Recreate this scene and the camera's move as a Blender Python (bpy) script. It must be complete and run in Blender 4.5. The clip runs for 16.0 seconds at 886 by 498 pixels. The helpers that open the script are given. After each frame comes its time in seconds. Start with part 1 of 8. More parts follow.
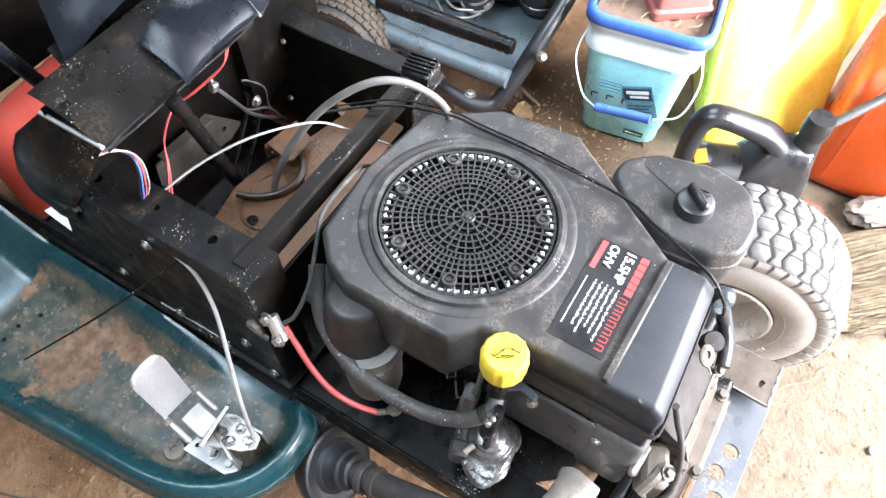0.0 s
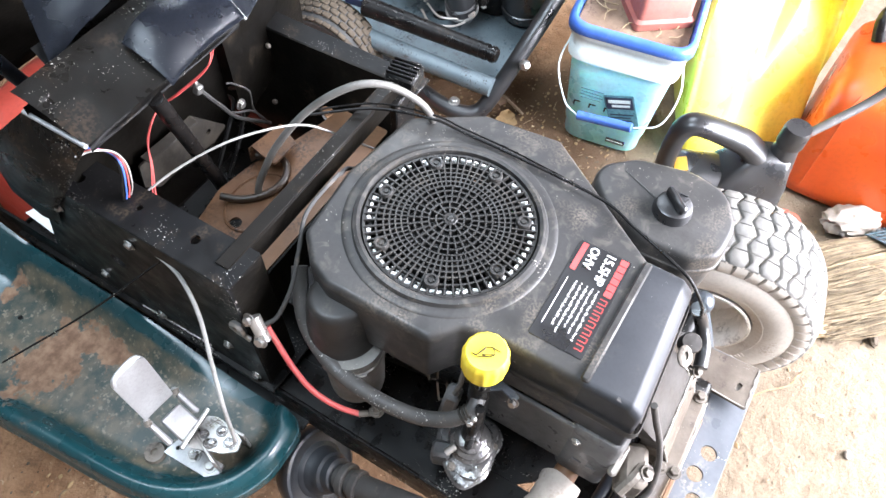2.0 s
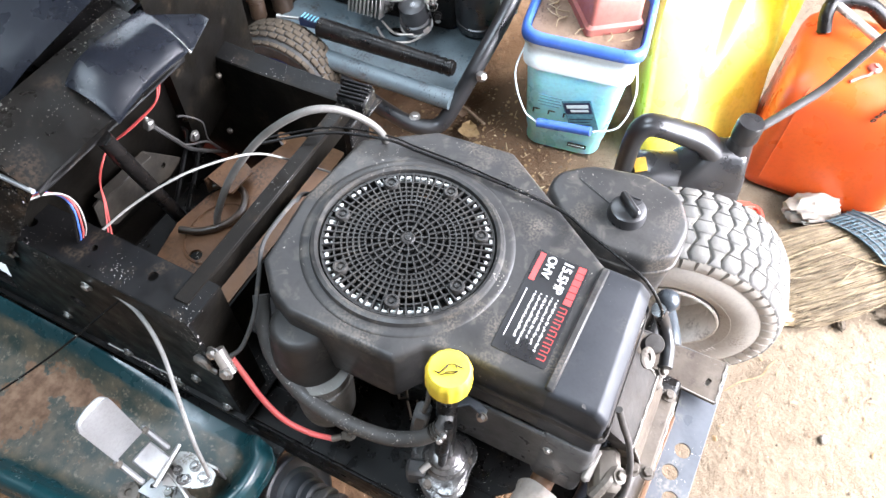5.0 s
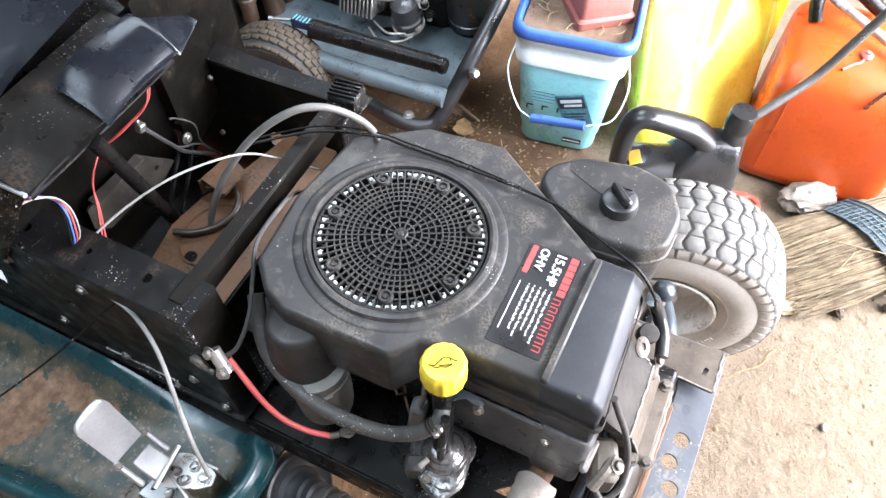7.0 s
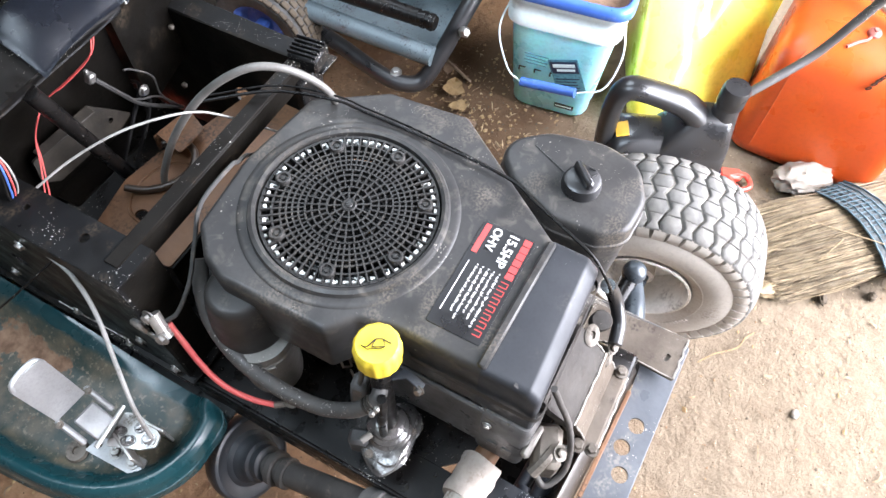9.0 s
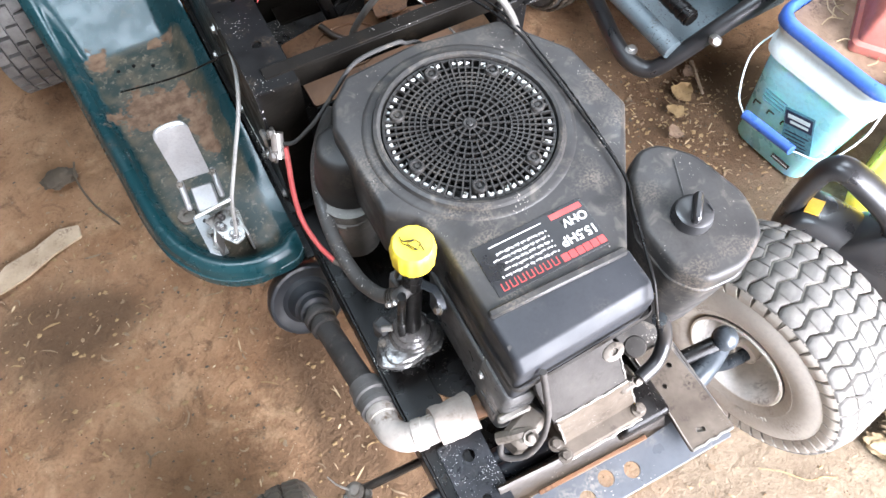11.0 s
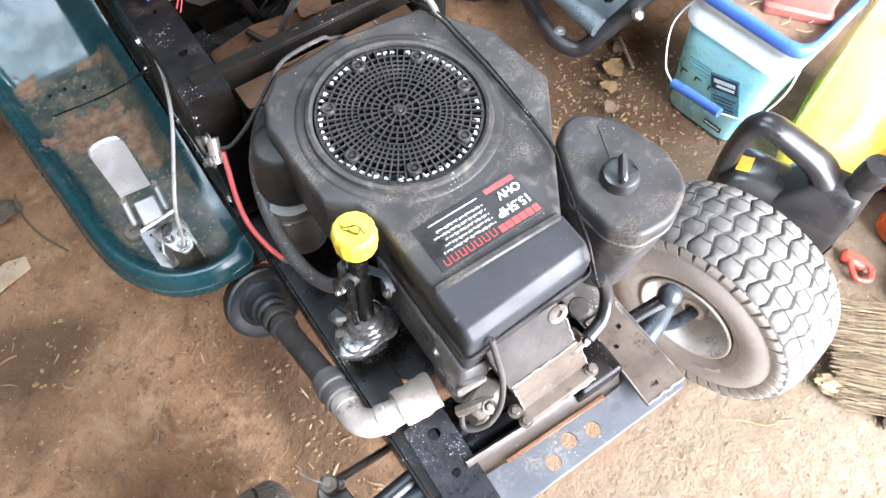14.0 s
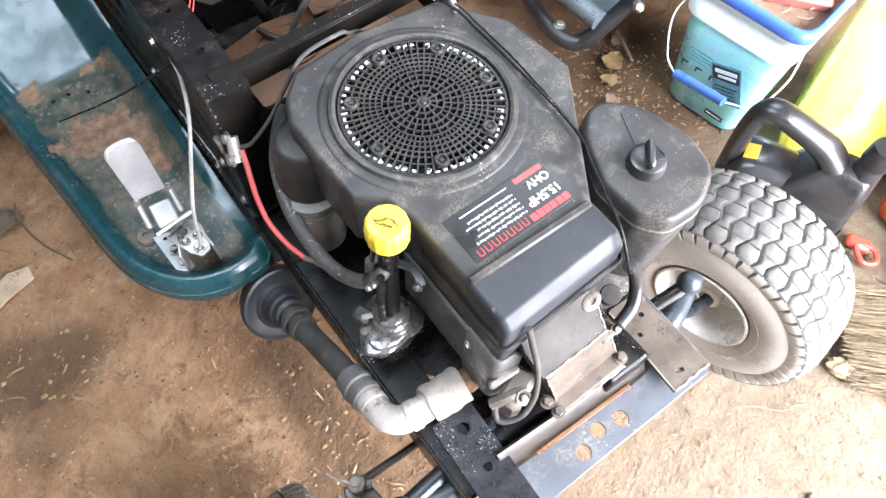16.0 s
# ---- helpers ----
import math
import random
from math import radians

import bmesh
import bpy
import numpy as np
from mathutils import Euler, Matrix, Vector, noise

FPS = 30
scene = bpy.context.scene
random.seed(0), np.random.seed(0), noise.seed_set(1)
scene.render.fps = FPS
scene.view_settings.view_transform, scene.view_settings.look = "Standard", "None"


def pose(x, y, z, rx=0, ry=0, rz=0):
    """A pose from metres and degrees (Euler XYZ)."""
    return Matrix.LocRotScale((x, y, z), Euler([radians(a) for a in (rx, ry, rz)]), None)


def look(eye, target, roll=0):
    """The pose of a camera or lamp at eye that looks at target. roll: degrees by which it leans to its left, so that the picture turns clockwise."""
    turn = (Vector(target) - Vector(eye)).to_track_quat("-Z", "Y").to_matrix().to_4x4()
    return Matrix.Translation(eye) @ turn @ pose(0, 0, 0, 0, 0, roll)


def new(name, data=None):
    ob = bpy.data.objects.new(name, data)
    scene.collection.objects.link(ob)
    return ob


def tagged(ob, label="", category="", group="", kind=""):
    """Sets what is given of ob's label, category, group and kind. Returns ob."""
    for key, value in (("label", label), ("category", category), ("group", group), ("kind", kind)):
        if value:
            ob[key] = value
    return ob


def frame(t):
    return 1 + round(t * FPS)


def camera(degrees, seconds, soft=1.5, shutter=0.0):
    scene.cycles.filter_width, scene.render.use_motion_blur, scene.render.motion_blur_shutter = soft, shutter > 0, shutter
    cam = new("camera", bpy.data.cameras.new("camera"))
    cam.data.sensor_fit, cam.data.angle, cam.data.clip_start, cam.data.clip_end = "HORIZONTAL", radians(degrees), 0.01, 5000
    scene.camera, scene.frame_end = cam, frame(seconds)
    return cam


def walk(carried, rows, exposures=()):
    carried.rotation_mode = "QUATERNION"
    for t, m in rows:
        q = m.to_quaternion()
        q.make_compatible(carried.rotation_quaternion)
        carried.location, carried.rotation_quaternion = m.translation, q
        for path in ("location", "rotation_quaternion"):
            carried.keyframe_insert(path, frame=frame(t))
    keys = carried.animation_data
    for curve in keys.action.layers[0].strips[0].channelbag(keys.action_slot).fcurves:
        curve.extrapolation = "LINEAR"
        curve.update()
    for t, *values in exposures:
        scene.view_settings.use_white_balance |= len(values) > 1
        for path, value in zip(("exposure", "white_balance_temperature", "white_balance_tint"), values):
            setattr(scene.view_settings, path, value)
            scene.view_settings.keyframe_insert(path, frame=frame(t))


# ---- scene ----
cam = camera(65.0, 16.0, soft=1.5)
PATH = [
    (0, (-0.384, -0.196, 1.272), (0.537, 0.347, -0.418), 0.9),
    (0.5, (-0.384, -0.199, 1.27), (0.545, 0.321, -0.423), 1.9),
    (1, (-0.389, -0.198, 1.277), (0.592, 0.39, -0.364), 2.5),
    (1.5, (-0.39, -0.194, 1.278), (0.572, 0.379, -0.379), 2.2),
    (2, (-0.393, -0.204, 1.273), (0.572, 0.314, -0.4), 3.1),
    (2.5, (-0.381, -0.213, 1.277), (0.6, 0.291, -0.392), 1.6),
    (3, (-0.387, -0.202, 1.275), (0.604, 0.321, -0.382), 3.4),
    (3.5, (-0.384, -0.213, 1.279), (0.631, 0.279, -0.373), 4.1),
    (4, (-0.385, -0.215, 1.29), (0.652, 0.287, -0.344), 2.7),
    (4.5, (-0.383, -0.22, 1.281), (0.647, 0.28, -0.359), 2.1),
    (4.7, (-0.377, -0.221, 1.282), (0.639, 0.261, -0.371), 2.1),
    (7, (-0.379, -0.233, 1.28), (0.633, 0.251, -0.375), 0.0),
    (7.5, (-0.372, -0.235, 1.285), (0.646, 0.232, -0.373), 0.9),
    (8, (-0.38, -0.206, 1.276), (0.592, 0.244, -0.413), 0.3),
    (8.2, (-0.377, -0.209, 1.263), (0.61, 0.189, -0.43), -0.6),
    (10.3, (-0.225, -0.379, 1.281), (0.352, 0.304, -0.508), 5.5),
    (10.5, (-0.24, -0.377, 1.275), (0.286, 0.329, -0.52), 5.6),
    (11, (-0.258, -0.386, 1.279), (0.199, 0.376, -0.513), 2.7),
    (11.5, (-0.258, -0.405, 1.282), (0.26, 0.383, -0.482), 3.3),
    (12, (-0.25, -0.416, 1.28), (0.298, 0.344, -0.487), 3.1),
    (12.5, (-0.252, -0.419, 1.278), (0.291, 0.327, -0.496), 3.0),
    (13, (-0.26, -0.419, 1.269), (0.252, 0.305, -0.524), 3.4),
    (13.5, (-0.257, -0.428, 1.273), (0.257, 0.264, -0.532), 2.0),
    (14, (-0.253, -0.424, 1.289), (0.291, 0.289, -0.498), 2.5),
    (14.5, (-0.253, -0.424, 1.292), (0.308, 0.3, -0.487), 3.5),
    (15, (-0.279, -0.423, 1.293), (0.197, 0.397, -0.468), -0.6),
    (15.5, (-0.277, -0.433, 1.288), (0.207, 0.367, -0.48), 1.1),
    (16, (-0.297, -0.402, 1.278), (0.286, 0.292, -0.505), 3.1),
]
EXPOSURES = [(0.0, 1.00), (2.5, 0.96), (4.5, 0.88), (7.0, 0.70), (8.2, 0.66), (10.5, 0.46), (11.0, 0.78), (12.5, 0.87), (14.0, 0.80), (15.0, 0.78), (16.0, 0.90)]
walk(cam, [(t, look(eye, target, roll)) for t, eye, target, roll in PATH], EXPOSURES)

# ---- light ----
world = bpy.data.worlds.new("world")
scene.world = world
world.use_nodes = True
wn = world.node_tree
bg = wn.nodes["Background"]
sky = wn.nodes.new("ShaderNodeTexSky")
sky.sky_type = "NISHITA"
sky.sun_disc = False
sky.sun_elevation, sky.sun_rotation = radians(48), radians(150)
wn.links.new(sky.outputs[0], bg.inputs[0])
bg.inputs[1].default_value = 0.15


def lamp(name, kind, m, energy, colour, size=1.0, size_y=1.0):
    d = bpy.data.lights.new(name, kind)
    d.energy, d.color = energy, colour
    if kind == "AREA":
        d.shape, d.size, d.size_y = "RECTANGLE", size, size_y
    else:
        d.angle = size
    ob = new(name, d)
    ob.matrix_world = m
    return ob


lamp("sun", "SUN", look((1.5, -4, 5), (0.2, 0, 0)), 1.0, (1.0, 0.97, 0.92), radians(12))
lamp("doorway_daylight", "AREA", look((1.02, -1.9, 1.3), (0.55, 0.0, 0.3)), 325, (0.945, 0.955, 1.065), 2.3, 1.9)
# two added bluish overhead lamps, placed for sheen on fender, tower and cover
lamp("overhead_fill", "AREA", look((-0.45, 0.55, 2.44), (-0.45, 0.55, 0)), 30, (0.76, 0.90, 1.04), 0.8, 1.3)
lamp("east_overhead_fill", "AREA", look((1.40, 0.95, 2.44), (1.40, 0.95, 0)), 26, (0.82, 0.92, 1.04), 0.8, 1.1)


# ---- materials ----
def mat(name, c1, c2, rough=0.6, metal=0.0, scale=6.0, fine=90.0, bump=0.15, dirt=None, amount=0.5, spots=None, spot_scale=160.0,
        spot_cut=0.70, rough_var=0.15, coat=0.0, spec=0.5, sss=0.0):
    """Base between c1 and c2 on coarse and fine noise; dirt laid over in blotches; small splashes of the colour spots."""
    m = bpy.data.materials.new(name)
    m.use_nodes = True
    nt = m.node_tree
    n, l = nt.nodes, nt.links
    b = n["Principled BSDF"]
    tc = n.new("ShaderNodeTexCoord")

    def noi(sc, detail=5.0, seed=0.0):
        t = n.new("ShaderNodeTexNoise")
        t.inputs["Scale"].default_value, t.inputs["Detail"].default_value = sc, detail
        mp = n.new("ShaderNodeMapping")
        mp.inputs["Location"].default_value = (seed, seed * 0.7, seed * 1.3)
        l.new(tc.outputs["Object"], mp.inputs[0])
        l.new(mp.outputs[0], t.inputs["Vector"])
        return t.outputs[0]

    def ramp(src, lo, hi):
        r = n.new("ShaderNodeMapRange")
        r.inputs[1].default_value, r.inputs[2].default_value = lo, hi
        l.new(src, r.inputs[0])
        return r.outputs[0]

    def mix(f, a, bb):
        x = n.new("ShaderNodeMix")
        x.data_type = "RGBA"
        l.new(f, x.inputs[0])
        for k, v in ((6, a), (7, bb)):
            if isinstance(v, tuple):
                x.inputs[k].default_value = (*v, 1)
            else:
                l.new(v, x.inputs[k])
        return x.outputs[2]

    coarse, grain = noi(scale, 6.0, 1.7), noi(fine, 4.0, 4.1)
    col = mix(ramp(coarse, 0.3, 0.7), c1, c2)
    half = tuple(0.5 * (p + q) * 0.72 for p, q in zip(c1, c2))
    gr = n.new("ShaderNodeMath")
    gr.operation = "MULTIPLY"
    gr.inputs[1].default_value = 0.45
    l.new(ramp(grain, 0.45, 0.75), gr.inputs[0])
    col = mix(gr.outputs[0], col, half)
    if dirt:
        cut = 0.72 - 0.4 * amount
        mask = n.new("ShaderNodeMath")
        mask.operation = "MULTIPLY"
        l.new(ramp(noi(scale * 1.9, 8.0, 9.3), cut, cut + 0.18), mask.inputs[0])
        l.new(ramp(noi(fine * 1.5, 8.0, 2.2), 0.42, 0.60), mask.inputs[1])
        col = mix(mask.outputs[0], col, dirt)
    if spots:
        # droplets of uneven size and outline, in clusters: some large, many small
        def math_(op, a, bb):
            x = n.new("ShaderNodeMath")
            x.operation = op
            for k, v in ((0, a), (1, bb)):
                if isinstance(v, float):
                    x.inputs[k].default_value = v
                else:
                    l.new(v, x.inputs[k])
            return x.outputs[0]
        bend = n.new("ShaderNodeTexNoise")
        bend.inputs["Scale"].default_value, bend.inputs["Detail"].default_value = spot_scale * 2.0, 2.0
        l.new(tc.outputs["Object"], bend.inputs["Vector"])
        warp = n.new("ShaderNodeVectorMath")
        warp.operation = "MULTIPLY_ADD"
        l.new(bend.outputs["Color"], warp.inputs[0])
        warp.inputs[1].default_value = (0.7 / spot_scale,) * 3
        l.new(tc.outputs["Object"], warp.inputs[2])
        cluster = ramp(noi(14.0, 3.0, 6.6), 0.35, 0.8)
        for zoom, harder, gain in ((1.0, 0.10, 0.55), (2.1, -0.02, 0.55)):
            vo = n.new("ShaderNodeTexVoronoi")
            vo.inputs["Scale"].default_value = spot_scale * zoom
            l.new(warp.outputs[0], vo.inputs["Vector"])
            rad = n.new("ShaderNodeSeparateColor")
            l.new(vo.outputs["Color"], rad.inputs[0])
            size = math_("MULTIPLY", math_("SUBTRACT", math_("ADD", rad.outputs[0], cluster), spot_cut + 0.5 + harder), gain)
            col = mix(math_("GREATER_THAN", size, vo.outputs["Distance"]), col, spots)
    l.new(col, b.inputs["Base Color"])
    r = n.new("ShaderNodeMapRange")
    r.inputs[1].default_value, r.inputs[2].default_value = 0.3, 0.7
    r.inputs[3].default_value, r.inputs[4].default_value = max(0.02, rough - rough_var), min(1.0, rough + rough_var)
    l.new(noi(scale * 2.5, 6.0, 3.3), r.inputs[0])
    l.new(r.outputs[0], b.inputs["Roughness"])
    b.inputs["Metallic"].default_value = metal
    b.inputs["Coat Weight"].default_value = coat
    b.inputs["Specular IOR Level"].default_value = spec
    b.inputs["Subsurface Weight"].default_value, b.inputs["Subsurface Scale"].default_value = sss, 0.04
    if bump:
        bp = n.new("ShaderNodeBump")
        bp.inputs["Strength"].default_value, bp.inputs["Distance"].default_value = bump, 0.22 / fine
        l.new(grain, bp.inputs["Height"])
        l.new(bp.outputs[0], b.inputs["Normal"])
    return m


M = dict(
    straw=mat("straw", (0.26, 0.185, 0.10), (0.42, 0.325, 0.20), 0.8, 0, 30, 200, 0.2),
    cover=mat("cover_plastic", (0.030, 0.0295, 0.0295), (0.052, 0.050, 0.0475), 0.44, 0, 11, 240, 0.14, (0.118, 0.101, 0.083), 0.46, (0.32, 0.295, 0.26), 180, 0.69, spec=0.27),
    black=mat("black_paint", (0.0045, 0.0045, 0.005), (0.010, 0.0095, 0.009), 0.42, 0, 14, 190, 0.10, (0.060, 0.044, 0.030), 0.36, (0.52, 0.50, 0.46), 250, 0.57, spec=0.13),
    oily=mat("oily_black", (0.003, 0.003, 0.003), (0.009, 0.008, 0.0075), 0.34, 0, 20, 180, 0.12, (0.024, 0.018, 0.012), 0.38, (0.42, 0.40, 0.36), 230, 0.60, spec=0.22),
    gloss=mat("glossy_black", (0.010, 0.012, 0.016), (0.018, 0.021, 0.028), 0.30, 0, 8, 120, 0.04, (0.06, 0.055, 0.05), 0.25, (0.3, 0.28, 0.25), 130, 0.66),
    rubber=mat("rubber", (0.028, 0.027, 0.026), (0.05, 0.048, 0.045), 0.7, 0, 20, 200, 0.25, (0.16, 0.13, 0.10), 0.35),
    hose=mat("hose", (0.040, 0.038, 0.036), (0.075, 0.070, 0.065), 0.58, 0, 30, 300, 0.3, (0.13, 0.11, 0.09), 0.32, (0.50, 0.48, 0.44), 200, 0.55),
    tyre=mat("tyre_dusty", (0.086, 0.083, 0.077), (0.142, 0.136, 0.126), 0.9, 0, 26, 160, 0.5, (0.072, 0.063, 0.052), 0.5),
    # dusty rubber, made paler still to paint in side light the lamps lack
    sidewall=mat("sidewall_dusty_lit", (0.34, 0.305, 0.262), (0.46, 0.42, 0.368), 0.92, 0, 9, 180, 0.4, (0.20, 0.170, 0.140), 0.38),
    rim=mat("rim_paint", (0.40, 0.38, 0.35), (0.62, 0.60, 0.57), 0.36, 0.35, 9, 120, 0.1, (0.10, 0.065, 0.04), 0.42),
    wetcast=mat("wet_cast", (0.095, 0.092, 0.090), (0.30, 0.29, 0.28), 0.20, 0.6, 40, 150, 0.9, (0.012, 0.011, 0.010), 0.52, spec=0.7),
    yellowcap=mat("yellow_cap", (0.80, 0.58, 0.03), (0.85, 0.66, 0.07), 0.45, 0, 20, 240, 0.2, (0.60, 0.45, 0.05), 0.2),
    decal=mat("decal_black", (0.012, 0.012, 0.013), (0.018, 0.018, 0.019), 0.35, 0, 12, 120, 0.02),
    white=mat("white_print", (0.75, 0.74, 0.72), (0.68, 0.67, 0.65), 0.5, 0, 30, 200, 0),
    red=mat("red_print", (0.55, 0.05, 0.05), (0.62, 0.08, 0.07), 0.5, 0, 30, 200, 0),
    steel=mat("steel", (0.34, 0.33, 0.31), (0.46, 0.45, 0.43), 0.40, 0.85, 25, 250, 0.2, (0.13, 0.10, 0.07), 0.42),
    zinc=mat("brushed_zinc", (0.36, 0.36, 0.36), (0.45, 0.45, 0.45), 0.46, 0.7, 12, 300, 0.1, (0.22, 0.20, 0.17), 0.30),
    cast=mat("cast_metal", (0.095, 0.080, 0.065), (0.175, 0.152, 0.126), 0.55, 0.3, 18, 160, 0.5, (0.035, 0.025, 0.017), 0.55, (0.36, 0.33, 0.29), 170, 0.74),
    rust=mat("rust", (0.095, 0.042, 0.018), (0.235, 0.118, 0.058), 0.55, 0.1, 11, 140, 0.4, (0.026, 0.016, 0.010), 0.52),
    redcable=mat("red_cable", (0.46, 0.06, 0.06), (0.55, 0.10, 0.09), 0.5, 0, 30, 220, 0.1, (0.25, 0.08, 0.06), 0.3),
    whitecable=mat("white_cable", (0.22, 0.212, 0.20), (0.33, 0.32, 0.30), 0.5, 0, 30, 220, 0.1, (0.12, 0.105, 0.09), 0.40),
    greyhose=mat("grey_hose", (0.10, 0.095, 0.087), (0.165, 0.157, 0.145), 0.45, 0, 24, 220, 0.12, (0.08, 0.07, 0.06), 0.4),
    bluecable=mat("blue_cable", (0.05, 0.12, 0.42), (0.08, 0.16, 0.5), 0.5, 0, 30, 220, 0.1),
    pvc=mat("pvc_dirty", (0.44, 0.385, 0.34), (0.57, 0.52, 0.47), 0.65, 0, 20, 120, 0.35, (0.17, 0.12, 0.082), 0.62),
    pipe=mat("scorched_pipe", (0.04, 0.036, 0.033), (0.085, 0.077, 0.07), 0.7, 0.2, 20, 180, 0.4, (0.16, 0.13, 0.11), 0.42),
    bumper=mat("bumper_paint", (0.075, 0.083, 0.095), (0.120, 0.128, 0.140), 0.42, 0.1, 10, 150, 0.15, (0.27, 0.245, 0.21), 0.46, (0.5, 0.47, 0.42), 150, 0.70),
    aqua=mat("aqua_plastic", (0.36, 0.84, 0.94), (0.42, 0.88, 0.96), 0.36, 0, 9, 120, 0.03, (0.30, 0.68, 0.76), 0.15, sss=0.5),
    rimwhite=mat("pale_plastic", (0.66, 0.77, 0.78), (0.72, 0.82, 0.82), 0.4, 0, 9, 120, 0.05, (0.5, 0.55, 0.52), 0.2),
    blue=mat("blue_plastic", (0.04, 0.12, 0.46), (0.07, 0.17, 0.54), 0.4, 0, 12, 120, 0.08, (0.25, 0.27, 0.36), 0.3),
    lid_dirt=mat("lid_dirt", (0.15, 0.092, 0.056), (0.27, 0.185, 0.126), 0.9, 0, 16, 120, 0.9, (0.065, 0.038, 0.022), 0.52),
    pink=mat("pink_plastic", (0.29, 0.078, 0.060), (0.36, 0.120, 0.094), 0.5, 0, 14, 120, 0.2, (0.20, 0.115, 0.08), 0.52),
    yellow=mat("yellow_plastic", (0.94, 0.74, 0.08), (0.95, 0.79, 0.13), 0.34, 0, 8, 120, 0.02, (0.88, 0.58, 0.04), 0.10, coat=1.0),
    jug=mat("black_plastic", (0.012, 0.012, 0.013), (0.019, 0.019, 0.020), 0.36, 0, 10, 160, 0.06, (0.07, 0.065, 0.06), 0.22, spec=0.75),
    navy=mat("navy_label", (0.012, 0.02, 0.05), (0.02, 0.03, 0.07), 0.4, 0, 12, 120, 0.02),
    amber=mat("amber_label", (0.70, 0.38, 0.03), (0.75, 0.44, 0.05), 0.45, 0, 12, 120, 0.02),
    labelgrey=mat("label_grey", (0.06, 0.20, 0.27), (0.14, 0.34, 0.40), 0.5, 0, 90, 260, 0.02, (0.03, 0.09, 0.13), 0.6),
    orange=mat("orange_plastic", (0.50, 0.062, 0.009), (0.60, 0.092, 0.014), 0.36, 0, 7, 120, 0.08, (0.46, 0.09, 0.03), 0.35),
    redplastic=mat("red_plastic", (0.55, 0.06, 0.04), (0.62, 0.09, 0.06), 0.4, 0, 8, 120, 0.08, (0.4, 0.12, 0.09), 0.3),
    bristle=mat("bristle", (0.17, 0.122, 0.070), (0.29, 0.225, 0.140), 0.85, 0, 40, 200, 0.1, (0.075, 0.050, 0.030), 0.5),
    twine=mat("blue_twine", (0.050, 0.092, 0.115), (0.085, 0.122, 0.140), 0.8, 0, 60, 200, 0.2, (0.13, 0.13, 0.12), 0.42),
    rag=mat("pale_bag", (0.20, 0.168, 0.136), (0.34, 0.31, 0.27), 0.7, 0, 30, 120, 0.6, (0.26, 0.165, 0.105), 0.42),
    tubegrey=mat("grey_enamel", (0.085, 0.115, 0.13), (0.13, 0.165, 0.18), 0.38, 0.1, 12, 150, 0.1, (0.035, 0.028, 0.02), 0.46, (0.010, 0.009, 0.008), 130, 0.45),
    oldtyre=mat("old_tyre", (0.050, 0.037, 0.024), (0.098, 0.074, 0.048), 0.9, 0, 14, 160, 0.5, (0.028, 0.022, 0.015), 0.48),
    worntread=mat("worn_tread", (0.036, 0.026, 0.016), (0.066, 0.049, 0.031), 0.9, 0, 20, 160, 0.5, (0.022, 0.016, 0.011), 0.5),
    # unseen walls and roof; kept dark so that less light bounces back
    wall=mat("unseen_shed_wall", (0.060, 0.050, 0.042), (0.105, 0.090, 0.074), 0.9, 0, 3, 40, 0.4, (0.08, 0.07, 0.06), 0.45),
    barpaint=mat("bar_paint", (0.005, 0.0045, 0.004), (0.013, 0.011, 0.009), 0.45, 0, 16, 130, 0.2, (0.055, 0.036, 0.022), 0.38, (0.58, 0.56, 0.51), 230, 0.54, spec=0.10),
    oilgrit=mat("oily_grit", (0.006, 0.0065, 0.008), (0.018, 0.019, 0.022), 0.34, 0, 30, 170, 0.6, (0.036, 0.034, 0.032), 0.46, (0.55, 0.55, 0.55), 300, 0.38, spec=0.28),
    bracketdust=mat("dusty_bracket", (0.012, 0.010, 0.007), (0.046, 0.037, 0.027), 0.7, 0.1, 22, 120, 0.4, (0.010, 0.008, 0.006), 0.55),
    brownhose=mat("brown_hose", (0.026, 0.016, 0.010), (0.058, 0.037, 0.024), 0.42, 0, 26, 160, 0.15, (0.014, 0.010, 0.008), 0.42),
    grime=mat("grime", (0.004, 0.0035, 0.003), (0.010, 0.0085, 0.0065), 0.5, 0, 10, 120, 0.3, (0.045, 0.034, 0.023), 0.38, spec=0.13),
    panel=mat("panel_paint", (0.006, 0.0055, 0.005), (0.016, 0.014, 0.012), 0.34, 0, 9, 150, 0.08, (0.070, 0.046, 0.030), 0.50, (0.46, 0.43, 0.38), 230, 0.55, spec=0.28),
    hood=mat("hood_paint", (0.010, 0.012, 0.017), (0.018, 0.021, 0.028), 0.25, 0, 8, 140, 0.04, (0.06, 0.052, 0.045), 0.26, (0.22, 0.21, 0.19), 210, 0.76),
    oilblue=mat("oily_blue", (0.020, 0.026, 0.032), (0.055, 0.066, 0.076), 0.34, 0.2, 18, 150, 0.2, (0.012, 0.011, 0.010), 0.45, (0.4, 0.38, 0.34), 160, 0.6),
    rimlip=mat("rim_lip", (0.50, 0.46, 0.39), (0.64, 0.60, 0.53), 0.45, 0, 20, 140, 0.1, (0.16, 0.11, 0.07), 0.45),
    mud=mat("dried_mud", (0.20, 0.125, 0.078), (0.29, 0.195, 0.130), 0.95, 0, 24, 130, 0.6, (0.10, 0.065, 0.040), 0.45),
    drum=mat("drum_black", (0.014, 0.016, 0.019), (0.030, 0.032, 0.036), 0.45, 0.1, 16, 160, 0.2, (0.085, 0.072, 0.058), 0.36),
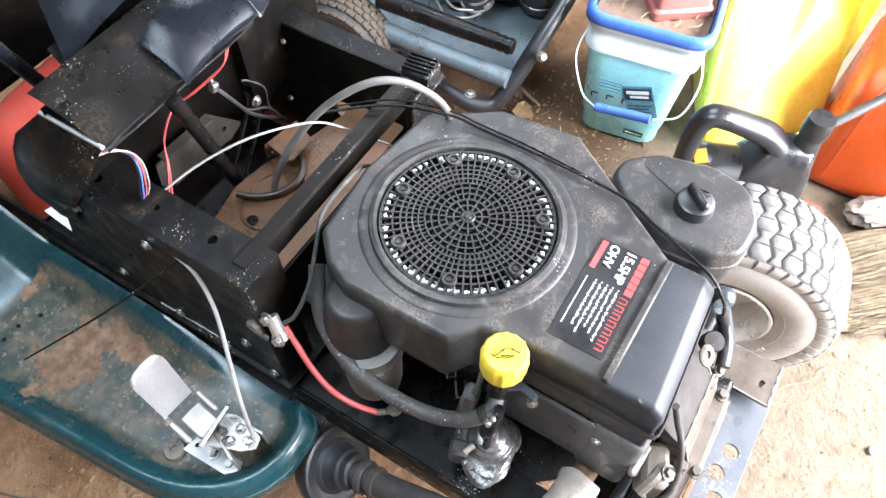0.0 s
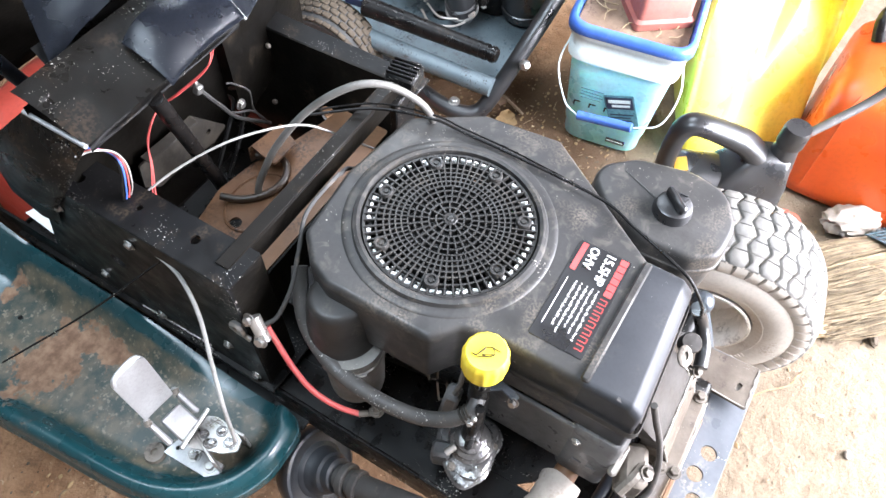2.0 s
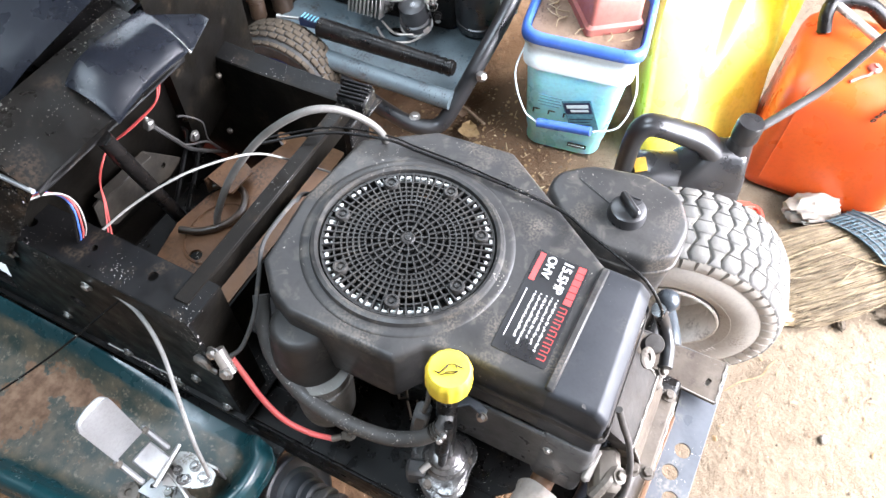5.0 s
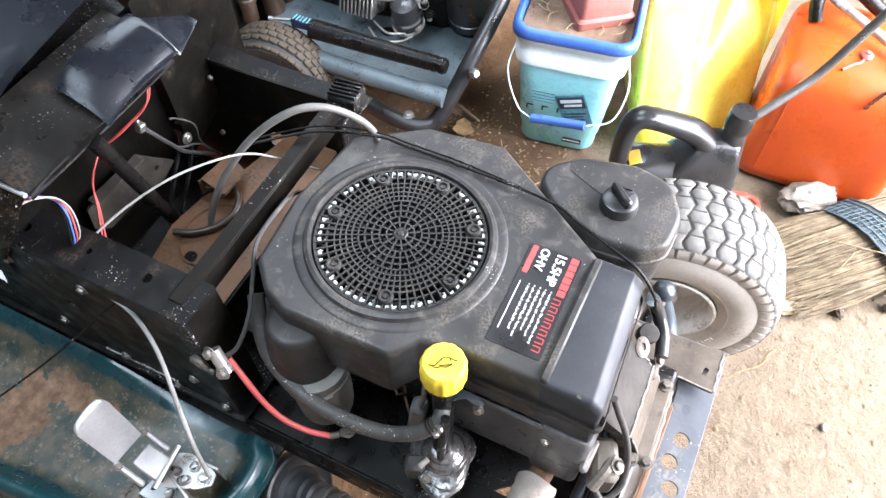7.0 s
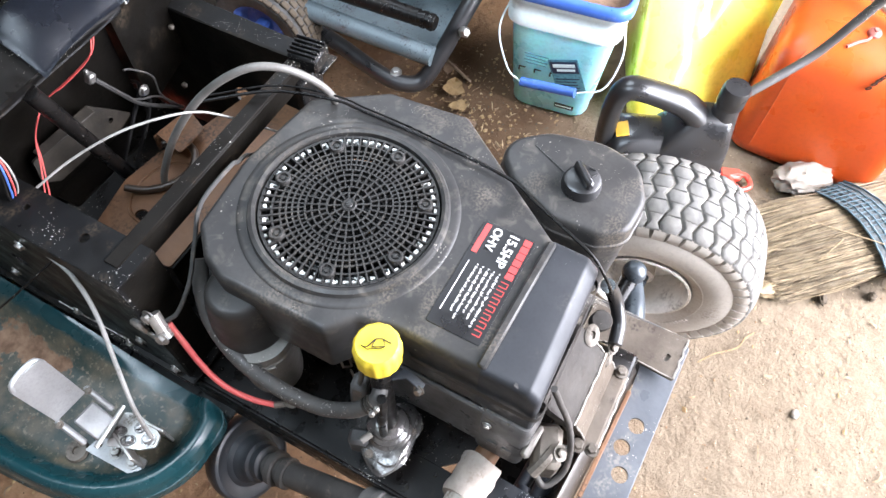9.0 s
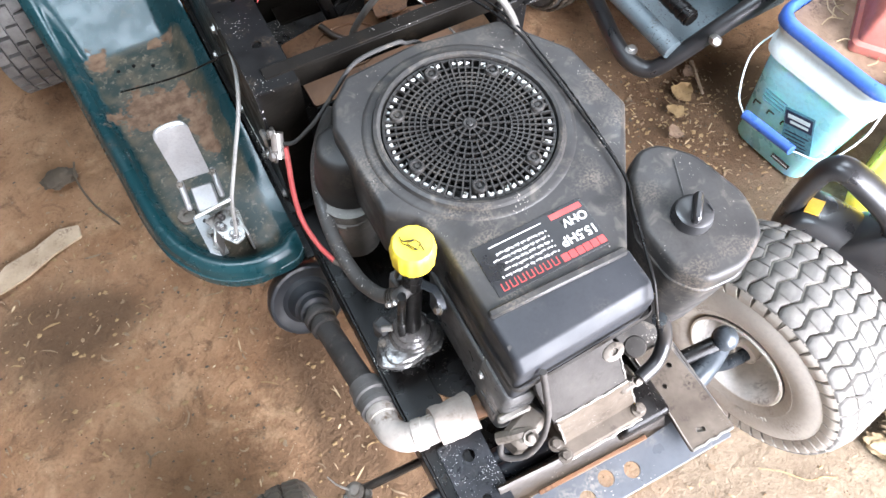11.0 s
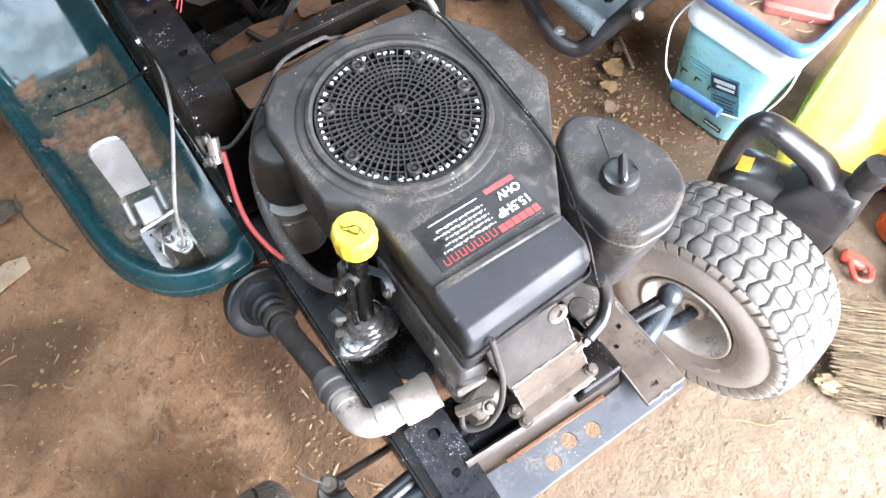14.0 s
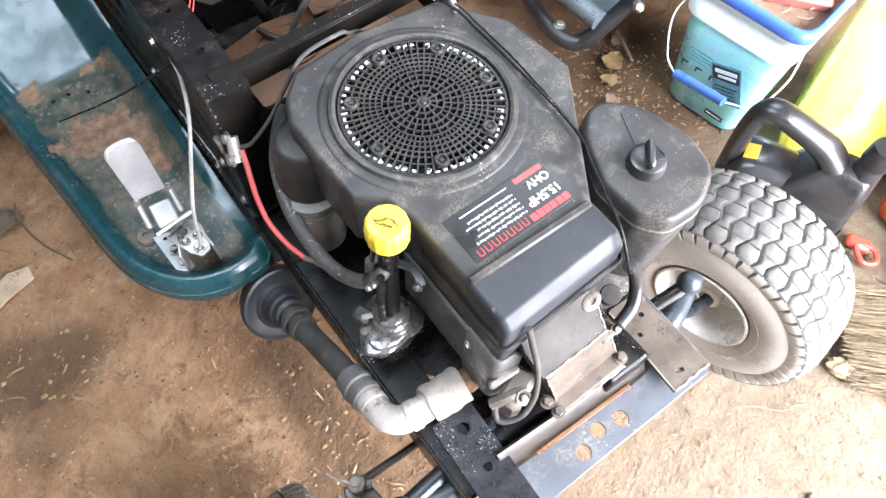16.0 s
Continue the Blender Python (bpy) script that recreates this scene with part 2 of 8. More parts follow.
    dusty=mat("dusty_plate", (0.024, 0.022, 0.021), (0.095, 0.088, 0.080), 0.6, 0.1, 20, 100, 0.3, (0.27, 0.235, 0.19), 0.56, (0.48, 0.45, 0.40), 210, 0.70),
    band=mat("taped_band", (0.34, 0.285, 0.24), (0.47, 0.41, 0.36), 0.8, 0, 26, 160, 0.5, (0.16, 0.12, 0.09), 0.45),
    coupling=mat("grey_coupling", (0.11, 0.105, 0.10), (0.20, 0.19, 0.18), 0.55, 0.2, 22, 180, 0.3, (0.05, 0.042, 0.035), 0.45),
    # near-white tone painting the light caught in the screen's outer slot
    finglint=mat("fin_glint", (0.72, 0.71, 0.68), (0.80, 0.79, 0.76), 0.5, 0, 60, 200, 0.1, (0.4, 0.37, 0.32), 0.35),
    orangedark=mat("orange_seam", (0.42, 0.06, 0.012), (0.48, 0.08, 0.016), 0.45, 0, 7, 120, 0.05),
    coppery=mat("clamp_metal", (0.40, 0.36, 0.32), (0.56, 0.52, 0.48), 0.36, 0.6, 16, 160, 0.1, (0.24, 0.19, 0.15), 0.40),
    wood=mat("chip_wood", (0.25, 0.185, 0.12), (0.38, 0.295, 0.205), 0.8, 0, 20, 160, 0.3, (0.15, 0.10, 0.065), 0.5),
    rimwell=mat("rim_well", (0.62, 0.58, 0.52), (0.84, 0.82, 0.78), 0.24, 0.0, 9, 110, 0.15, (0.045, 0.028, 0.018), 0.46),
    headtop=mat("head_grey", (0.022, 0.019, 0.017), (0.052, 0.047, 0.042), 0.55, 0.2, 20, 150, 0.4, (0.012, 0.009, 0.007), 0.48, (0.20, 0.19, 0.17), 200, 0.66, spec=0.3),
    headtan=mat("head_tan", (0.060, 0.046, 0.034), (0.115, 0.094, 0.073), 0.65, 0.1, 22, 150, 0.4, (0.026, 0.018, 0.013), 0.45, (0.26, 0.24, 0.21), 200, 0.70, spec=0.3),
    scraped=mat("scraped_edge", (0.22, 0.20, 0.175), (0.34, 0.32, 0.29), 0.5, 0.3, 40, 200, 0.3, (0.16, 0.12, 0.09), 0.42),
    trough=mat("brown_steel", (0.014, 0.011, 0.008), (0.048, 0.037, 0.028), 0.42, 0.2, 12, 130, 0.25, (0.014, 0.010, 0.008), 0.48, (0.30, 0.27, 0.23), 190, 0.66),
    # the cover's plastic with a blue sky reflection tinted into its colour
    coverfront=mat("cover_front", (0.023, 0.025, 0.029), (0.040, 0.042, 0.046), 0.46, 0, 11, 240, 0.12, (0.070, 0.066, 0.062), 0.32, (0.22, 0.21, 0.20), 170, 0.78, spec=0.25),
    oilpanel=mat("oily_panel", (0.052, 0.052, 0.053), (0.125, 0.121, 0.117), 0.36, 0, 16, 160, 0.25, (0.012, 0.011, 0.010), 0.46, (0.34, 0.32, 0.29), 190, 0.76, spec=0.45),
    canmetal=mat("can_metal", (0.15, 0.141, 0.126), (0.245, 0.230, 0.208), 0.5, 0.3, 16, 160, 0.3, (0.026, 0.022, 0.018), 0.45, (0.34, 0.32, 0.29), 200, 0.62),
    shred=mat("leaf_shred", (0.18, 0.116, 0.064), (0.31, 0.222, 0.134), 0.8, 0, 40, 220, 0.2, (0.17, 0.105, 0.058), 0.4),
    clod=mat("earth_clod", (0.13, 0.074, 0.038), (0.25, 0.158, 0.092), 0.95, 0, 40, 200, 0.4, (0.07, 0.040, 0.021), 0.4),
    # darker tyre tone: the far wheel's shade is put into the colour
    shadedlugs=mat("far_tyre_shaded", (0.075, 0.062, 0.048), (0.135, 0.115, 0.092), 0.9, 0, 20, 160, 0.5, (0.040, 0.031, 0.022), 0.45),
    screen=mat("screen_plastic", (0.018, 0.017, 0.016), (0.034, 0.032, 0.030), 0.46, 0, 14, 240, 0.14, (0.085, 0.074, 0.061), 0.44, spec=0.32),
    twinedark=mat("band_weave", (0.060, 0.068, 0.072), (0.125, 0.132, 0.132), 0.85, 0, 60, 220, 0.3, (0.12, 0.115, 0.10), 0.35),
    leaf=mat("dry_leaf", (0.19, 0.115, 0.050), (0.30, 0.205, 0.095), 0.7, 0, 30, 160, 0.4, (0.12, 0.07, 0.03), 0.5),
)


def footboard_paint():
    """Green paint that is worn on the tray's floor and caked with mud where feet have left it."""
    m = mat("footboard_paint", (0.004, 0.030, 0.036), (0.009, 0.046, 0.053), 0.27, 0, 10, 120, 0.04, (0.11, 0.095, 0.075), 0.26, (0.20, 0.22, 0.21), 180, 0.66)
    nt = m.node_tree
    n, l = nt.nodes, nt.links
    b = n["Principled BSDF"]
    tc = n.new("ShaderNodeTexCoord")

    def noi(sc, detail):
        t = n.new("ShaderNodeTexNoise")
        t.inputs["Scale"].default_value, t.inputs["Detail"].default_value, t.inputs["Roughness"].default_value = sc, detail, 0.62
        l.new(tc.outputs["Object"], t.inputs["Vector"])
        return t.outputs[0]

    def mask(name, tex, amount, lo, hi):
        at = n.new("ShaderNodeAttribute")
        at.attribute_name = name
        x = n.new("ShaderNodeMath")
        x.operation = "MULTIPLY_ADD"
        l.new(tex, x.inputs[0])
        x.inputs[1].default_value = amount
        l.new(at.outputs["Fac"], x.inputs[2])
        r = n.new("ShaderNodeMapRange")
        r.inputs[1].default_value, r.inputs[2].default_value = lo, hi
        l.new(x.outputs[0], r.inputs[0])
        return r.outputs[0]

    def mix(f, a, bb, kind="RGBA"):
        x = n.new("ShaderNodeMix")
        x.data_type = kind
        ia, ib, o = (6, 7, 2) if kind == "RGBA" else (2, 3, 0)
        l.new(f, x.inputs[0])
        for k, v in ((ia, a), (ib, bb)):
            if isinstance(v, tuple):
                x.inputs[k].default_value = (*v, 1)
            elif isinstance(v, float):
                x.inputs[k].default_value = v
            else:
                l.new(v, x.inputs[k])
        return x.outputs[o]

    def span(tex, lo, hi):
        r = n.new("ShaderNodeMapRange")
        r.inputs[1].default_value, r.inputs[2].default_value = lo, hi
        l.new(tex, r.inputs[0])
        return r.outputs[0]

    base = b.inputs["Base Color"].links[0].from_socket
    rough = b.inputs["Roughness"].links[0].from_socket
    worn = mask("worn", noi(38, 8), 0.9, 0.66, 1.05)
    caked = mask("mud", noi(40, 10), 1.9, 1.30, 1.42)
    floor = mix(span(noi(26, 8), 0.42, 0.62), (0.022, 0.036, 0.032), (0.100, 0.084, 0.058))
    floor = mix(span(noi(130, 6), 0.56, 0.64), floor, (0.16, 0.135, 0.10))
    earth = mix(span(noi(60, 8), 0.35, 0.65), (0.115, 0.064, 0.038), (0.23, 0.145, 0.092))
    l.new(mix(caked, mix(worn, base, floor), earth), b.inputs["Base Color"])
    l.new(mix(caked, mix(worn, rough, 0.42, "FLOAT"), 0.95, "FLOAT"), b.inputs["Roughness"])
    return m


M["foot"] = footboard_paint()


def trodden_earth():
    """Brown earth in three sizes of patch: moist dark ground with shade painted in, dry pale crusts, and grit; rough
    and finely pitted.
    """
    m = bpy.data.materials.new("soil")
    m.use_nodes = True
    n, l = m.node_tree.nodes, m.node_tree.links
    b = n["Principled BSDF"]
    tc = n.new("ShaderNodeTexCoord")

    def noi(sc, detail, rough=0.55, seed=0.0, warp=0.0):
        t = n.new("ShaderNodeTexNoise")
        t.inputs["Scale"].default_value, t.inputs["Detail"].default_value = sc, detail
        t.inputs["Roughness"].default_value, t.inputs["Distortion"].default_value = rough, warp
        mp = n.new("ShaderNodeMapping")
        mp.inputs["Location"].default_value = (seed, seed * 1.7, seed * 0.4)
        l.new(tc.outputs["Object"], mp.inputs[0])
        l.new(mp.outputs[0], t.inputs["Vector"])
        return t.outputs[0]

    def span(src, lo, hi, most=1.0):
        r = n.new("ShaderNodeMapRange")
        for k, v in ((1, lo), (2, hi), (3, 0.0), (4, most)):
            r.inputs[k].default_value = v
        l.new(src, r.inputs[0])
        return r.outputs[0]

    def mix(f, a, bb):
        x = n.new("ShaderNodeMix")
        x.data_type = "RGBA"
        l.new(f, x.inputs[0])
        for k, v in ((6, a), (7, bb)):
            if isinstance(v, tuple):
                x.inputs[k].default_value = (*v, 1)
            else:
                l.new(v, x.inputs[k])
        return x.outputs[2]

    def math_(op, a, bb):
        x = n.new("ShaderNodeMath")
        x.operation = op
        for k, v in ((0, a), (1, bb)):
            if isinstance(v, float):
                x.inputs[k].default_value = v
            else:
                l.new(v, x.inputs[k])
        return x.outputs[0]

    col = mix(span(noi(4.2, 7, 0.6, 1.0), 0.34, 0.66), (0.182, 0.096, 0.047), (0.325, 0.198, 0.114))
    col = mix(span(noi(2.3, 10, 0.66, 5.0, 0.4), 0.50, 0.64, 0.80), col, (0.095, 0.050, 0.024))
    col = mix(span(noi(8.5, 10, 0.72, 9.0, 0.6), 0.52, 0.66, 0.78), col, (0.36, 0.236, 0.140))
    col = mix(span(noi(19.0, 10, 0.74, 3.0, 0.8), 0.53, 0.64, 0.66), col, (0.090, 0.050, 0.026))
    # oil and damp trodden in beside the machine; shade under and between things painted too
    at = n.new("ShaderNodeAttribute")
    at.attribute_name = "damp_shade"
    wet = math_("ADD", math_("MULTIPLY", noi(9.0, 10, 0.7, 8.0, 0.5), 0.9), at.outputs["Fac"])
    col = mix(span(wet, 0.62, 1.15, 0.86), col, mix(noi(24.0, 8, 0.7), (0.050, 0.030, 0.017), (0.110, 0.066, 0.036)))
    # dry, pale ground towards the doorway
    dot = n.new("ShaderNodeVectorMath")
    dot.operation = "DOT_PRODUCT"
    dot.inputs[1].default_value = (0.35, -1.0, 0.0)
    l.new(tc.outputs["Object"], dot.inputs[0])
    where = math_("ADD", math_("MULTIPLY", noi(5.0, 8), 0.7), dot.outputs["Value"])
    pale = mix(noi(30.0, 9, 0.7, 2.0), (0.095, 0.070, 0.046), (0.245, 0.195, 0.140))
    col = mix(span(where, 0.55, 0.90), col, pale)
    # fine grain and grit
    grain = noi(150.0, 5, 0.7, 4.0)
    col = mix(span(grain, 0.50, 0.70, 0.34), col, mix(noi(60.0, 2), (0.055, 0.030, 0.016), (0.10, 0.060, 0.034)))
    for sc, cut, tone, seed in ((210.0, 0.93, (0.42, 0.32, 0.22), 0.3), (170.0, 0.93, (0.050, 0.030, 0.017), 2.0)):
        vo = n.new("ShaderNodeTexVoronoi")
        vo.inputs["Scale"].default_value = sc
        mp = n.new("ShaderNodeMapping")
        mp.inputs["Location"].default_value = (seed, seed, seed)
        l.new(tc.outputs["Object"], mp.inputs[0])
        l.new(mp.outputs[0], vo.inputs["Vector"])
        sep = n.new("ShaderNodeSeparateColor")
        l.new(vo.outputs["Color"], sep.inputs[0])
        size = math_("MULTIPLY", math_("SUBTRACT", sep.outputs[0], cut), 4.0)
        col = mix(math_("GREATER_THAN", size, vo.outputs["Distance"]), col, tone)
    l.new(col, b.inputs["Base Color"])
    b.inputs["Roughness"].default_value = 0.93
    b.inputs["Specular IOR Level"].default_value = 0.25
    high = math_("ADD", math_("MULTIPLY", noi(26.0, 8, 0.65, 6.0), 1.0), math_("MULTIPLY", grain, 0.22))
    bp = n.new("ShaderNodeBump")
    bp.inputs["Strength"].default_value, bp.inputs["Distance"].default_value = 1.0, 0.012
    l.new(high, bp.inputs["Height"])
    l.new(bp.outputs[0], b.inputs["Normal"])
    return m


M["soil"] = trodden_earth()


def stained(m, tint, scale, lo, hi, most):
    """Soft dried stains and smudges of dust over a surface."""
    nt = m.node_tree
    n, l = nt.nodes, nt.links
    b = n["Principled BSDF"]
    base = b.inputs["Base Color"].links[0].from_socket
    tc = n.new("ShaderNodeTexCoord")
    t = n.new("ShaderNodeTexNoise")
    t.inputs["Scale"].default_value, t.inputs["Detail"].default_value, t.inputs["Distortion"].default_value = scale, 9.0, 0.6
    l.new(tc.outputs["Object"], t.inputs["Vector"])
    r = n.new("ShaderNodeMapRange")
    for k, v in ((1, lo), (2, hi), (3, 0.0), (4, most)):
        r.inputs[k].default_value = v
    l.new(t.outputs[0], r.inputs[0])
    x = n.new("ShaderNodeMix")
    x.data_type = "RGBA"
    l.new(r.outputs[0], x.inputs[0])
    l.new(base, x.inputs[6])
    x.inputs[7].default_value = (*tint, 1)
    l.new(x.outputs[2], b.inputs["Base Color"])


stained(M["cover"], (0.125, 0.113, 0.097), 52.0, 0.55, 0.70, 0.5)
stained(M["cover"], (0.016, 0.0155, 0.015), 19.0, 0.54, 0.70, 0.6)
stained(M["tyre"], (0.205, 0.19, 0.17), 22.0, 0.50, 0.66, 0.6)

def uneven(m, low, high):
    """Each separate stalk takes its own tone between low and high of the colour."""
    nt = m.node_tree
    b = nt.nodes["Principled BSDF"]
    src = b.inputs["Base Color"].links[0].from_socket
    geo = nt.nodes.new("ShaderNodeNewGeometry")
    tone = nt.nodes.new("ShaderNodeMapRange")
    tone.inputs[3].default_value, tone.inputs[4].default_value = low, high
    nt.links.new(geo.outputs["Random Per Island"], tone.inputs[0])
    mul = nt.nodes.new("ShaderNodeVectorMath")
    mul.operation = "SCALE"
    nt.links.new(src, mul.inputs[0])
    nt.links.new(tone.outputs[0], mul.inputs["Scale"])
    nt.links.new(mul.outputs[0], b.inputs["Base Color"])


uneven(M["bristle"], 0.35, 1.25)
uneven(M["shred"], 0.55, 1.15)


# ---- mesh helpers ----
def finish(bm, smooth=40):
    bmesh.ops.recalc_face_normals(bm, faces=bm.faces)
    for e in bm.edges:
        e.smooth = len(e.link_faces) == 2 and e.calc_face_angle(3.0) < radians(smooth)
    for f in bm.faces:
        f.smooth = True
    return bm


def part(name, bm, material, parent=None, label="", smooth=40):
    finish(bm, smooth)
    me = bpy.data.meshes.new(name)
    bm.to_mesh(me)
    bm.free()
    me.materials.append(M[material])
    ob = new(name, me)
    if parent:
        ob.parent = parent
    if label:
        tagged(ob, label)
    return ob


def thing(name, label, category, at=(0, 0, 0), group="", kind=""):
    ob = new(name)
    ob.empty_display_size = 0.05
    ob.location = at
    return tagged(ob, label, category, group, kind)


def world_part(name, bm, material, parent, label="", smooth=40):
    """A part whose mesh is written in world places, under a thing that stands elsewhere."""
    bmesh.ops.translate(bm, vec=-Vector(parent.location), verts=bm.verts)
    return part(name, bm, material, parent, label, smooth)


def box(bm, c, s, bev=0.002, rot=(0, 0, 0)):
    """A box of size s about c, its edges cut off by bev."""
    m = pose(*c, *rot)
    h = [k / 2 for k in s]
    b = min(bev, min(s) * 0.3)
    sg = [(x, y, z) for x in (-1, 1) for y in (-1, 1) for z in (-1, 1)]
    if not b:
        v = {q: bm.verts.new(m @ Vector([k * e for k, e in zip(q, h)])) for q in sg}
        for ax in range(3):
            for d in (-1, 1):
                o = [(-1, -1), (1, -1), (1, 1), (-1, 1)]
                bm.faces.new([v[tuple(list(p[:ax]) + [d] + list(p[ax:]))] for p in o])
        return bm
    v = {(q, ax): bm.verts.new(m @ Vector([k * (e - (0 if i == ax else b)) for i, (k, e) in enumerate(zip(q, h))])) for q in sg for ax in range(3)}
    for ax in range(3):
        for d in (-1, 1):
            o = [(-1, -1), (1, -1), (1, 1), (-1, 1)]
            bm.faces.new([v[(tuple(list(p[:ax]) + [d] + list(p[ax:])), ax)] for p in o])
    for ax in range(3):
        i, j = [k for k in range(3) if k != ax]
        for p in (-1, 1):
            for r in (-1, 1):
                lo, hi = [0, 0, 0], [0, 0, 0]
                lo[ax], hi[ax], lo[i], hi[i], lo[j], hi[j] = -1, 1, p, p, r, r
                lo, hi = tuple(lo), tuple(hi)
                bm.faces.new((v[(lo, i)], v[(hi, i)], v[(hi, j)], v[(lo, j)]))
    for q in sg:
        bm.faces.new([v[(q, ax)] for ax in range(3)])
    return bm


def smoothpath(pts, n=8, closed=False):
    """Points along a Catmull-Rom curve through pts."""
    p = [Vector(q) for q in pts]
    out = []
    m = len(p)
    for i in range(m if closed else m - 1):
        a, b, c, d = (p[(i - 1) % m] if closed or i else 2 * p[0] - p[1], p[i], p[(i + 1) % m],
                      p[(i + 2) % m] if closed or i + 2 < m else 2 * p[-1] - p[-2])
        for k in range(n):
            t = k / n
            out.append(0.5 * (2 * b + (c - a) * t + (2 * a - 5 * b + 4 * c - d) * t * t + (3 * b - a - 3 * c + d) * t ** 3))
    if not closed:
        out.append(p[-1])
    return out


def tube(bm, pts, r, n=8, seg=8, closed=False, curve=True, caps=True):
    """A round bar swept along pts; r may be one radius or one for each end."""
    path = smoothpath(pts, n, closed) if curve else [Vector(q) for q in pts]
    m = len(path)
    rr = (lambda t: r) if not isinstance(r, (tuple, list)) else (lambda t: r[0] + (r[-1] - r[0]) * t)
    rings, up = [], None
    for i, q in enumerate(path):
        d = (path[(i + 1) % m] - path[i - 1]) if closed else (path[min(i + 1, m - 1)] - path[max(i - 1, 0)])
        d.normalize()
        if up is None:
            up = d.orthogonal().normalized()
        up = (up - d * up.dot(d)).normalized()
        side = d.cross(up)
        k = rr(i / max(1, m - 1))
        rings.append([bm.verts.new(q + k * (math.cos(2 * math.pi * j / seg) * up + math.sin(2 * math.pi * j / seg) * side)) for j in range(seg)])
    for i in range(m if closed else m - 1):
        a, b = rings[i], rings[(i + 1) % m]
        for j in range(seg):
            bm.faces.new((a[j], a[(j + 1) % seg], b[(j + 1) % seg], b[j]))
    if not closed and caps:
        bm.faces.new(rings[0])
        bm.faces.new(rings[-1])
    return bm


def lathe(bm, prof, seg=32, m=None, full=True):
    """A turned body about local z; prof: (radius, height) from one end to the other."""
    rings = []
    vs = []
    for r, z in prof:
        ring = [bm.verts.new((max(r, 1e-5) * math.cos(2 * math.pi * j / seg), max(r, 1e-5) * math.sin(2 * math.pi * j / seg), z)) for j in range(seg)]
        rings.append(ring)
        vs += ring
    for a, b in zip(rings, rings[1:]):
        for j in range(seg):
            bm.faces.new((a[j], a[(j + 1) % seg], b[(j + 1) % seg], b[j]))
    if full:
        bm.faces.new(rings[0])
        bm.faces.new(rings[-1])
    if m:
        bmesh.ops.transform(bm, matrix=m, verts=vs)
    return bm


def rounded(poly, r, n=4):
    """A polygon of (x, y) or (x, y, radius) with its corners rounded."""
    out = []
    m = len(poly)
    for i, q in enumerate(poly):
        a, b, c = (Vector(poly[(i + k) % m][:2]) for k in (-1, 0, 1))
        rad = q[2] if len(q) > 2 else r
        u, v = (a - b), (c - b)
        lu, lv = u.length, v.length
        u, v = u / lu, v / lv
        ang = math.acos(max(-1, min(1, u.dot(v))))
        d = min(rad / max(math.tan(ang / 2), 1e-4), lu * 0.48, lv * 0.48)
        p, s = b + u * d, b + v * d
        for k in range(n + 1):
            t = k / n
            out.append(p * (1 - t) ** 2 + b * 2 * t * (1 - t) + s * t * t)
    return out


def inset(loop, d):
    """The loop moved inwards by d (it runs counter-clockwise)."""
    m = len(loop)
    out = []
    for i in range(m):
        a, b, c = loop[i - 1], loop[i], loop[(i + 1) % m]
        e1, e2 = (b - a), (c - b)
        n1, n2 = Vector((-e1.y, e1.x)), Vector((-e2.y, e2.x))
        nn = (n1.normalized() if n1.length > 1e-9 else Vector((0, 0))) + (n2.normalized() if n2.length > 1e-9 else Vector((0, 0)))
        out.append(b + (nn.normalized() * d if nn.length > 1e-6 else Vector((0, 0))))
    return out


def ccw(loop):
    a = sum(p.x * q.y - q.x * p.y for p, q in zip(loop, loop[1:] + loop[:1]))
    return loop if a > 0 else loop[::-1]


def loft(bm, loop, levels, cap_top=True, cap_bottom=True, zfun=None):
    """Stacks the loop at levels of (inset, z), bottom to top."""
    loop = ccw(loop)
    mid = sum(loop, Vector((0, 0))) / len(loop)
    half = min((p - mid).length for p in loop)
    rings = []
    for d, z in levels:
        lp = inset(loop, d) if d < 0.012 else [mid + (p - mid) * (1 - (d - 0.012) / half) for p in inset(loop, 0.012)]
        rings.append([bm.verts.new((p.x, p.y, z + (zfun(p.x, p.y) if zfun else 0))) for p in lp])
    m = len(loop)
    for a, b in zip(rings, rings[1:]):
        for j in range(m):
            bm.faces.new((a[j], a[(j + 1) % m], b[(j + 1) % m], b[j]))
    if cap_bottom:
        bm.faces.new(rings[0][::-1])
    if cap_top:
        bm.faces.new(rings[-1])
    return rings


def plate(bm, loop, z0, z1, bev=0.002):
    return loft(bm, loop, [(0, z0), (0, z1 - bev), (bev, z1)])


def moved(bm, m, start=0):
    bm.verts.ensure_lookup_table()
    bmesh.ops.transform(bm, matrix=m, verts=bm.verts[start:])
    return bm


def bolt(bm, c, r=0.007, h=0.006, rot=(0, 0, 0)):
    """A hexagon head on a washer."""
    k = len(bm.verts)
    lathe(bm, [(r * 1.5, 0), (r * 1.5, h * 0.25)], 14)
    lathe(bm, [(r, h * 0.25), (r, h * 0.9), (r * 0.85, h)], 6)
    moved(bm, pose(*c, *rot), k)
    return bm


def B():
    return bmesh.new()


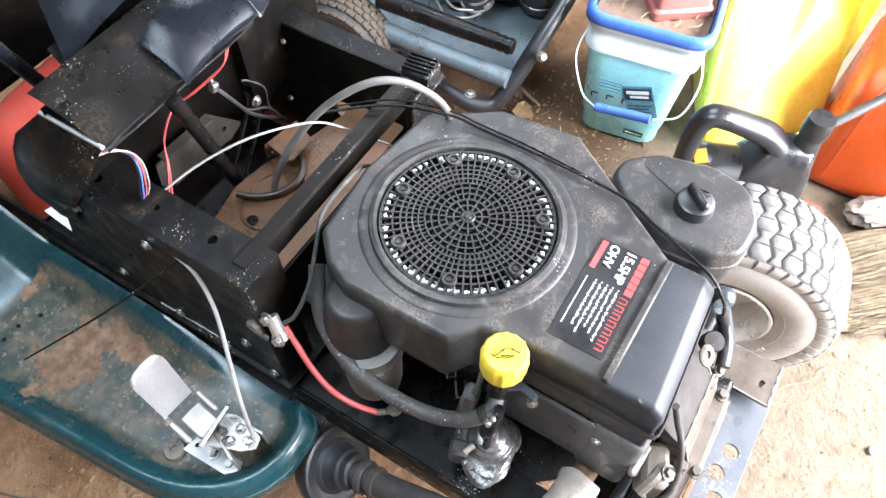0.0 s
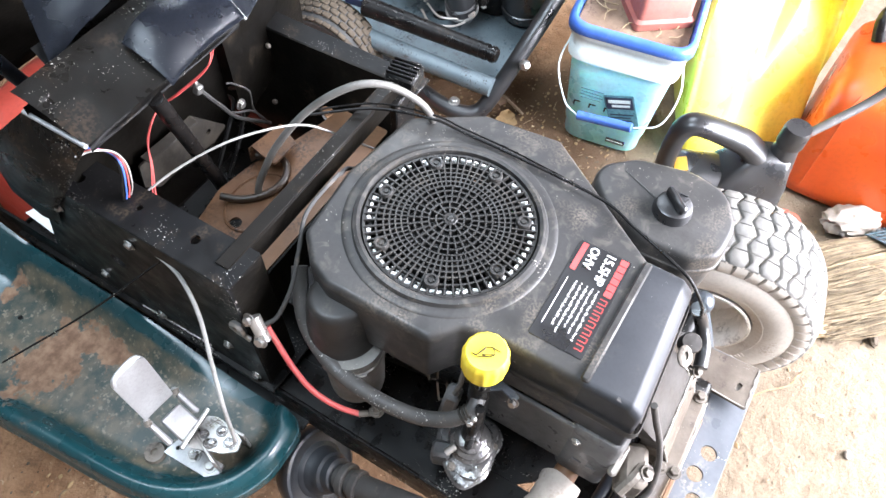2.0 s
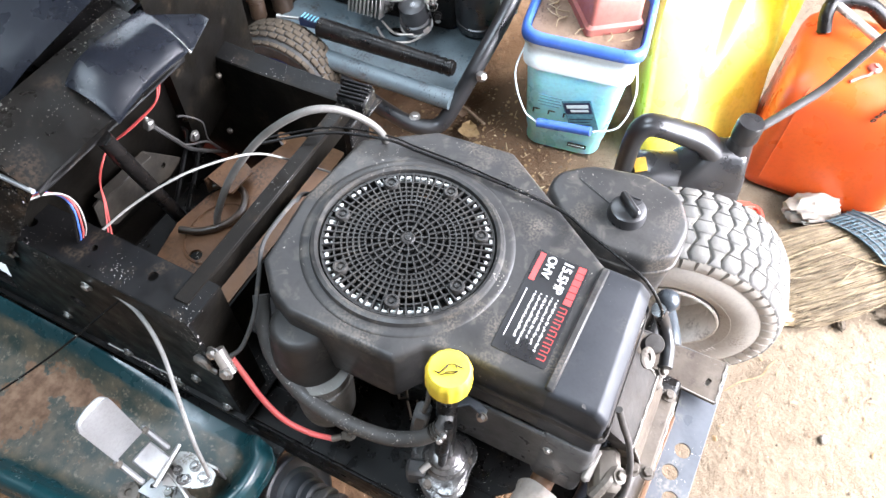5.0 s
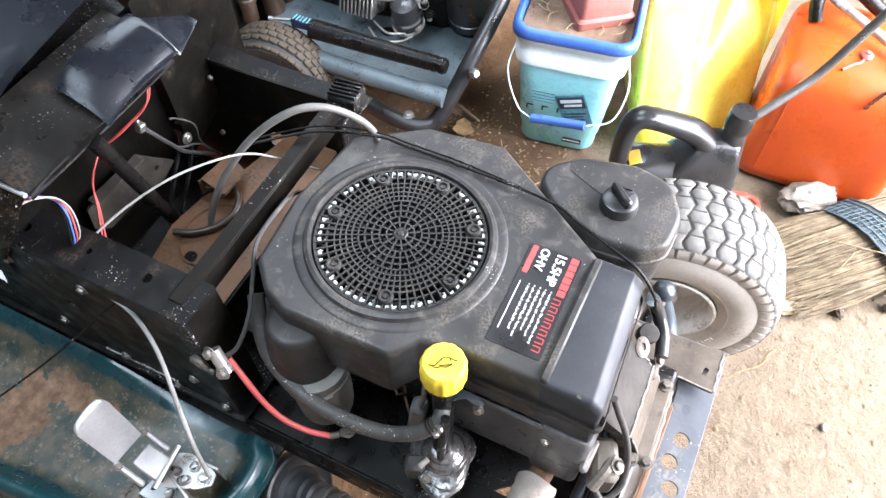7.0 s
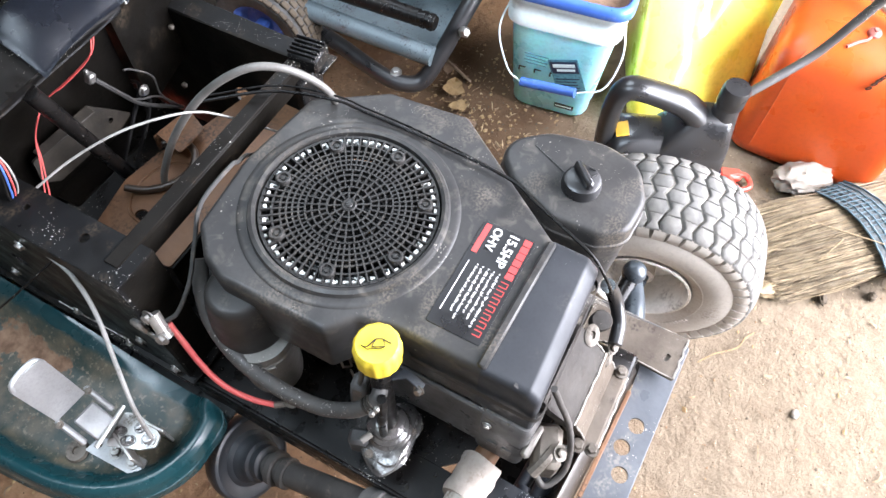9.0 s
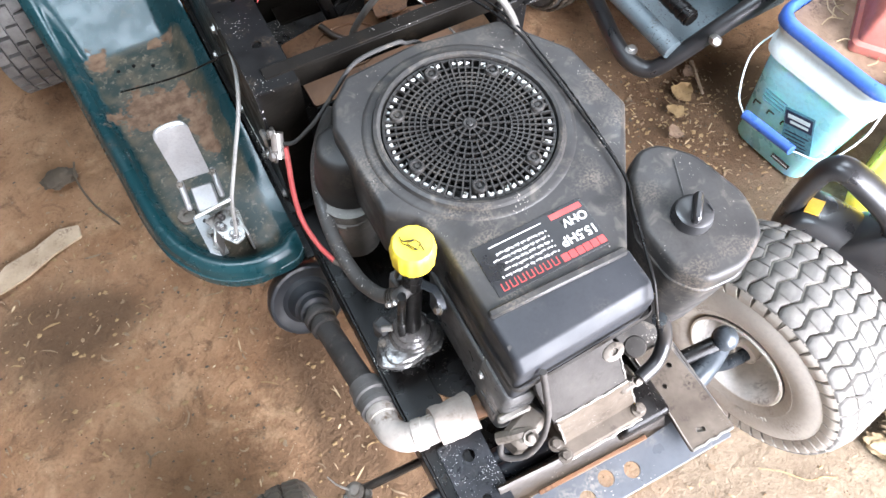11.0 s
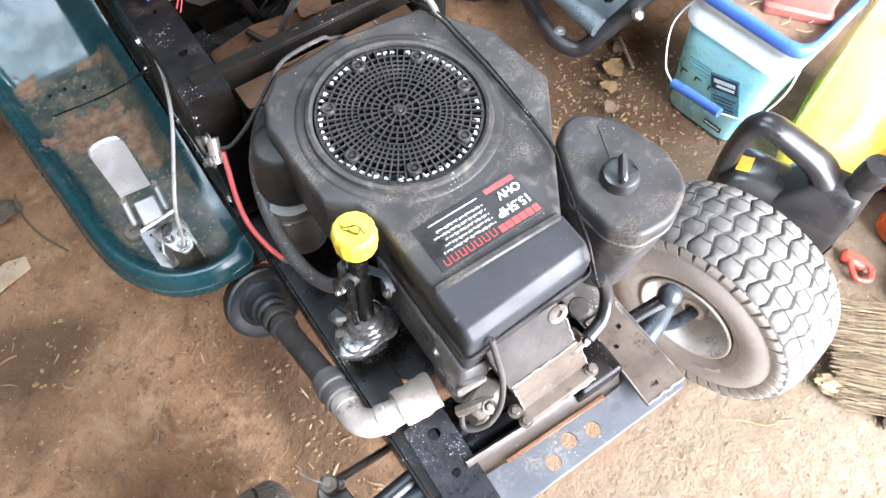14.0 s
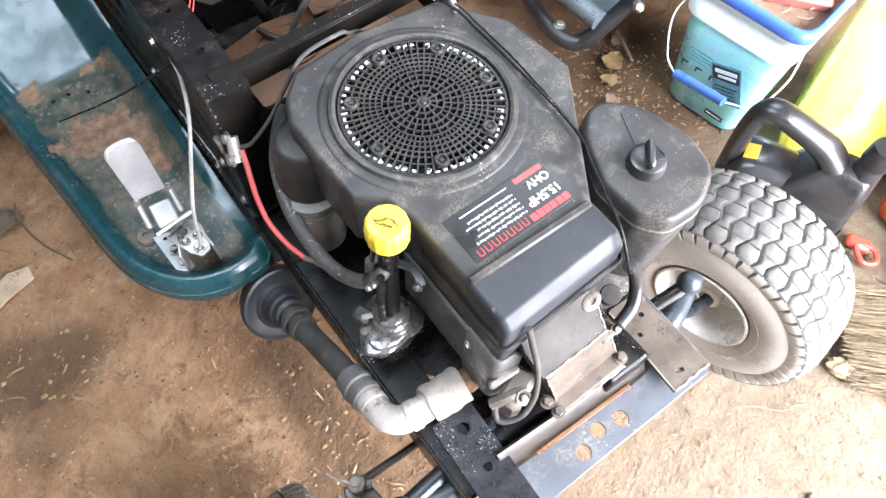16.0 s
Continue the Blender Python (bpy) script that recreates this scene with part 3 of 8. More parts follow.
# ---- the setting ----
def ground():
    bm = B()
    damp_shade = bm.verts.layers.float.new("damp_shade")
    xs = [-6 + 0.5 * i for i in range(10)] + [-1.0 + 0.03 * i for i in range(80)] + [1.4 + 0.5 * i for i in range(10)]
    ys = [-6 + 0.5 * i for i in range(10)] + [-1.0 + 0.03 * i for i in range(80)] + [1.4 + 0.5 * i for i in range(10)]
    # oily spots, plus painted shade under the mower and round bucket and generator
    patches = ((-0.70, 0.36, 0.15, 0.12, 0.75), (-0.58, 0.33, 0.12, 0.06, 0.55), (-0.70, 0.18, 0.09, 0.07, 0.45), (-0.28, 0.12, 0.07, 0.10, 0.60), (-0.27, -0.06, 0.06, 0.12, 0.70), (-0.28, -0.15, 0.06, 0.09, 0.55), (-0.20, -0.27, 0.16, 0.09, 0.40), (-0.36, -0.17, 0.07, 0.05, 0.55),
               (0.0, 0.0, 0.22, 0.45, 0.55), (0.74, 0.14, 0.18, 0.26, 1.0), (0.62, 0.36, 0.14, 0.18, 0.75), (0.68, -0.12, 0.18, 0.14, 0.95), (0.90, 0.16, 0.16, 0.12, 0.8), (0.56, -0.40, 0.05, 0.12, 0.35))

    def at(x, y):
        v = bm.verts.new((x, y, 0.012 * noise.noise((x * 2.1, y * 2.1, 0)) + 0.006 * noise.noise((x * 7, y * 7, 3)) + 0.0022 * noise.noise((x * 23, y * 23, 5)) - 0.004))
        v[damp_shade] = sum(w * math.exp(-((x - cx) / sx) ** 2 - ((y - cy) / sy) ** 2) for cx, cy, sx, sy, w in patches)
        return v
    grid = [[at(x, y) for x in xs] for y in ys]
    for a, b in zip(grid, grid[1:]):
        for i in range(len(xs) - 1):
            bm.faces.new((a[i], a[i + 1], b[i + 1], b[i]))
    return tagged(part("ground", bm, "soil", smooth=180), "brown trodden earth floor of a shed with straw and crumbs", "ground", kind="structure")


ground()


# unseen walls, added to block the sky and deepen the shade
def wall(name, boxes, label):
    bm = B()
    for c, s in boxes:
        box(bm, c, s, 0.0)
    return tagged(part(name, bm, "wall"), label, "wall", kind="structure")


wall("unseen_wall_north", [((0.1, 2.66, 1.2), (4.4, 0.12, 2.5))], "added unseen dim wall behind everything, blocking sky light")
wall("unseen_wall_east", [((2.26, 0.2, 1.2), (0.12, 4.8, 2.5))], "added unseen dim side wall, blocking sky light")
wall("unseen_wall_west", [((-1.76, 0.2, 1.2), (0.12, 4.8, 2.5))], "added unseen dim side wall, blocking sky light")
wall("unseen_wall_south", [((-1.2, -2.2, 1.2), (1.0, 0.12, 2.5)), ((0.75, -2.2, 2.38), (2.9, 0.12, 0.14))], "added unseen dim wall with a wide open doorway")
# unseen roof, added to block the sky; open at the overhead lamps
bm = B()
for c, s in (((0.2, -1.24, 2.5), (4.3, 2.26, 0.08)), ((0.2, 2.10, 2.5), (4.3, 1.18, 0.08)), ((-1.405, 0.70, 2.5), (1.09, 1.62, 0.08)), ((-0.45, 1.36, 2.5), (0.82, 0.30, 0.08)),
             ((0.475, 0.70, 2.5), (1.03, 1.62, 0.08)), ((1.40, 0.14, 2.5), (0.82, 0.50, 0.08)), ((2.08, 0.70, 2.5), (0.54, 1.62, 0.08))):
    box(bm, c, s, 0.0)
tagged(part("ceiling", bm, "wall"), "added unseen roof underside with two openings for the overhead lamps", "ceiling", kind="structure")


# ---- the mower ----
def filled(bm, outer, holes, z0, z1):
    """A flat plate with holes right through it."""
    loops = [ccw(outer)] + [ccw(h)[::-1] for h in holes]
    for z, flip in ((z1, False), (z0, True)):
        es = []
        for lp in loops:
            vs = [bm.verts.new((p.x, p.y, z)) for p in lp]
            es += [bm.edges.new((vs[i], vs[(i + 1) % len(vs)])) for i in range(len(vs))]
        bmesh.ops.triangle_fill(bm, use_beauty=True, edges=es, normal=(0, 0, -1 if flip else 1))
    for lp in loops:
        n = len(lp)
        a = [bm.verts.new((p.x, p.y, z0)) for p in lp]
        b = [bm.verts.new((p.x, p.y, z1)) for p in lp]
        for i in range(n):
            bm.faces.new((a[i], a[(i + 1) % n], b[(i + 1) % n], b[i]))
    bmesh.ops.remove_doubles(bm, verts=bm.verts, dist=1e-5)
    return bm


def circle(x, y, r, n=18):
    return [Vector((x + r * math.cos(2 * math.pi * k / n), y + r * math.sin(2 * math.pi * k / n))) for k in range(n)]


def V(*pts):
    return [Vector(p) for p in pts]


mower = thing("riding_mower", "partly dismantled black and green riding mower standing on an earth floor", "riding mower", (0, 0.3, 0))


def mp(name, bm, material, label="", parent=None, smooth=40):
    if parent is None:
        return world_part(name, bm, material, mower, label, smooth)
    bmesh.ops.translate(bm, vec=-Vector(mower.location), verts=bm.verts)
    return part(name, bm, material, parent, label, smooth)


# right frame rail: a channel with its web outside
def channel(x0, x1, y0, y1, z0, z1, t=0.004):
    bm = B()
    s = 1 if x1 > x0 else -1
    box(bm, (x0 + s * t / 2, (y0 + y1) / 2, (z0 + z1) / 2), (t, y1 - y0, z1 - z0), 0.0012)
    for z in (z0 + t / 2, z1 - t / 2):
        box(bm, ((x0 + x1) / 2 + s * 0.002, (y0 + y1) / 2, z), (abs(x1 - x0) - 0.004, y1 - y0, t), 0.0012)
    return bm


mp("frame_rail", channel(-0.192, -0.135, -0.345, 0.16, 0.315, 0.385), "oily", "oil-wet black steel frame rail")
mp("frame_rail", channel(0.178, 0.112, -0.40, 0.16, 0.315, 0.388), "dusty", "dusty black steel frame rail with chipped paint")

# tall rear side plates with a flange on top
bm = B()
filled(bm, rounded(V((0.15, 0.36), (0.9, 0.36), (0.9, 0.42), (0.52, 0.44), (0.43, 0.648), (0.15, 0.648)), 0.006), [circle(0.36, 0.53, 0.012), circle(0.21, 0.44, 0.006)], 0, 0.004)
moved(bm, Matrix(((0, 0, 1, -0.193), (1, 0, 0, 0), (0, 1, 0, 0), (0, 0, 0, 1))))
side = mp("side_plate", bm, "black", "black steel side plate with faint white script")
bm = B()
filled(bm, rounded(V((-0.192, 0.15), (-0.14, 0.15), (-0.14, 0.42), (-0.192, 0.42)), 0.003), [circle(-0.163, 0.22, 0.006), circle(-0.163, 0.30, 0.004), circle(-0.168, 0.385, 0.006)], 0.645, 0.649)
mp("top_flange", bm, "black", "black steel flange flecked with pale droplets")
bm = B()
filled(bm, rounded(V((0.17, 0.36), (0.9, 0.36), (0.9, 0.60), (0.17, 0.63)), 0.006), [circle(0.30, 0.5, 0.02)], 0, 0.004)
moved(bm, Matrix(((0, 0, 1, 0.168), (1, 0, 0, 0), (0, 1, 0, 0), (0, 0, 0, 1))))
mp("side_plate", bm, "grime", "dark greasy steel side plate with brown stains")
bm = B()
box(bm, (0.186, 0.45, 0.622), (0.034, 0.6, 0.004), 0.001)
mp("top_flange", bm, "black")

# crossbar: an angle bar, and its post
bm = B()
box(bm, (-0.002, 0.1740, 0.649), (0.345, 0.018, 0.004), 0.001)
cross = mp("crossbar", bm, "barpaint", "black angle-iron crossbar speckled with pale droplets")
mp("crossbar_web", box(B(), (-0.002, 0.1670, 0.632), (0.345, 0.004, 0.030), 0.001), "grime", "dark stained web of the crossbar", cross)
bm = B()
box(bm, (-0.165, 0.153, 0.516), (0.052, 0.005, 0.262), 0.001)
box(bm, (-0.189, 0.170, 0.516), (0.004, 0.036, 0.262), 0.001)
mp("post", bm, "grime", "oil-wet black upright post")
mp("post", box(B(), (0.155, 0.162, 0.50), (0.045, 0.012, 0.26), 0.002), "black")
bm = B()
box(bm, (0.168, 0.166, 0.648), (0.036, 0.040, 0.022), 0.003, (0, 0, 8))
bracket = mp("end_bracket", bm, "black", "ribbed black bracket at the end of the crossbar")
for k in range(5):
    mp("rib", box(B(), (0.155 + 0.0065 * k, 0.165 + 0.001 * k, 0.661), (0.003, 0.038, 0.005), 0.001, (0, 0, 8)), "black", "", bracket)

# engine deck and the rusty pan behind it
bm = B()
filled(bm, rounded(V((-0.135, -0.185), (-0.09, -0.24), (0.112, -0.25), (0.112, 0.15), (-0.135, 0.15)), 0.004), [circle(0.0, 0.0, 0.05)], 0.376, 0.381)
mp("engine_deck", bm, "oily", "oil-soaked black engine deck")
bm = B()
filled(bm, rounded(V((-0.118, 0.190), (0.160, 0.190), (0.160, 0.27), (0.05, 0.297), (0.009, 0.314), (-0.046, 0.322), (-0.118, 0.308)), 0.006), [circle(-0.076, 0.269, 0.0085)], 0.536, 0.540)
pan = mp("pan", bm, "rust", "rusty brown sheet-steel pan with a round hole")
mp("pan_web", box(B(), (-0.01, 0.187, 0.50), (0.215, 0.004, 0.08), 0.001), "grime", "black greasy front edge of the pan", pan)
bm = B()
filled(bm, rounded(V((0.012, 0.272), (0.060, 0.272), (0.078, 0.312), (0.022, 0.318)), 0.004), [], 0, 0.003)
box(bm, (0.048, 0.316, -0.012), (0.062, 0.003, 0.026), 0.001, (0, 0, -6))
moved(bm, pose(0, 0, 0.562, 0, 4, 0))
mp("bent_bracket", bm, "rust", "bent rusty bracket")
bm = B()
filled(bm, rounded(V((-0.13, 0.10), (0.15, 0.10), (0.15, 0.152), (-0.13, 0.152)), 0.006), [circle(-0.06, 0.128, 0.013), circle(0.0, 0.128, 0.013)], 0.53, 0.534)
mp("rear_shelf", bm, "oily", "black oily shelf with oval holes")
bm = B()
tube(bm, [(-0.035 + 0.05 * math.cos(a), 0.265 + 0.038 * math.sin(a), 0.5405) for a in [2 * math.pi * k / 40 for k in range(40)]], 0.0022, curve=False, closed=True, seg=6)
mp("pressed_ring", bm, "rust", "", pan)
bm = B()
box(bm, (-0.02, 0.38, 0.3975), (0.36, 0.48, 0.004), 0.001)
mp("belly_pan", bm, "oily", "black greasy belly pan")
mp("rear_panel", box(B(), (-0.01, 0.655, 0.325), (0.35, 0.004, 0.09), 0.001), "oily", "dark cross panel")
bm = B()
filled(bm, rounded(V((-0.10, 0.36), (0.02, 0.36), (0.02, 0.45), (-0.10, 0.45)), 0.006), [circle(-0.02, 0.39, 0.008)], 0.52, 0.524)
mp("bracket", bm, "grime", "dusty grey-brown bracket")

mp("under_tray", box(B(), (-0.165, 0.38, 0.325), (0.10, 0.56, 0.004), 0.001), "oily", "greasy tray under the side plate")

# bumper plate with round holes
bm = B()
filled(bm, rounded(V((-0.172, -0.405), (0.176, -0.412), (0.176, -0.358), (0.06, -0.364), (-0.172, -0.348)), 0.004),
       [circle(0.036, -0.386, 0.0108), circle(0.001, -0.379, 0.0108), circle(-0.033, -0.389, 0.0108)], 0.368, 0.372)
mp("bumper", bm, "bumper", "blue-grey painted bumper plate with round holes and scuffed edges")
bm = B()
box(bm, (0.002, -0.4075, 0.352), (0.348, 0.005, 0.036), 0.0015, (0, 0, -1.1))
mp("bumper_lip", bm, "bumper")
bm = B()
box(bm, (-0.004, -0.3575, 0.3745), (0.158, 0.006, 0.003), 0.001, (0, 0, -2.5))
mp("edge_strip", bm, "rust", "strip of torn rusty metal")
# end plate at the front of the right rail
bm = B()
filled(bm, rounded(V((-0.178, -0.40), (-0.118, -0.40), (-0.112, -0.25), (-0.172, -0.25)), 0.004), [circle(-0.14, -0.275, 0.008), circle(-0.145, -0.33, 0.006)], 0.386, 0.391)
mp("end_plate", bm, "oilgrit", "black oil-wet end plate with bolt holes")
bm = B()
filled(bm, rounded(V((0.108, -0.405), (0.176, -0.405), (0.165, -0.27), (0.115, -0.27)), 0.004), [rounded(V((0.128, -0.388), (0.140, -0.392), (0.142, -0.386), (0.130, -0.382)), 0.002), circle(0.150, -0.300, 0.004), circle(0.128, -0.32, 0.0035)], 0.389, 0.393)
plate2 = mp("end_plate", bm, "headtan", "dusty dark grey end plate with a slot")
for a, b, w in (((0.110, -0.404), (0.116, -0.272), 0.0010), ((0.110, -0.404), (0.174, -0.4045), 0.0016)):
    mp("scuff", tube(B(), [(a[0] + (b[0] - a[0]) * i / 7, a[1] + (b[1] - a[1]) * i / 7 + 0.0012 * math.sin(2.7 * i), 0.3928 + 0.0003 * math.cos(3.1 * i)) for i in range(8)], w, curve=False, seg=5), "scraped", "", plate2)
bm = B()
tube(bm, [(-0.13, -0.309, 0.362), (0.06, -0.316, 0.364)], 0.0115, curve=False, seg=12)
tube(bm, [(-0.12, -0.285, 0.345), (0.11, -0.305, 0.355)], 0.010, curve=False, seg=12)
mp("cross_tube", bm, "gloss", "black cross tubes below the engine")
bm = B()
rings = []
for x, y0 in ((-0.129, 0.0), (-0.05, -0.0055), (0.03, -0.011), (0.106, -0.0165)):
    rings.append([bm.verts.new((x, y + y0, z)) for y, z in ((-0.324, 0.330), (-0.324, 0.396), (-0.327, 0.399), (-0.331, 0.397), (-0.346, 0.368), (-0.348, 0.330))])
for a, b in zip(rings, rings[1:]):
    for i in range(6):
        bm.faces.new((a[i], a[(i + 1) % 6], b[(i + 1) % 6], b[i]))
bm.faces.new(rings[0])
bm.faces.new(rings[-1])
mp("front_beam", bm, "trough", "brown-stained sloping front cross beam")
# added black sheet: gives the gap below the tubes its shade
bm = B()
box(bm, (-0.005, -0.290, 0.30), (0.27, 0.12, 0.004), 0.001)
mp("front_gap_sheet", bm, "oily", "added black sheet that darkens the gap below the cross tubes")

# front axle, spindle and tie rod
bm = B()
tube(bm, [(0.10, -0.292, 0.350), (0.245, -0.303, 0.352)], 0.013, curve=False, seg=14)
axle = mp("axle_beam", bm, "oily", "greasy black front axle beam")
bm = tube(B(), [(0.140, -0.338, 0.352), (0.200, -0.326, 0.350), (0.254, -0.308, 0.340)], (0.019, 0.015), n=5, seg=18)
mp("steering_arm", bm, "oilblue", "greasy blue-grey steering arm", axle)
bm = B()
lathe(bm, [(0.015, -0.12), (0.015, 0.0), (0.0168, 0.004), (0.0182, 0.012), (0.0165, 0.020), (0.010, 0.026), (0.0, 0.028)], 24, pose(0.256, -0.303, 0.352))
tube(bm, [(0.253, -0.306, 0.24), (0.33, -0.322, 0.19), (0.40, -0.326, 0.19)], 0.011, seg=10)
mp("spindle", bm, "oilblue", "spindle with a domed greasy blue-black cap")
bm = B()
tube(bm, [(-0.283, -0.232, 0.285), (0.10, -0.25, 0.27)], 0.006, curve=False, seg=8)
lathe(bm, [(0.010, -0.02), (0.013, -0.008), (0.013, 0.006), (0.009, 0.016), (0.0, 0.017)], 14, pose(-0.285, -0.232, 0.285))
tie = mp("tie_rod", bm, "trough", "dark steering tie rod with a greasy ball joint")
bm = tube(B(), [(-0.287, -0.231, 0.303), (-0.296, -0.222, 0.306), (-0.303, -0.213, 0.303), (-0.310, -0.198, 0.300)], (0.0022, 0.0009), seg=6)
mp("split_pin", bm, "scraped", "pale bent split pin", tie)
bm = B()
lathe(bm, [(0.0115, 0.0), (0.0125, 0.003), (0.0105, 0.005), (0.006, 0.0055), (0.006, 0.013), (0.0, 0.014)], 20, pose(-0.285, -0.232, 0.298))
bolt(bm, (-0.272, -0.240, 0.286), 0.005, 0.006)
mp("joint_nut", bm, "cast", "greasy nut on the ball joint", tie)
bm = B()
plate(bm, rounded(V((-0.305, -0.225), (-0.272, -0.218), (-0.262, -0.300), (-0.316, -0.310)), 0.010, 4), 0.266, 0.274, 0.002)
mp("steering_arm", bm, "trough", "dark plate steering arm", tie)
bm = B()
tube(bm, [(-0.10, -0.292, 0.350), (-0.250, -0.303, 0.352)], 0.013, curve=False, seg=14)
beam = mp("axle_beam", bm, "gloss", "glossy black front axle beam")
mp("axle_web", tube(B(), [(-0.140, -0.330, 0.345), (-0.200, -0.322, 0.345), (-0.252, -0.309, 0.342)], (0.017, 0.014), n=5, seg=16), "oilblue", "greasy blue-black axle web", beam)
bm = B()
lathe(bm, [(0.015, -0.12), (0.015, 0.0), (0.0168, 0.004), (0.0182, 0.012), (0.0165, 0.020), (0.010, 0.026), (0.0, 0.028)], 24, pose(-0.260, -0.304, 0.350))
tube(bm, [(-0.260, -0.306, 0.24), (-0.33, -0.330, 0.19), (-0.39, -0.350, 0.182)], 0.011, seg=10)
mp("spindle", bm, "oilblue", "spindle with a domed greasy cap", beam)


def wheel(name, m, label, near):
    """A dished pressed-steel wheel with a wide turf tyre; its axis is local z, the inner face up."""
    R, W = 0.196, 0.150
    bm = B()
    h = W / 2
    prof = [(0.084, h - 0.018), (0.090, h - 0.004), (0.104, h + 0.003), (0.128, h + 0.006), (0.150, h + 0.003), (0.166, h - 0.007), (0.175, h - 0.018),
            (0.189 if near else 0.183, h - 0.036), (0.1926 if near else 0.1865, 0)]
    prof += [(r, -z) for r, z in prof[-2::-1]]
    lathe(bm, prof, 72, full=False)
    for r, z, w in ((0.108, h + 0.0030, 0.0009),):
        tube(bm, [(r * math.cos(a), r * math.sin(a), z) for a in [2 * math.pi * k / 48 for k in range(48)]], w, curve=False, closed=True, seg=5)
    for k in range(9):
        c = radians(34 + 3.6 * k)
        k0 = len(bm.verts)
        box(bm, (0.113, 0, h + 0.0045), (0.008 if k % 3 else 0.005, 0.0022, 0.0020), 0.0)
        moved(bm, pose(0, 0, 0, 0, 0, math.degrees(c)), k0)
    bm.verts.ensure_lookup_table()
    bmesh.ops.transform(bm, matrix=m, verts=bm.verts)
    tyre = mp(name, bm, "sidewall", label)
    # tread: rows of blocks between zigzag grooves, swelling and narrowing in turn
    rows, n = 6, 44
    pitch = W / rows
    da = 2 * math.pi / n

    def crown(z):
        return R - 0.013 * max(0.0, (abs(z) - 0.026) / 0.049) ** 2

    def block_mesh(zc, a):
        """A block whose two long sides bulge out (a above nought) or in."""
        bm = B()
        pts = [(0.5, -0.5), (0.5 + a, 0.0), (0.5, 0.5), (-0.5, 0.5), (-0.5 - a, 0.0), (-0.5, -0.5)]
        rings = []
        for drop, ca, cb, kv in ((0.0, 0.165, 0.140, 0.86), (0.0007, 0.135, 0.105, 0.91), (0.0040, 0.045, 0.055, 0.975)) if near else ((0.0, 0.22, 0.20, 0.78), (0.0012, 0.19, 0.17, 0.84), (0.0100, 0.12, 0.12, 0.92)):
            ring = []
            for u, v in pts:
                z = zc + v * pitch * kv
                ang = (u - ca if u > 0 else u + cb) * da
                ring.append(bm.verts.new(((crown(z) - drop) * math.cos(ang), (crown(z) - drop) * math.sin(ang), z)))
            rings.append(ring)
        mid = bm.verts.new((crown(zc) + 0.0004, 0, zc))
        for i in range(6):
            j = (i + 1) % 6
            bm.faces.new((rings[0][i], rings[0][j], mid))
            bm.faces.new((rings[1][i], rings[1][j], rings[0][j], rings[0][i]))
            bm.faces.new((rings[2][i], rings[2][j], rings[1][j], rings[1][i]))
        return bm

    rest = B()
    for q in range(rows):
        for odd in (0, 1):
            me = bpy.data.meshes.new("tread_block")
            b2 = finish(block_mesh((q - 2.5) * pitch, 0.21 if (q + odd) % 2 else -0.21), 48)
            b2.to_mesh(me)
            b2.free()
            me.materials.append(M["tyre"])
            for k in range(odd, n, 2):
                turn = pose(0, 0, 0, 0, 0, math.degrees(da * k))
                if near:
                    ob = new("tread_block", me)
                    ob.parent = tyre
                    ob.matrix_local = Matrix.Translation(-Vector(mower.location)) @ m @ turn
                else:
                    k0 = len(rest.verts)
                    rest.from_mesh(me)
                    moved(rest, m @ turn, k0)
            if not near:
                bpy.data.meshes.remove(me)
    # shoulder bars running down the sidewall
    bm = rest
    for s in (1, -1):
        for k in range(n):
            a = da * (k + 0.5)
            ring = []
            for rad, z, w in ((0.1818, h - 0.0015, 0.0092), (0.1745, h + 0.0026, 0.0098), (0.166, h + 0.0028, 0.0104), (0.156, h + 0.0006, 0.0108)):
                ring.append([bm.verts.new((r2 * math.cos(a + sg * w * kk / 0.18), r2 * math.sin(a + sg * w * kk / 0.18), s * zz))
                             for sg, r2, zz, kk in ((-1, rad - 0.004, z - 0.007, 1.08), (-1, rad, z, 1.0), (1, rad, z, 1.0), (1, rad - 0.004, z - 0.007, 1.08))])
            for p, q in zip(ring, ring[1:]):
                for i in range(3):
                    bm.faces.new((p[i], p[i + 1], q[i + 1], q[i]))
            bm.faces.new(ring[-1])
            bmesh.ops.transform(bm, matrix=m, verts=[v for r4 in ring for v in r4])
    # far wheel's lugs take the darker tone that paints in its shade
    tagged(mp("shoulder_tread", bm, "sidewall" if near else "shadedlugs", "dusty shoulder lugs", tyre, 30), kind="stuff")
    bm = B()
    lathe(bm, [(0.084, h - 0.006), (0.0865, h - 0.002), (0.084, h + 0.001), (0.079, h - 0.006), (0.076, h - 0.03), (0.074, 0.0), (0.050, -0.012), (0.030, -0.006), (0.022, 0.01),
               (0.022, 0.05), (0.014, 0.052)], 40, full=False)
    bmesh.ops.transform(bm, matrix=m, verts=bm.verts)
    mp("rim", bm, "rimwell", "glossy brown-stained steel rim well", tyre)
    bm = B()
    tube(bm, [(0.0862 * math.cos(a), 0.0862 * math.sin(a), h - 0.001) for a in [2 * math.pi * k / 64 for k in range(64)]], 0.0022, curve=False, closed=True, seg=8)
    bmesh.ops.transform(bm, matrix=m, verts=bm.verts)
    mp("rim_lip", bm, "rimlip", "pale cream rim edge", tyre)
    return tyre


def axis_pose(c, az):
    """A pose whose z axis points along the azimuth az, level."""
    return Matrix.Translation(c) @ pose(0, 0, 0, 0, 90, az)


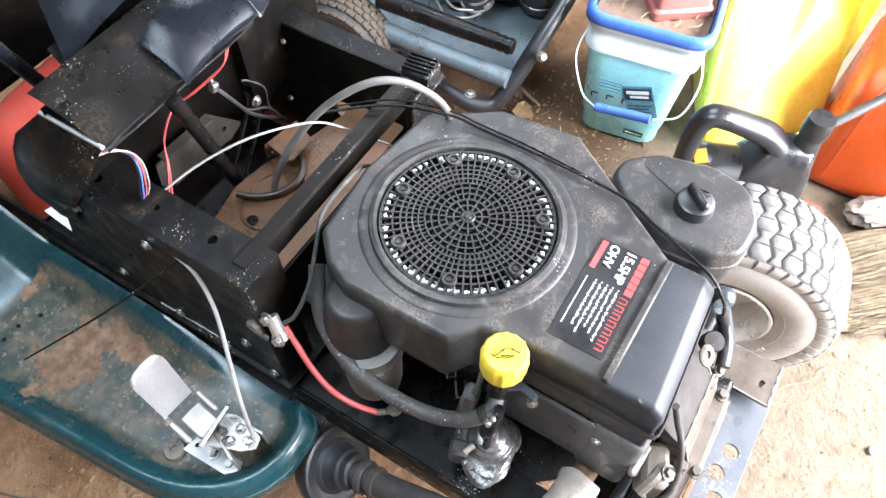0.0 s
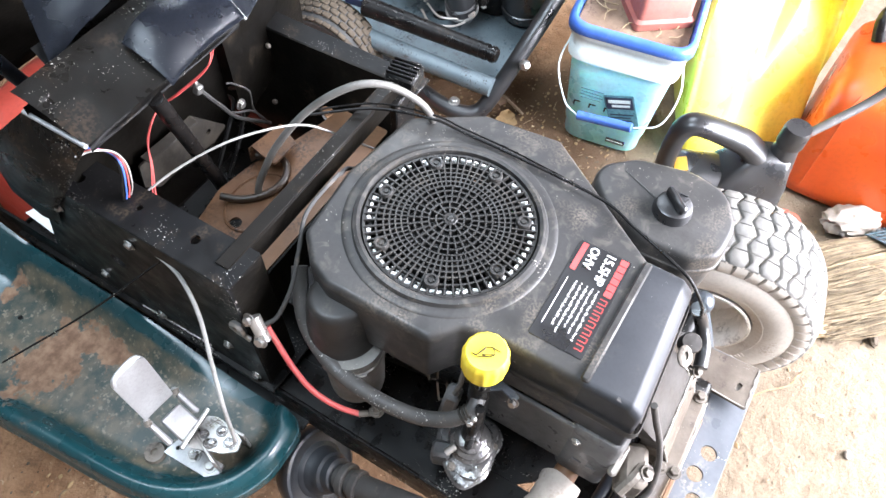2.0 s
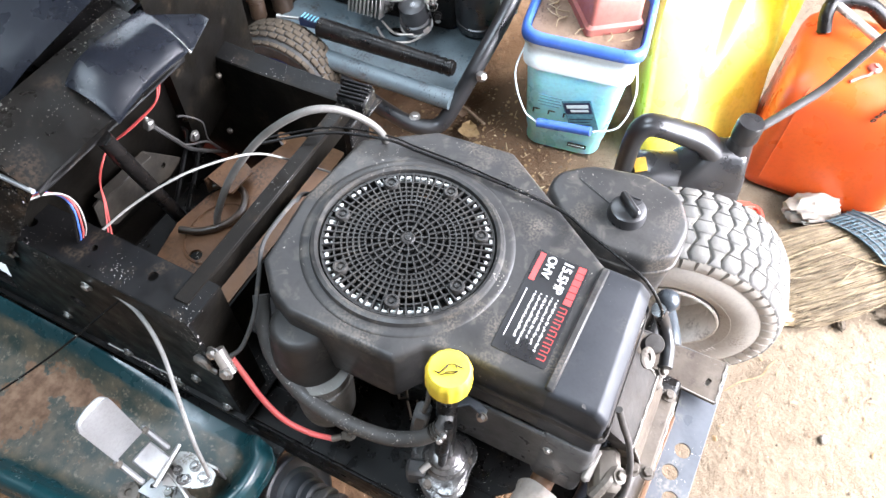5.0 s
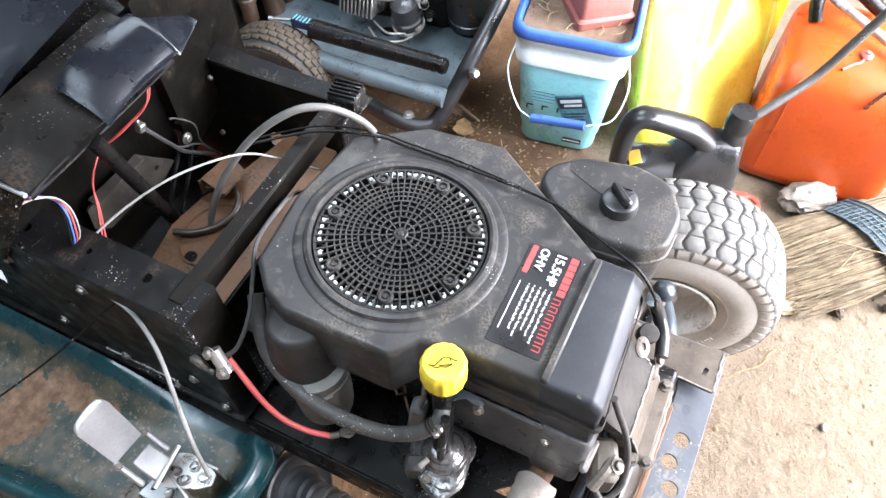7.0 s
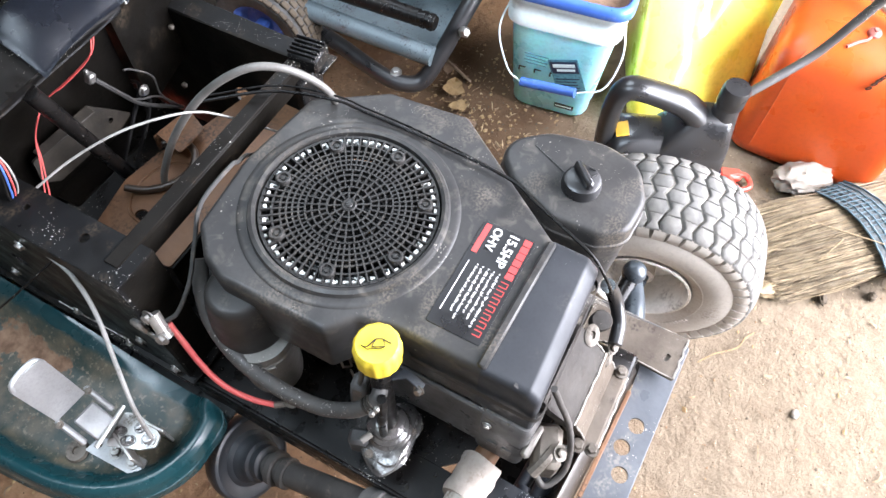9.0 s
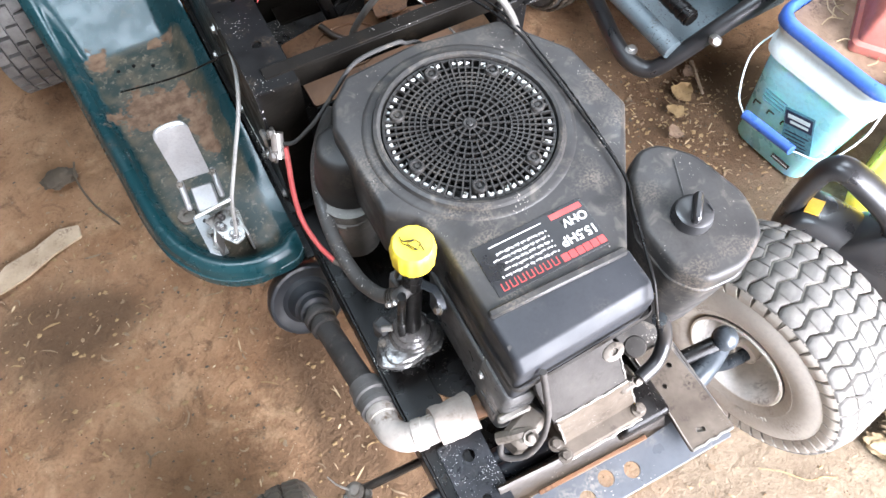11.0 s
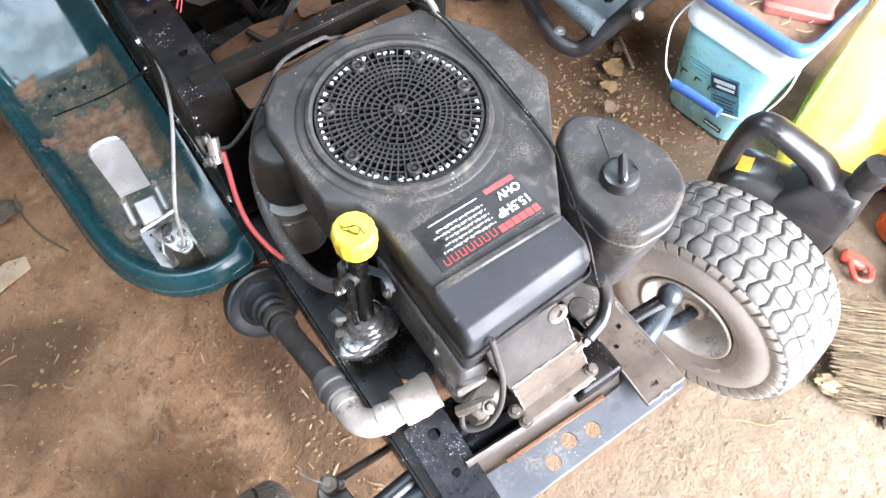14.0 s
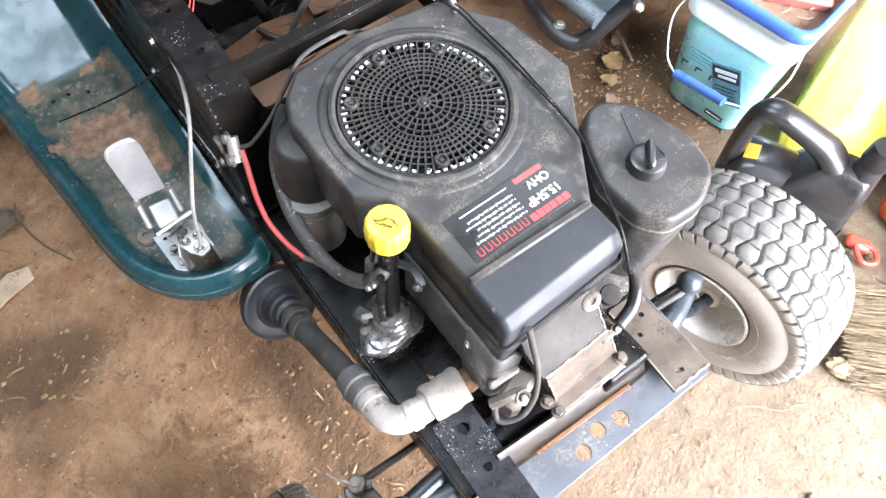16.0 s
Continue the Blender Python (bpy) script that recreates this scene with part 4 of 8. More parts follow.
wheel("front_wheel", axis_pose((0.416, -0.314, 0.188), 189), "wide grey-dusted turf tyre on a cream rim", True)
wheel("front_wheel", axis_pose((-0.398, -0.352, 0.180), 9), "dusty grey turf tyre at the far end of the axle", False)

def rear_wheel():
    m = Matrix.Translation((-0.480, 1.04, 0.238)) @ pose(0, 0, 0, 0, 90, 180)
    bm = B()
    lathe(bm, [(0.10, 0.080), (0.13, 0.088), (0.19, 0.086), (0.222, 0.070), (0.230, 0.0), (0.222, -0.070), (0.19, -0.086), (0.13, -0.088), (0.10, -0.080)], 64, m, full=False)
    ty = mp("rear_wheel", bm, "coupling", "black block-tread rear tyre")
    bm = B()
    for q in range(6):
        for k in range(38):
            a = 2 * math.pi * (k + 0.5 * (q % 2)) / 38
            k0 = len(bm.verts)
            box(bm, (0.232, 0, -0.0625 + 0.025 * q), (0.012, 0.031, 0.021), 0.0)
            moved(bm, pose(0, 0, 0, 0, 0, math.degrees(a)), k0)
    bmesh.ops.transform(bm, matrix=m, verts=bm.verts)
    tagged(mp("tread", bm, "coupling", "dusty black tread blocks", ty), kind="stuff")
    bm = B()
    lathe(bm, [(0.101, 0.078), (0.098, 0.05), (0.06, 0.02), (0.0, 0.02)], 32, m, full=False)
    mp("rim", bm, "rim", "", ty)


rear_wheel()

# green footboard: one moulded tray with a rolled rim, sweeping up into the fender
def ease(t):
    t = max(0.0, min(1.0, t))
    return t * t * (3 - 2 * t)


def table(rows, d):
    for (a, p), (b, q) in zip(rows, rows[1:]):
        if d <= b:
            return p + (q - p) * (d - a) / (b - a)
    return rows[-1][1]


rim_line = [Vector(p) for p in smoothpath([(-0.462, 1.00, 0), (-0.440, 0.70, 0), (-0.425, 0.54, 0), (-0.408, 0.36, 0), (-0.396, 0.235, 0), (-0.372, 0.165, 0), (-0.330, 0.115, 0), (-0.275, 0.092, 0), (-0.222, 0.094, 0), (-0.203, 0.108, 0)], 8)]
rolled = [(0.0, 0.330), (0.002, 0.350), (0.006, 0.365), (0.012, 0.3725), (0.018, 0.374), (0.024, 0.371), (0.032, 0.360), (0.040, 0.352), (0.050, 0.349)]


def rim_distance(x, y):
    p = Vector((x, y, 0))
    best = 1.0
    for a, b in zip(rim_line, rim_line[1:]):
        e = b - a
        t = max(0.0, min(1.0, (p - a).dot(e) / e.length_squared))
        best = min(best, (p - a - e * t).length)
    return best


def left_edge(y):
    for a, b in zip(rim_line, rim_line[1:]):
        if b.y <= y <= a.y:
            return a.x + (b.x - a.x) * (a.y - y) / max(1e-6, a.y - b.y)
    return -0.275


def right_edge(y):
    if y > 0.108:
        return -0.203
    for a, b in zip(rim_line[::-1], rim_line[-2::-1]):
        if b.y <= y <= a.y:
            return a.x + (b.x - a.x) * (a.y - y) / max(1e-6, a.y - b.y)
    return -0.255


def tray_height(x, y):
    fade = 1 - 0.75 * ease((y - 0.60) / 0.14)
    z = 0.349 + (table(rolled, rim_distance(x, y)) - 0.349) * fade
    wall = 0.349 + 0.042 * ease(1 - (-0.203 - x) / 0.056) * ease((y - 0.18) / 0.20)
    t = y - 0.585
    lift = 0.0 if t < 0 else 0.58 * t * t / 0.08 if t < 0.04 else 0.58 * (t - 0.02)
    bow = 0.006 * ease(t * 6) * (1 - ((x + 0.325) / 0.12) ** 2)
    return max(z, wall) + lift + bow


def mud(x, y):
    f = 0.0
    for cx, cy, sx, sy, w in ((-0.315, 0.455, 0.062, 0.046, 0.95), (-0.258, 0.375, 0.020, 0.065, 0.75), (-0.372, 0.592, 0.022, 0.032, 0.62), (-0.262, 0.592, 0.036, 0.022, 0.52), (-0.335, 0.34, 0.02, 0.03, 0.40)):
        f += w * math.exp(-((x - cx) / sx) ** 2 - ((y - cy) / sy) ** 2)
    return f


bm = B()
mud_layer, worn_layer = bm.verts.layers.float.new("mud"), bm.verts.layers.float.new("worn")
ny_, nx_ = 150, 48
grid = []
for j in range(ny_ + 1):
    v = j / ny_
    y = 0.0925 + 0.03 * (v / 0.1) ** 2 * 0.4 if v < 0.1 else 0.1045 + (0.99 - 0.1045) * ((v - 0.1) / 0.9) ** 1.12
    xl, xr = left_edge(y), right_edge(y)
    row = []
    for i in range(nx_ + 1):
        u = i / nx_
        u = u + 0.07 * math.sin(-2 * math.pi * u)
        x = xl + (xr - xl) * u
        vert = bm.verts.new((x, y, tray_height(x, y)))
        vert[mud_layer] = mud(x, y)
        vert[worn_layer] = ease((rim_distance(x, y) - 0.028) / 0.024) * ease((-0.214 - x) / 0.022) * ease((0.612 - y) / 0.03)
        row.append(vert)
    grid.append(row)
for a, b in zip(grid, grid[1:]):
    for i in range(nx_):
        bm.faces.new((a[i], a[i + 1], b[i + 1], b[i]))
edge = [e for e in bm.edges if len(e.link_faces) == 1]
out = bmesh.ops.extrude_edge_only(bm, edges=edge)
for g in out["geom"]:
    if isinstance(g, bmesh.types.BMVert):
        g.co.z -= 0.018
foot = mp("footboard", bm, "foot", "dark green moulded footboard, scuffed and caked with dried mud", smooth=80)
for x, y in ((-0.345, 0.559), (-0.319, 0.559), (-0.25, 0.33), (-0.372, 0.30), (-0.290, 0.545)):
    mp("bolt_hole", lathe(B(), [(0.0035, 0.3492), (0.0035, 0.3500)], 10, Matrix.Translation((x, y, 0))), "oily", "", foot)

# brake pedal
bm = B()
filled(bm, rounded(V((-0.0215, -0.052, 0.002), (0.0215, -0.052, 0.002), (0.0225, 0.050, 0.012), (-0.0225, 0.050, 0.012)), 0.01, 6), [], -0.0017, 0.0017)
moved(bm, pose(-0.298, 0.2285, 0.507, 86, 0, -6))
pedal = mp("brake_pedal", bm, "zinc", "bright zinc-plated pedal plate")
bm = B()
tube(bm, [(-0.318, 0.2315, 0.548), (-0.313, 0.2335, 0.5565), (-0.298, 0.2345, 0.5585), (-0.283, 0.2335, 0.5565), (-0.278, 0.2305, 0.548)], 0.0028, seg=8)
mp("pedal_lip", bm, "zinc", "rolled top lip", pedal)
for x in (-0.321, -0.274):
    mp("pedal_arm", box(B(), (x, 0.211, 0.440), (0.0075, 0.044, 0.015), 0.003, (30, 0, -6)), "zinc", "", pedal)
    mp("pivot_bolt", bolt(B(), (x, 0.221, 0.454), 0.0034, 0.003, (10, 0, 0)), "cast", "", pedal)
bm = B()
box(bm, (-0.297, 0.199, 0.432), (0.030, 0.038, 0.018), 0.002, (28, 0, -6))
mp("pedal_block", bm, "zinc", "bright pedal block", pedal)
mp("pivot_pin", tube(B(), [(-0.321, 0.177, 0.432), (-0.266, 0.184, 0.430)], 0.0032, curve=False, seg=10), "steel", "pivot pin across the pedal", pedal)
bm = B()
filled(bm, rounded(V((-0.314, 0.184), (-0.270, 0.190), (-0.264, 0.176), (-0.266, 0.150), (-0.272, 0.132), (-0.286, 0.128), (-0.297, 0.142)), 0.004), [], 0.402, 0.406)
box(bm, (-0.268, 0.158, 0.384), (0.004, 0.050, 0.046), 0.001, (0, 0, 4))
box(bm, (-0.304, 0.165, 0.384), (0.004, 0.045, 0.046), 0.001, (0, 0, -20))
mp("pedal_bracket", bm, "steel", "steel gusset that carries the pedal", pedal)
for q, r in (((-0.283, 0.141, 0.406), 0.0062), ((-0.294, 0.160, 0.406), 0.0042), ((-0.276, 0.160, 0.406), 0.0048), ((-0.290, 0.176, 0.406), 0.0040)):
    mp("nut", bolt(B(), q, r, 0.0075), "wetcast", "greasy nut", pedal)
mp("cotter_pin", tube(B(), [(-0.299, 0.158, 0.408), (-0.302, 0.163, 0.412), (-0.297, 0.168, 0.412), (-0.291, 0.164, 0.409)], 0.0016, seg=6), "wetcast", "", pedal)
bm = B()
filled(bm, rounded(V((-0.330, 0.228), (-0.306, 0.222), (-0.302, 0.150), (-0.326, 0.146)), 0.002), [circle(-0.316, 0.215, 0.003)], 0.352, 0.357)
mp("pedal_strip", bm, "zinc", "flat bright foot strip", pedal)
for x, y in ((-0.313, 0.190), (-0.313, 0.163)):
    mp("strip_bolt", bolt(B(), (x, y, 0.357), 0.0062, 0.007), "steel", "", pedal)
mp("washer", lathe(B(), [(0.005, 0.352), (0.005, 0.356), (0.013, 0.356), (0.015, 0.351)], 20, Matrix.Translation((-0.336, 0.238, 0))), "cast", "rusty washer on the footboard", pedal)
bm = B()
tube(bm, [(-0.183, 0.36, 0.60), (-0.189, 0.30, 0.618), (-0.191, 0.253, 0.622), (-0.197, 0.222, 0.612), (-0.213, 0.193, 0.583), (-0.243, 0.163, 0.532), (-0.266, 0.140, 0.49), (-0.280, 0.128, 0.43)], 0.0026, seg=8)
mp("brake_rod", bm, "whitecable", "pale brake rod bent over the footboard", pedal)
bm = B()
tube(bm, [(-0.193, 0.255, 0.616), (-0.262, 0.36, 0.50), (-0.352, 0.49, 0.375)], 0.0015, seg=6)
mp("thin_rod", bm, "black", "thin black rod")

# white script on the side plate: worn, uneven strokes in two slanting lines
bm = B()
strokes = random.Random(6)
for y0, z0, count in ((0.372, 0.402, 25), (0.320, 0.388, 14)):
    for k in range(count):
        y, z = y0 - 0.0052 * k, z0 + 0.0005 * k
        for q in range(strokes.choice((1, 1, 2))):
            box(bm, (-0.1939, y + strokes.uniform(-0.001, 0.001), z + strokes.uniform(-0.002, 0.002)), (0.0010, strokes.uniform(0.0009, 0.0016), strokes.uniform(0.005, 0.010)), 0, (strokes.choice((-50, 12, 18, 24, 80)), 0, 0))
mp("script", bm, "white", "worn white script", side)
for y, z in ((0.20, 0.47), (0.33, 0.42), (0.25, 0.40), (0.17, 0.41), (0.42, 0.45), (0.42, 0.60), (0.30, 0.615)):
    mp("side_bolt", bolt(B(), (-0.194, y, z), 0.005, 0.005, (0, -90, 0)), "steel", "", side)


# dash tower behind the frame
def sheet(rows, t=0.0025):
    """A bent sheet through rows of points."""
    bm = B()
    g = [[bm.verts.new(p) for p in r] for r in rows]
    for a, b in zip(g, g[1:]):
        for i in range(len(a) - 1):
            bm.faces.new((a[i], a[i + 1], b[i + 1], b[i]))
    bmesh.ops.solidify(bm, geom=bm.faces[:], thickness=t)
    return bm


def curved(f, nu, nv, t=0.0025):
    return sheet([[f(i / nu, j / nv) for i in range(nu + 1)] for j in range(nv + 1)], t)


dash = mp("dash_panel", curved(lambda u, v: (-0.176 + 0.226 * u, 0.307 + 0.088 * v, 0.757 + 0.030 * math.sin(v * 1.5) - 0.004 * (1 - u) * v), 8, 8), "panel",
          "black dash panel with scuffs and pale paint specks", smooth=60)


def between(rows, u, v):
    """A place on a net of four-point edges: rows of (front, rear) places from top to bottom."""
    k = min(int(v * (len(rows) - 1)), len(rows) - 2)
    t = v * (len(rows) - 1) - k
    a = Vector(rows[k][0]).lerp(Vector(rows[k][1]), u)
    b = Vector(rows[k + 1][0]).lerp(Vector(rows[k + 1][1]), u)
    p = a.lerp(b, t)
    p.x -= 0.010 * math.sin(math.pi * u) * math.sin(math.pi * v)
    return p


skirt = [((-0.176, 0.307, 0.757), (-0.176, 0.395, 0.757)), ((-0.187, 0.320, 0.735), (-0.194, 0.438, 0.718)), ((-0.194, 0.348, 0.69), (-0.198, 0.466, 0.680)),
         ((-0.197, 0.384, 0.645), (-0.199, 0.500, 0.622)), ((-0.198, 0.418, 0.60), (-0.199, 0.510, 0.575)), ((-0.197, 0.440, 0.55), (-0.198, 0.478, 0.545))]
mp("dash_skirt", curved(lambda u, v: between(skirt, u, v), 10, 20), "panel", "curved black side skirt with a bright fold", dash, 60)
bm = B()
tube(bm, [(-0.1765, 0.307, 0.7575), (-0.1765, 0.350, 0.7577), (-0.1762, 0.393, 0.7575)], 0.0026, seg=8)
mp("bright_fold", bm, "zinc", "bright strip along the fold", dash)
mp("dash_lip", curved(lambda u, v: (-0.172 + 0.222 * u, 0.3085 + 0.004 * v, 0.755 - 0.014 * v), 6, 2), "black", "", dash, 60)
mp("dash_backplate", curved(lambda u, v: (-0.178 + 0.245 * u, 0.383 + 0.012 * v, 0.770 - 0.27 * v), 4, 4), "grime", "dark stained plate inside the dash", dash)
mp("dash_tab", curved(lambda u, v: (-0.186 + 0.03 * u, 0.345 + 0.03 * u, 0.62 - 0.05 * v - 0.01 * u), 3, 3), "bumper", "grey tab below the skirt", dash)
def hood(u, v):
    """The rounded hood of the steering column, turned down at its front and outer edges."""
    drop = (0.004 + 0.007 * v) * max(0.0, 1 - u / 0.28) ** 2 + 0.0025 * max(0.0, 1 - v / 0.30) ** 2
    return (-0.068 + 0.121 * u, 0.302 + 0.056 * v - 0.004 * (1 - u) * (1 - v), 0.760 + 0.032 * math.sin(v * 1.55) + 0.005 * math.sin(math.pi * u) - drop)


mp("column_cover", curved(hood, 18, 16), "hood", "smooth blue-black steering column cover", smooth=80)
mp("column_cover_flank", curved(lambda u, v: Vector((0.053, 0.302 + 0.052 * v, 0.753 + 0.034 * math.sin(v * 1.55))).lerp(Vector((0.108, 0.318 + 0.012 * v, 0.757 + 0.003 * v)), u), 4, 8), "hood", smooth=70)
bm = B()
tube(bm, [(0.053, 0.3015, 0.7545), (0.053, 0.325, 0.776), (0.053, 0.354, 0.788)], 0.0016, seg=6)
mp("cover_edge", bm, "steel", "bright worn edge of the column cover")
mp("rear_cowl", curved(lambda u, v: ((-0.125 + 0.19 * v) + (0.245 - 0.19 * v) * u, 0.402 + 0.34 * v, 0.780 + 0.11 * v + 0.035 * u - 0.10 * max(0.0, 0.22 - u) ** 1.5), 14, 12), "hood", "smooth dark cowl behind a black slit", smooth=70)
# added dark sheet that makes the slit before the cowl black
mp("cowl_gap_sheet", curved(lambda u, v: (-0.118 + 0.215 * u, 0.388 + 0.05 * v, 0.775 - 0.03 * math.sin(3.1 * v)), 4, 4), "oily", smooth=70)
mp("rear_wall", curved(lambda u, v: (0.068 + 0.204 * u, 0.372 + 0.05 * u, 0.790 - 0.25 * v), 4, 4), "grime", "black upright panel behind the column")
bm = B()
tube(bm, [(-0.180, 0.5, 0.90), (-0.137, 0.5, 0.756), (-0.085, 0.5, 0.58)], 0.0085, curve=False, seg=14)
mp("lever", bm, "gloss", "black lever behind the dash")
bm = B()
tube(bm, [(-0.086, 0.310, 0.745), (-0.058, 0.324, 0.64), (-0.026, 0.342, 0.515)], 0.0092, curve=False, seg=14)
mp("steering_shaft", bm, "oily", "black steering shaft")
bm = B()
tube(bm, [(0.006, 0.314, 0.745), (-0.007, 0.318, 0.72), (-0.034, 0.345, 0.69), (-0.056, 0.365, 0.672), (-0.090, 0.352, 0.66), (-0.112, 0.333, 0.645), (-0.133, 0.321, 0.62)], 0.0009, seg=6)
mp("red_wire", bm, "redcable", "thin red wire")
bm = B()
tube(bm, [(0.010, 0.314, 0.745), (-0.002, 0.320, 0.72), (-0.030, 0.349, 0.688), (-0.054, 0.369, 0.668), (-0.088, 0.357, 0.656), (-0.108, 0.337, 0.64), (-0.130, 0.323, 0.61)], 0.0009, seg=6)
mp("red_wire", bm, "redcable", "thin red wire")
for k, (mt, nm) in enumerate((("whitecable", "white_wire"), ("redcable", "red_wire"), ("bluecable", "blue_wire"), ("black", "black_wire"))):
    bm = B()
    d = 0.003 * k
    tube(bm, [(-0.185, 0.322, 0.742), (-0.168, 0.316 + d, 0.738), (-0.152, 0.314 + d, 0.722 - d), (-0.147 - d, 0.311, 0.70), (-0.150 - 1.5 * d, 0.316, 0.665), (-0.156 - d, 0.322, 0.645)], 0.0011, seg=6)
    mp(nm, bm, mt)
bm = B()
tube(bm, [(-0.150, 0.318, 0.64), (-0.103, 0.292, 0.662), (-0.056, 0.258, 0.680), (-0.015, 0.225, 0.684), (0.019, 0.209, 0.668), (0.046, 0.194, 0.640), (0.072, 0.160, 0.610), (0.09, 0.13, 0.59)], 0.0014, seg=8)
mp("white_cable", bm, "whitecable", "pale sheathed cable over the pan")
bm = B()
tube(bm, [(-0.028, 0.270, 0.545), (-0.020, 0.266, 0.57), (0.003, 0.248, 0.622), (0.029, 0.21, 0.682), (0.055, 0.169, 0.718), (0.078, 0.140, 0.720), (0.100, 0.114, 0.698), (0.116, 0.097, 0.664), (0.12, 0.09, 0.62)], 0.0046, seg=10)
mp("grey_hose", bm, "greyhose", "grey hose arching over the crossbar")
for q in ((0.156, 0.387, 0.604), (0.066, 0.443, 0.565), (0.12, 0.36, 0.54)):
    mp("connector", box(B(), q, (0.007, 0.008, 0.007), 0.002, (20, 30, 10)), "cast", "small bright connector inside the frame")
bm = B()
for k in range(2):
    tube(bm, [(0.12 - 0.03 * k, 0.45, 0.52 + 0.01 * k), (0.10 - 0.02 * k, 0.40, 0.555), (0.05 - 0.02 * k, 0.36 + 0.01 * k, 0.55), (-0.02, 0.33 + 0.02 * k, 0.53)], 0.003, seg=6)
mp("loom", bm, "black", "black wiring loom")

# clutter on the plate inside the dash
bm = B()
filled(bm, rounded(V((-0.105, 0.612), (-0.042, 0.619), (-0.012, 0.618), (0.036, 0.559), (0.008, 0.550), (-0.021, 0.557), (-0.091, 0.560), (-0.110, 0.579)), 0.004), [circle(0.005, 0.575, 0.004)], 0, 0.003)
moved(bm, Matrix(((1, 0, 0, 0), (0, 0, -1, 0.376), (0, 1, 0, 0), (0, 0, 0, 1))))
box(bm, (-0.055, 0.368, 0.6185), (0.085, 0.014, 0.003), 0.001, (12, 3, 0))
mp("inner_bracket", bm, "bracketdust", "grey-brown dusty bracket with a folded edge")
bm = B()
box(bm, (0.007, 0.366, 0.653), (0.011, 0.010, 0.013), 0.002, (10, 20, 8))
box(bm, (0.005, 0.364, 0.665), (0.005, 0.005, 0.006), 0.001, (0, 20, 8))
mp("connector", bm, "steel", "bright wire connector inside the dash")
bm = B()
bolt(bm, (0.060, 0.362, 0.585), 0.0055, 0.006, (90, 0, 0))
mp("bolt", bm, "steel")
for run, rad in (([(0.011, 0.366, 0.646), (0.031, 0.364, 0.604), (0.051, 0.366, 0.566), (0.086, 0.366, 0.527), (0.11, 0.37, 0.50)], 0.0030),
                 ([(0.040, 0.366, 0.584), (0.054, 0.364, 0.573), (0.081, 0.366, 0.551), (0.105, 0.366, 0.507)], 0.0017),
                 ([(0.050, 0.366, 0.628), (0.061, 0.366, 0.619), (0.082, 0.364, 0.590), (0.083, 0.366, 0.557), (0.094, 0.366, 0.523)], 0.0014)):
    bm = B()
    tube(bm, run, rad, seg=6)
    mp("loose_wire", bm, "rubber", "loose dusty black wire")
# end of the hose curled on the pan
bm = B()
tube(bm, [(0.020, 0.312, 0.549), (0.036, 0.293, 0.548), (0.030, 0.268, 0.547), (0.005, 0.255, 0.547), (-0.022, 0.260, 0.547), (-0.046, 0.282, 0.547), (-0.058, 0.306, 0.550)], 0.0048, seg=10)
mp("curled_hose", bm, "brownhose", "dull brown-black hose curled on the pan")

# battery cables at the post
term = mp("battery_terminal", tube(B(), [(-0.184, 0.140, 0.586), (-0.193, 0.121, 0.563)], 0.0078, curve=False, seg=14), "coppery", "pale cylindrical terminal clamp")
bm = B()
bolt(bm, (-0.196, 0.124, 0.566), 0.006, 0.007, (0, -70, 0))
bolt(bm, (-0.188, 0.142, 0.584), 0.006, 0.007, (0, -70, 0))
tube(bm, [(-0.197, 0.155, 0.572), (-0.197, 0.165, 0.565), (-0.196, 0.160, 0.552), (-0.197, 0.150, 0.558)], 0.004, closed=True, seg=6)
box(bm, (-0.196, 0.158, 0.55), (0.004, 0.03, 0.012), 0.001, (20, 0, 0))
mp("clamp", bm, "steel", "", term)
bm = B()
tube(bm, [(-0.181, 0.126, 0.572), (-0.186, 0.112, 0.555), (-0.195, 0.085, 0.528), (-0.198, 0.06, 0.503), (-0.192, 0.034, 0.478), (-0.182, 0.010, 0.463)], 0.0035, seg=10)
mp("red_cable", bm, "redcable", "thick red battery cable")
bm = B()
tube(bm, [(-0.183, 0.011, 0.464), (-0.176, 0.002, 0.464)], 0.0040, curve=False, seg=8)
box(bm, (-0.171, -0.004, 0.465), (0.010, 0.014, 0.002), 0.0008, (0, 0, 35))
bolt(bm, (-0.169, -0.006, 0.466), 0.0058, 0.005)
bolt(bm, (-0.169, -0.006, 0.471), 0.0036, 0.006)
mp("cable_lug", bm, "cast", "small bolted cable lug")
bm = B()
tube(bm, [(0.045, 0.145, 0.600), (0.015, 0.149, 0.632), (-0.006, 0.142, 0.648), (-0.022, 0.137, 0.661), (-0.072, 0.140, 0.652), (-0.107, 0.128, 0.632), (-0.139, 0.117, 0.610), (-0.168, 0.118, 0.586), (-0.182, 0.128, 0.576)], 0.0026, seg=8)
mp("black_cable", bm, "rubber", "black battery cable looping to the terminal")

# fuel tank beside the engine
bm = B()
tank = rounded(V((0.130, -0.128, 0.03), (0.155, -0.104, 0.03), (0.184, -0.105, 0.04), (0.216, -0.140, 0.05), (0.232, -0.205, 0.06), (0.221, -0.254, 0.045), (0.175, -0.278, 0.05), (0.126, -0.275, 0.03), (0.105, -0.246, 0.03), (0.102, -0.19, 0.03)), 0.03, 7)
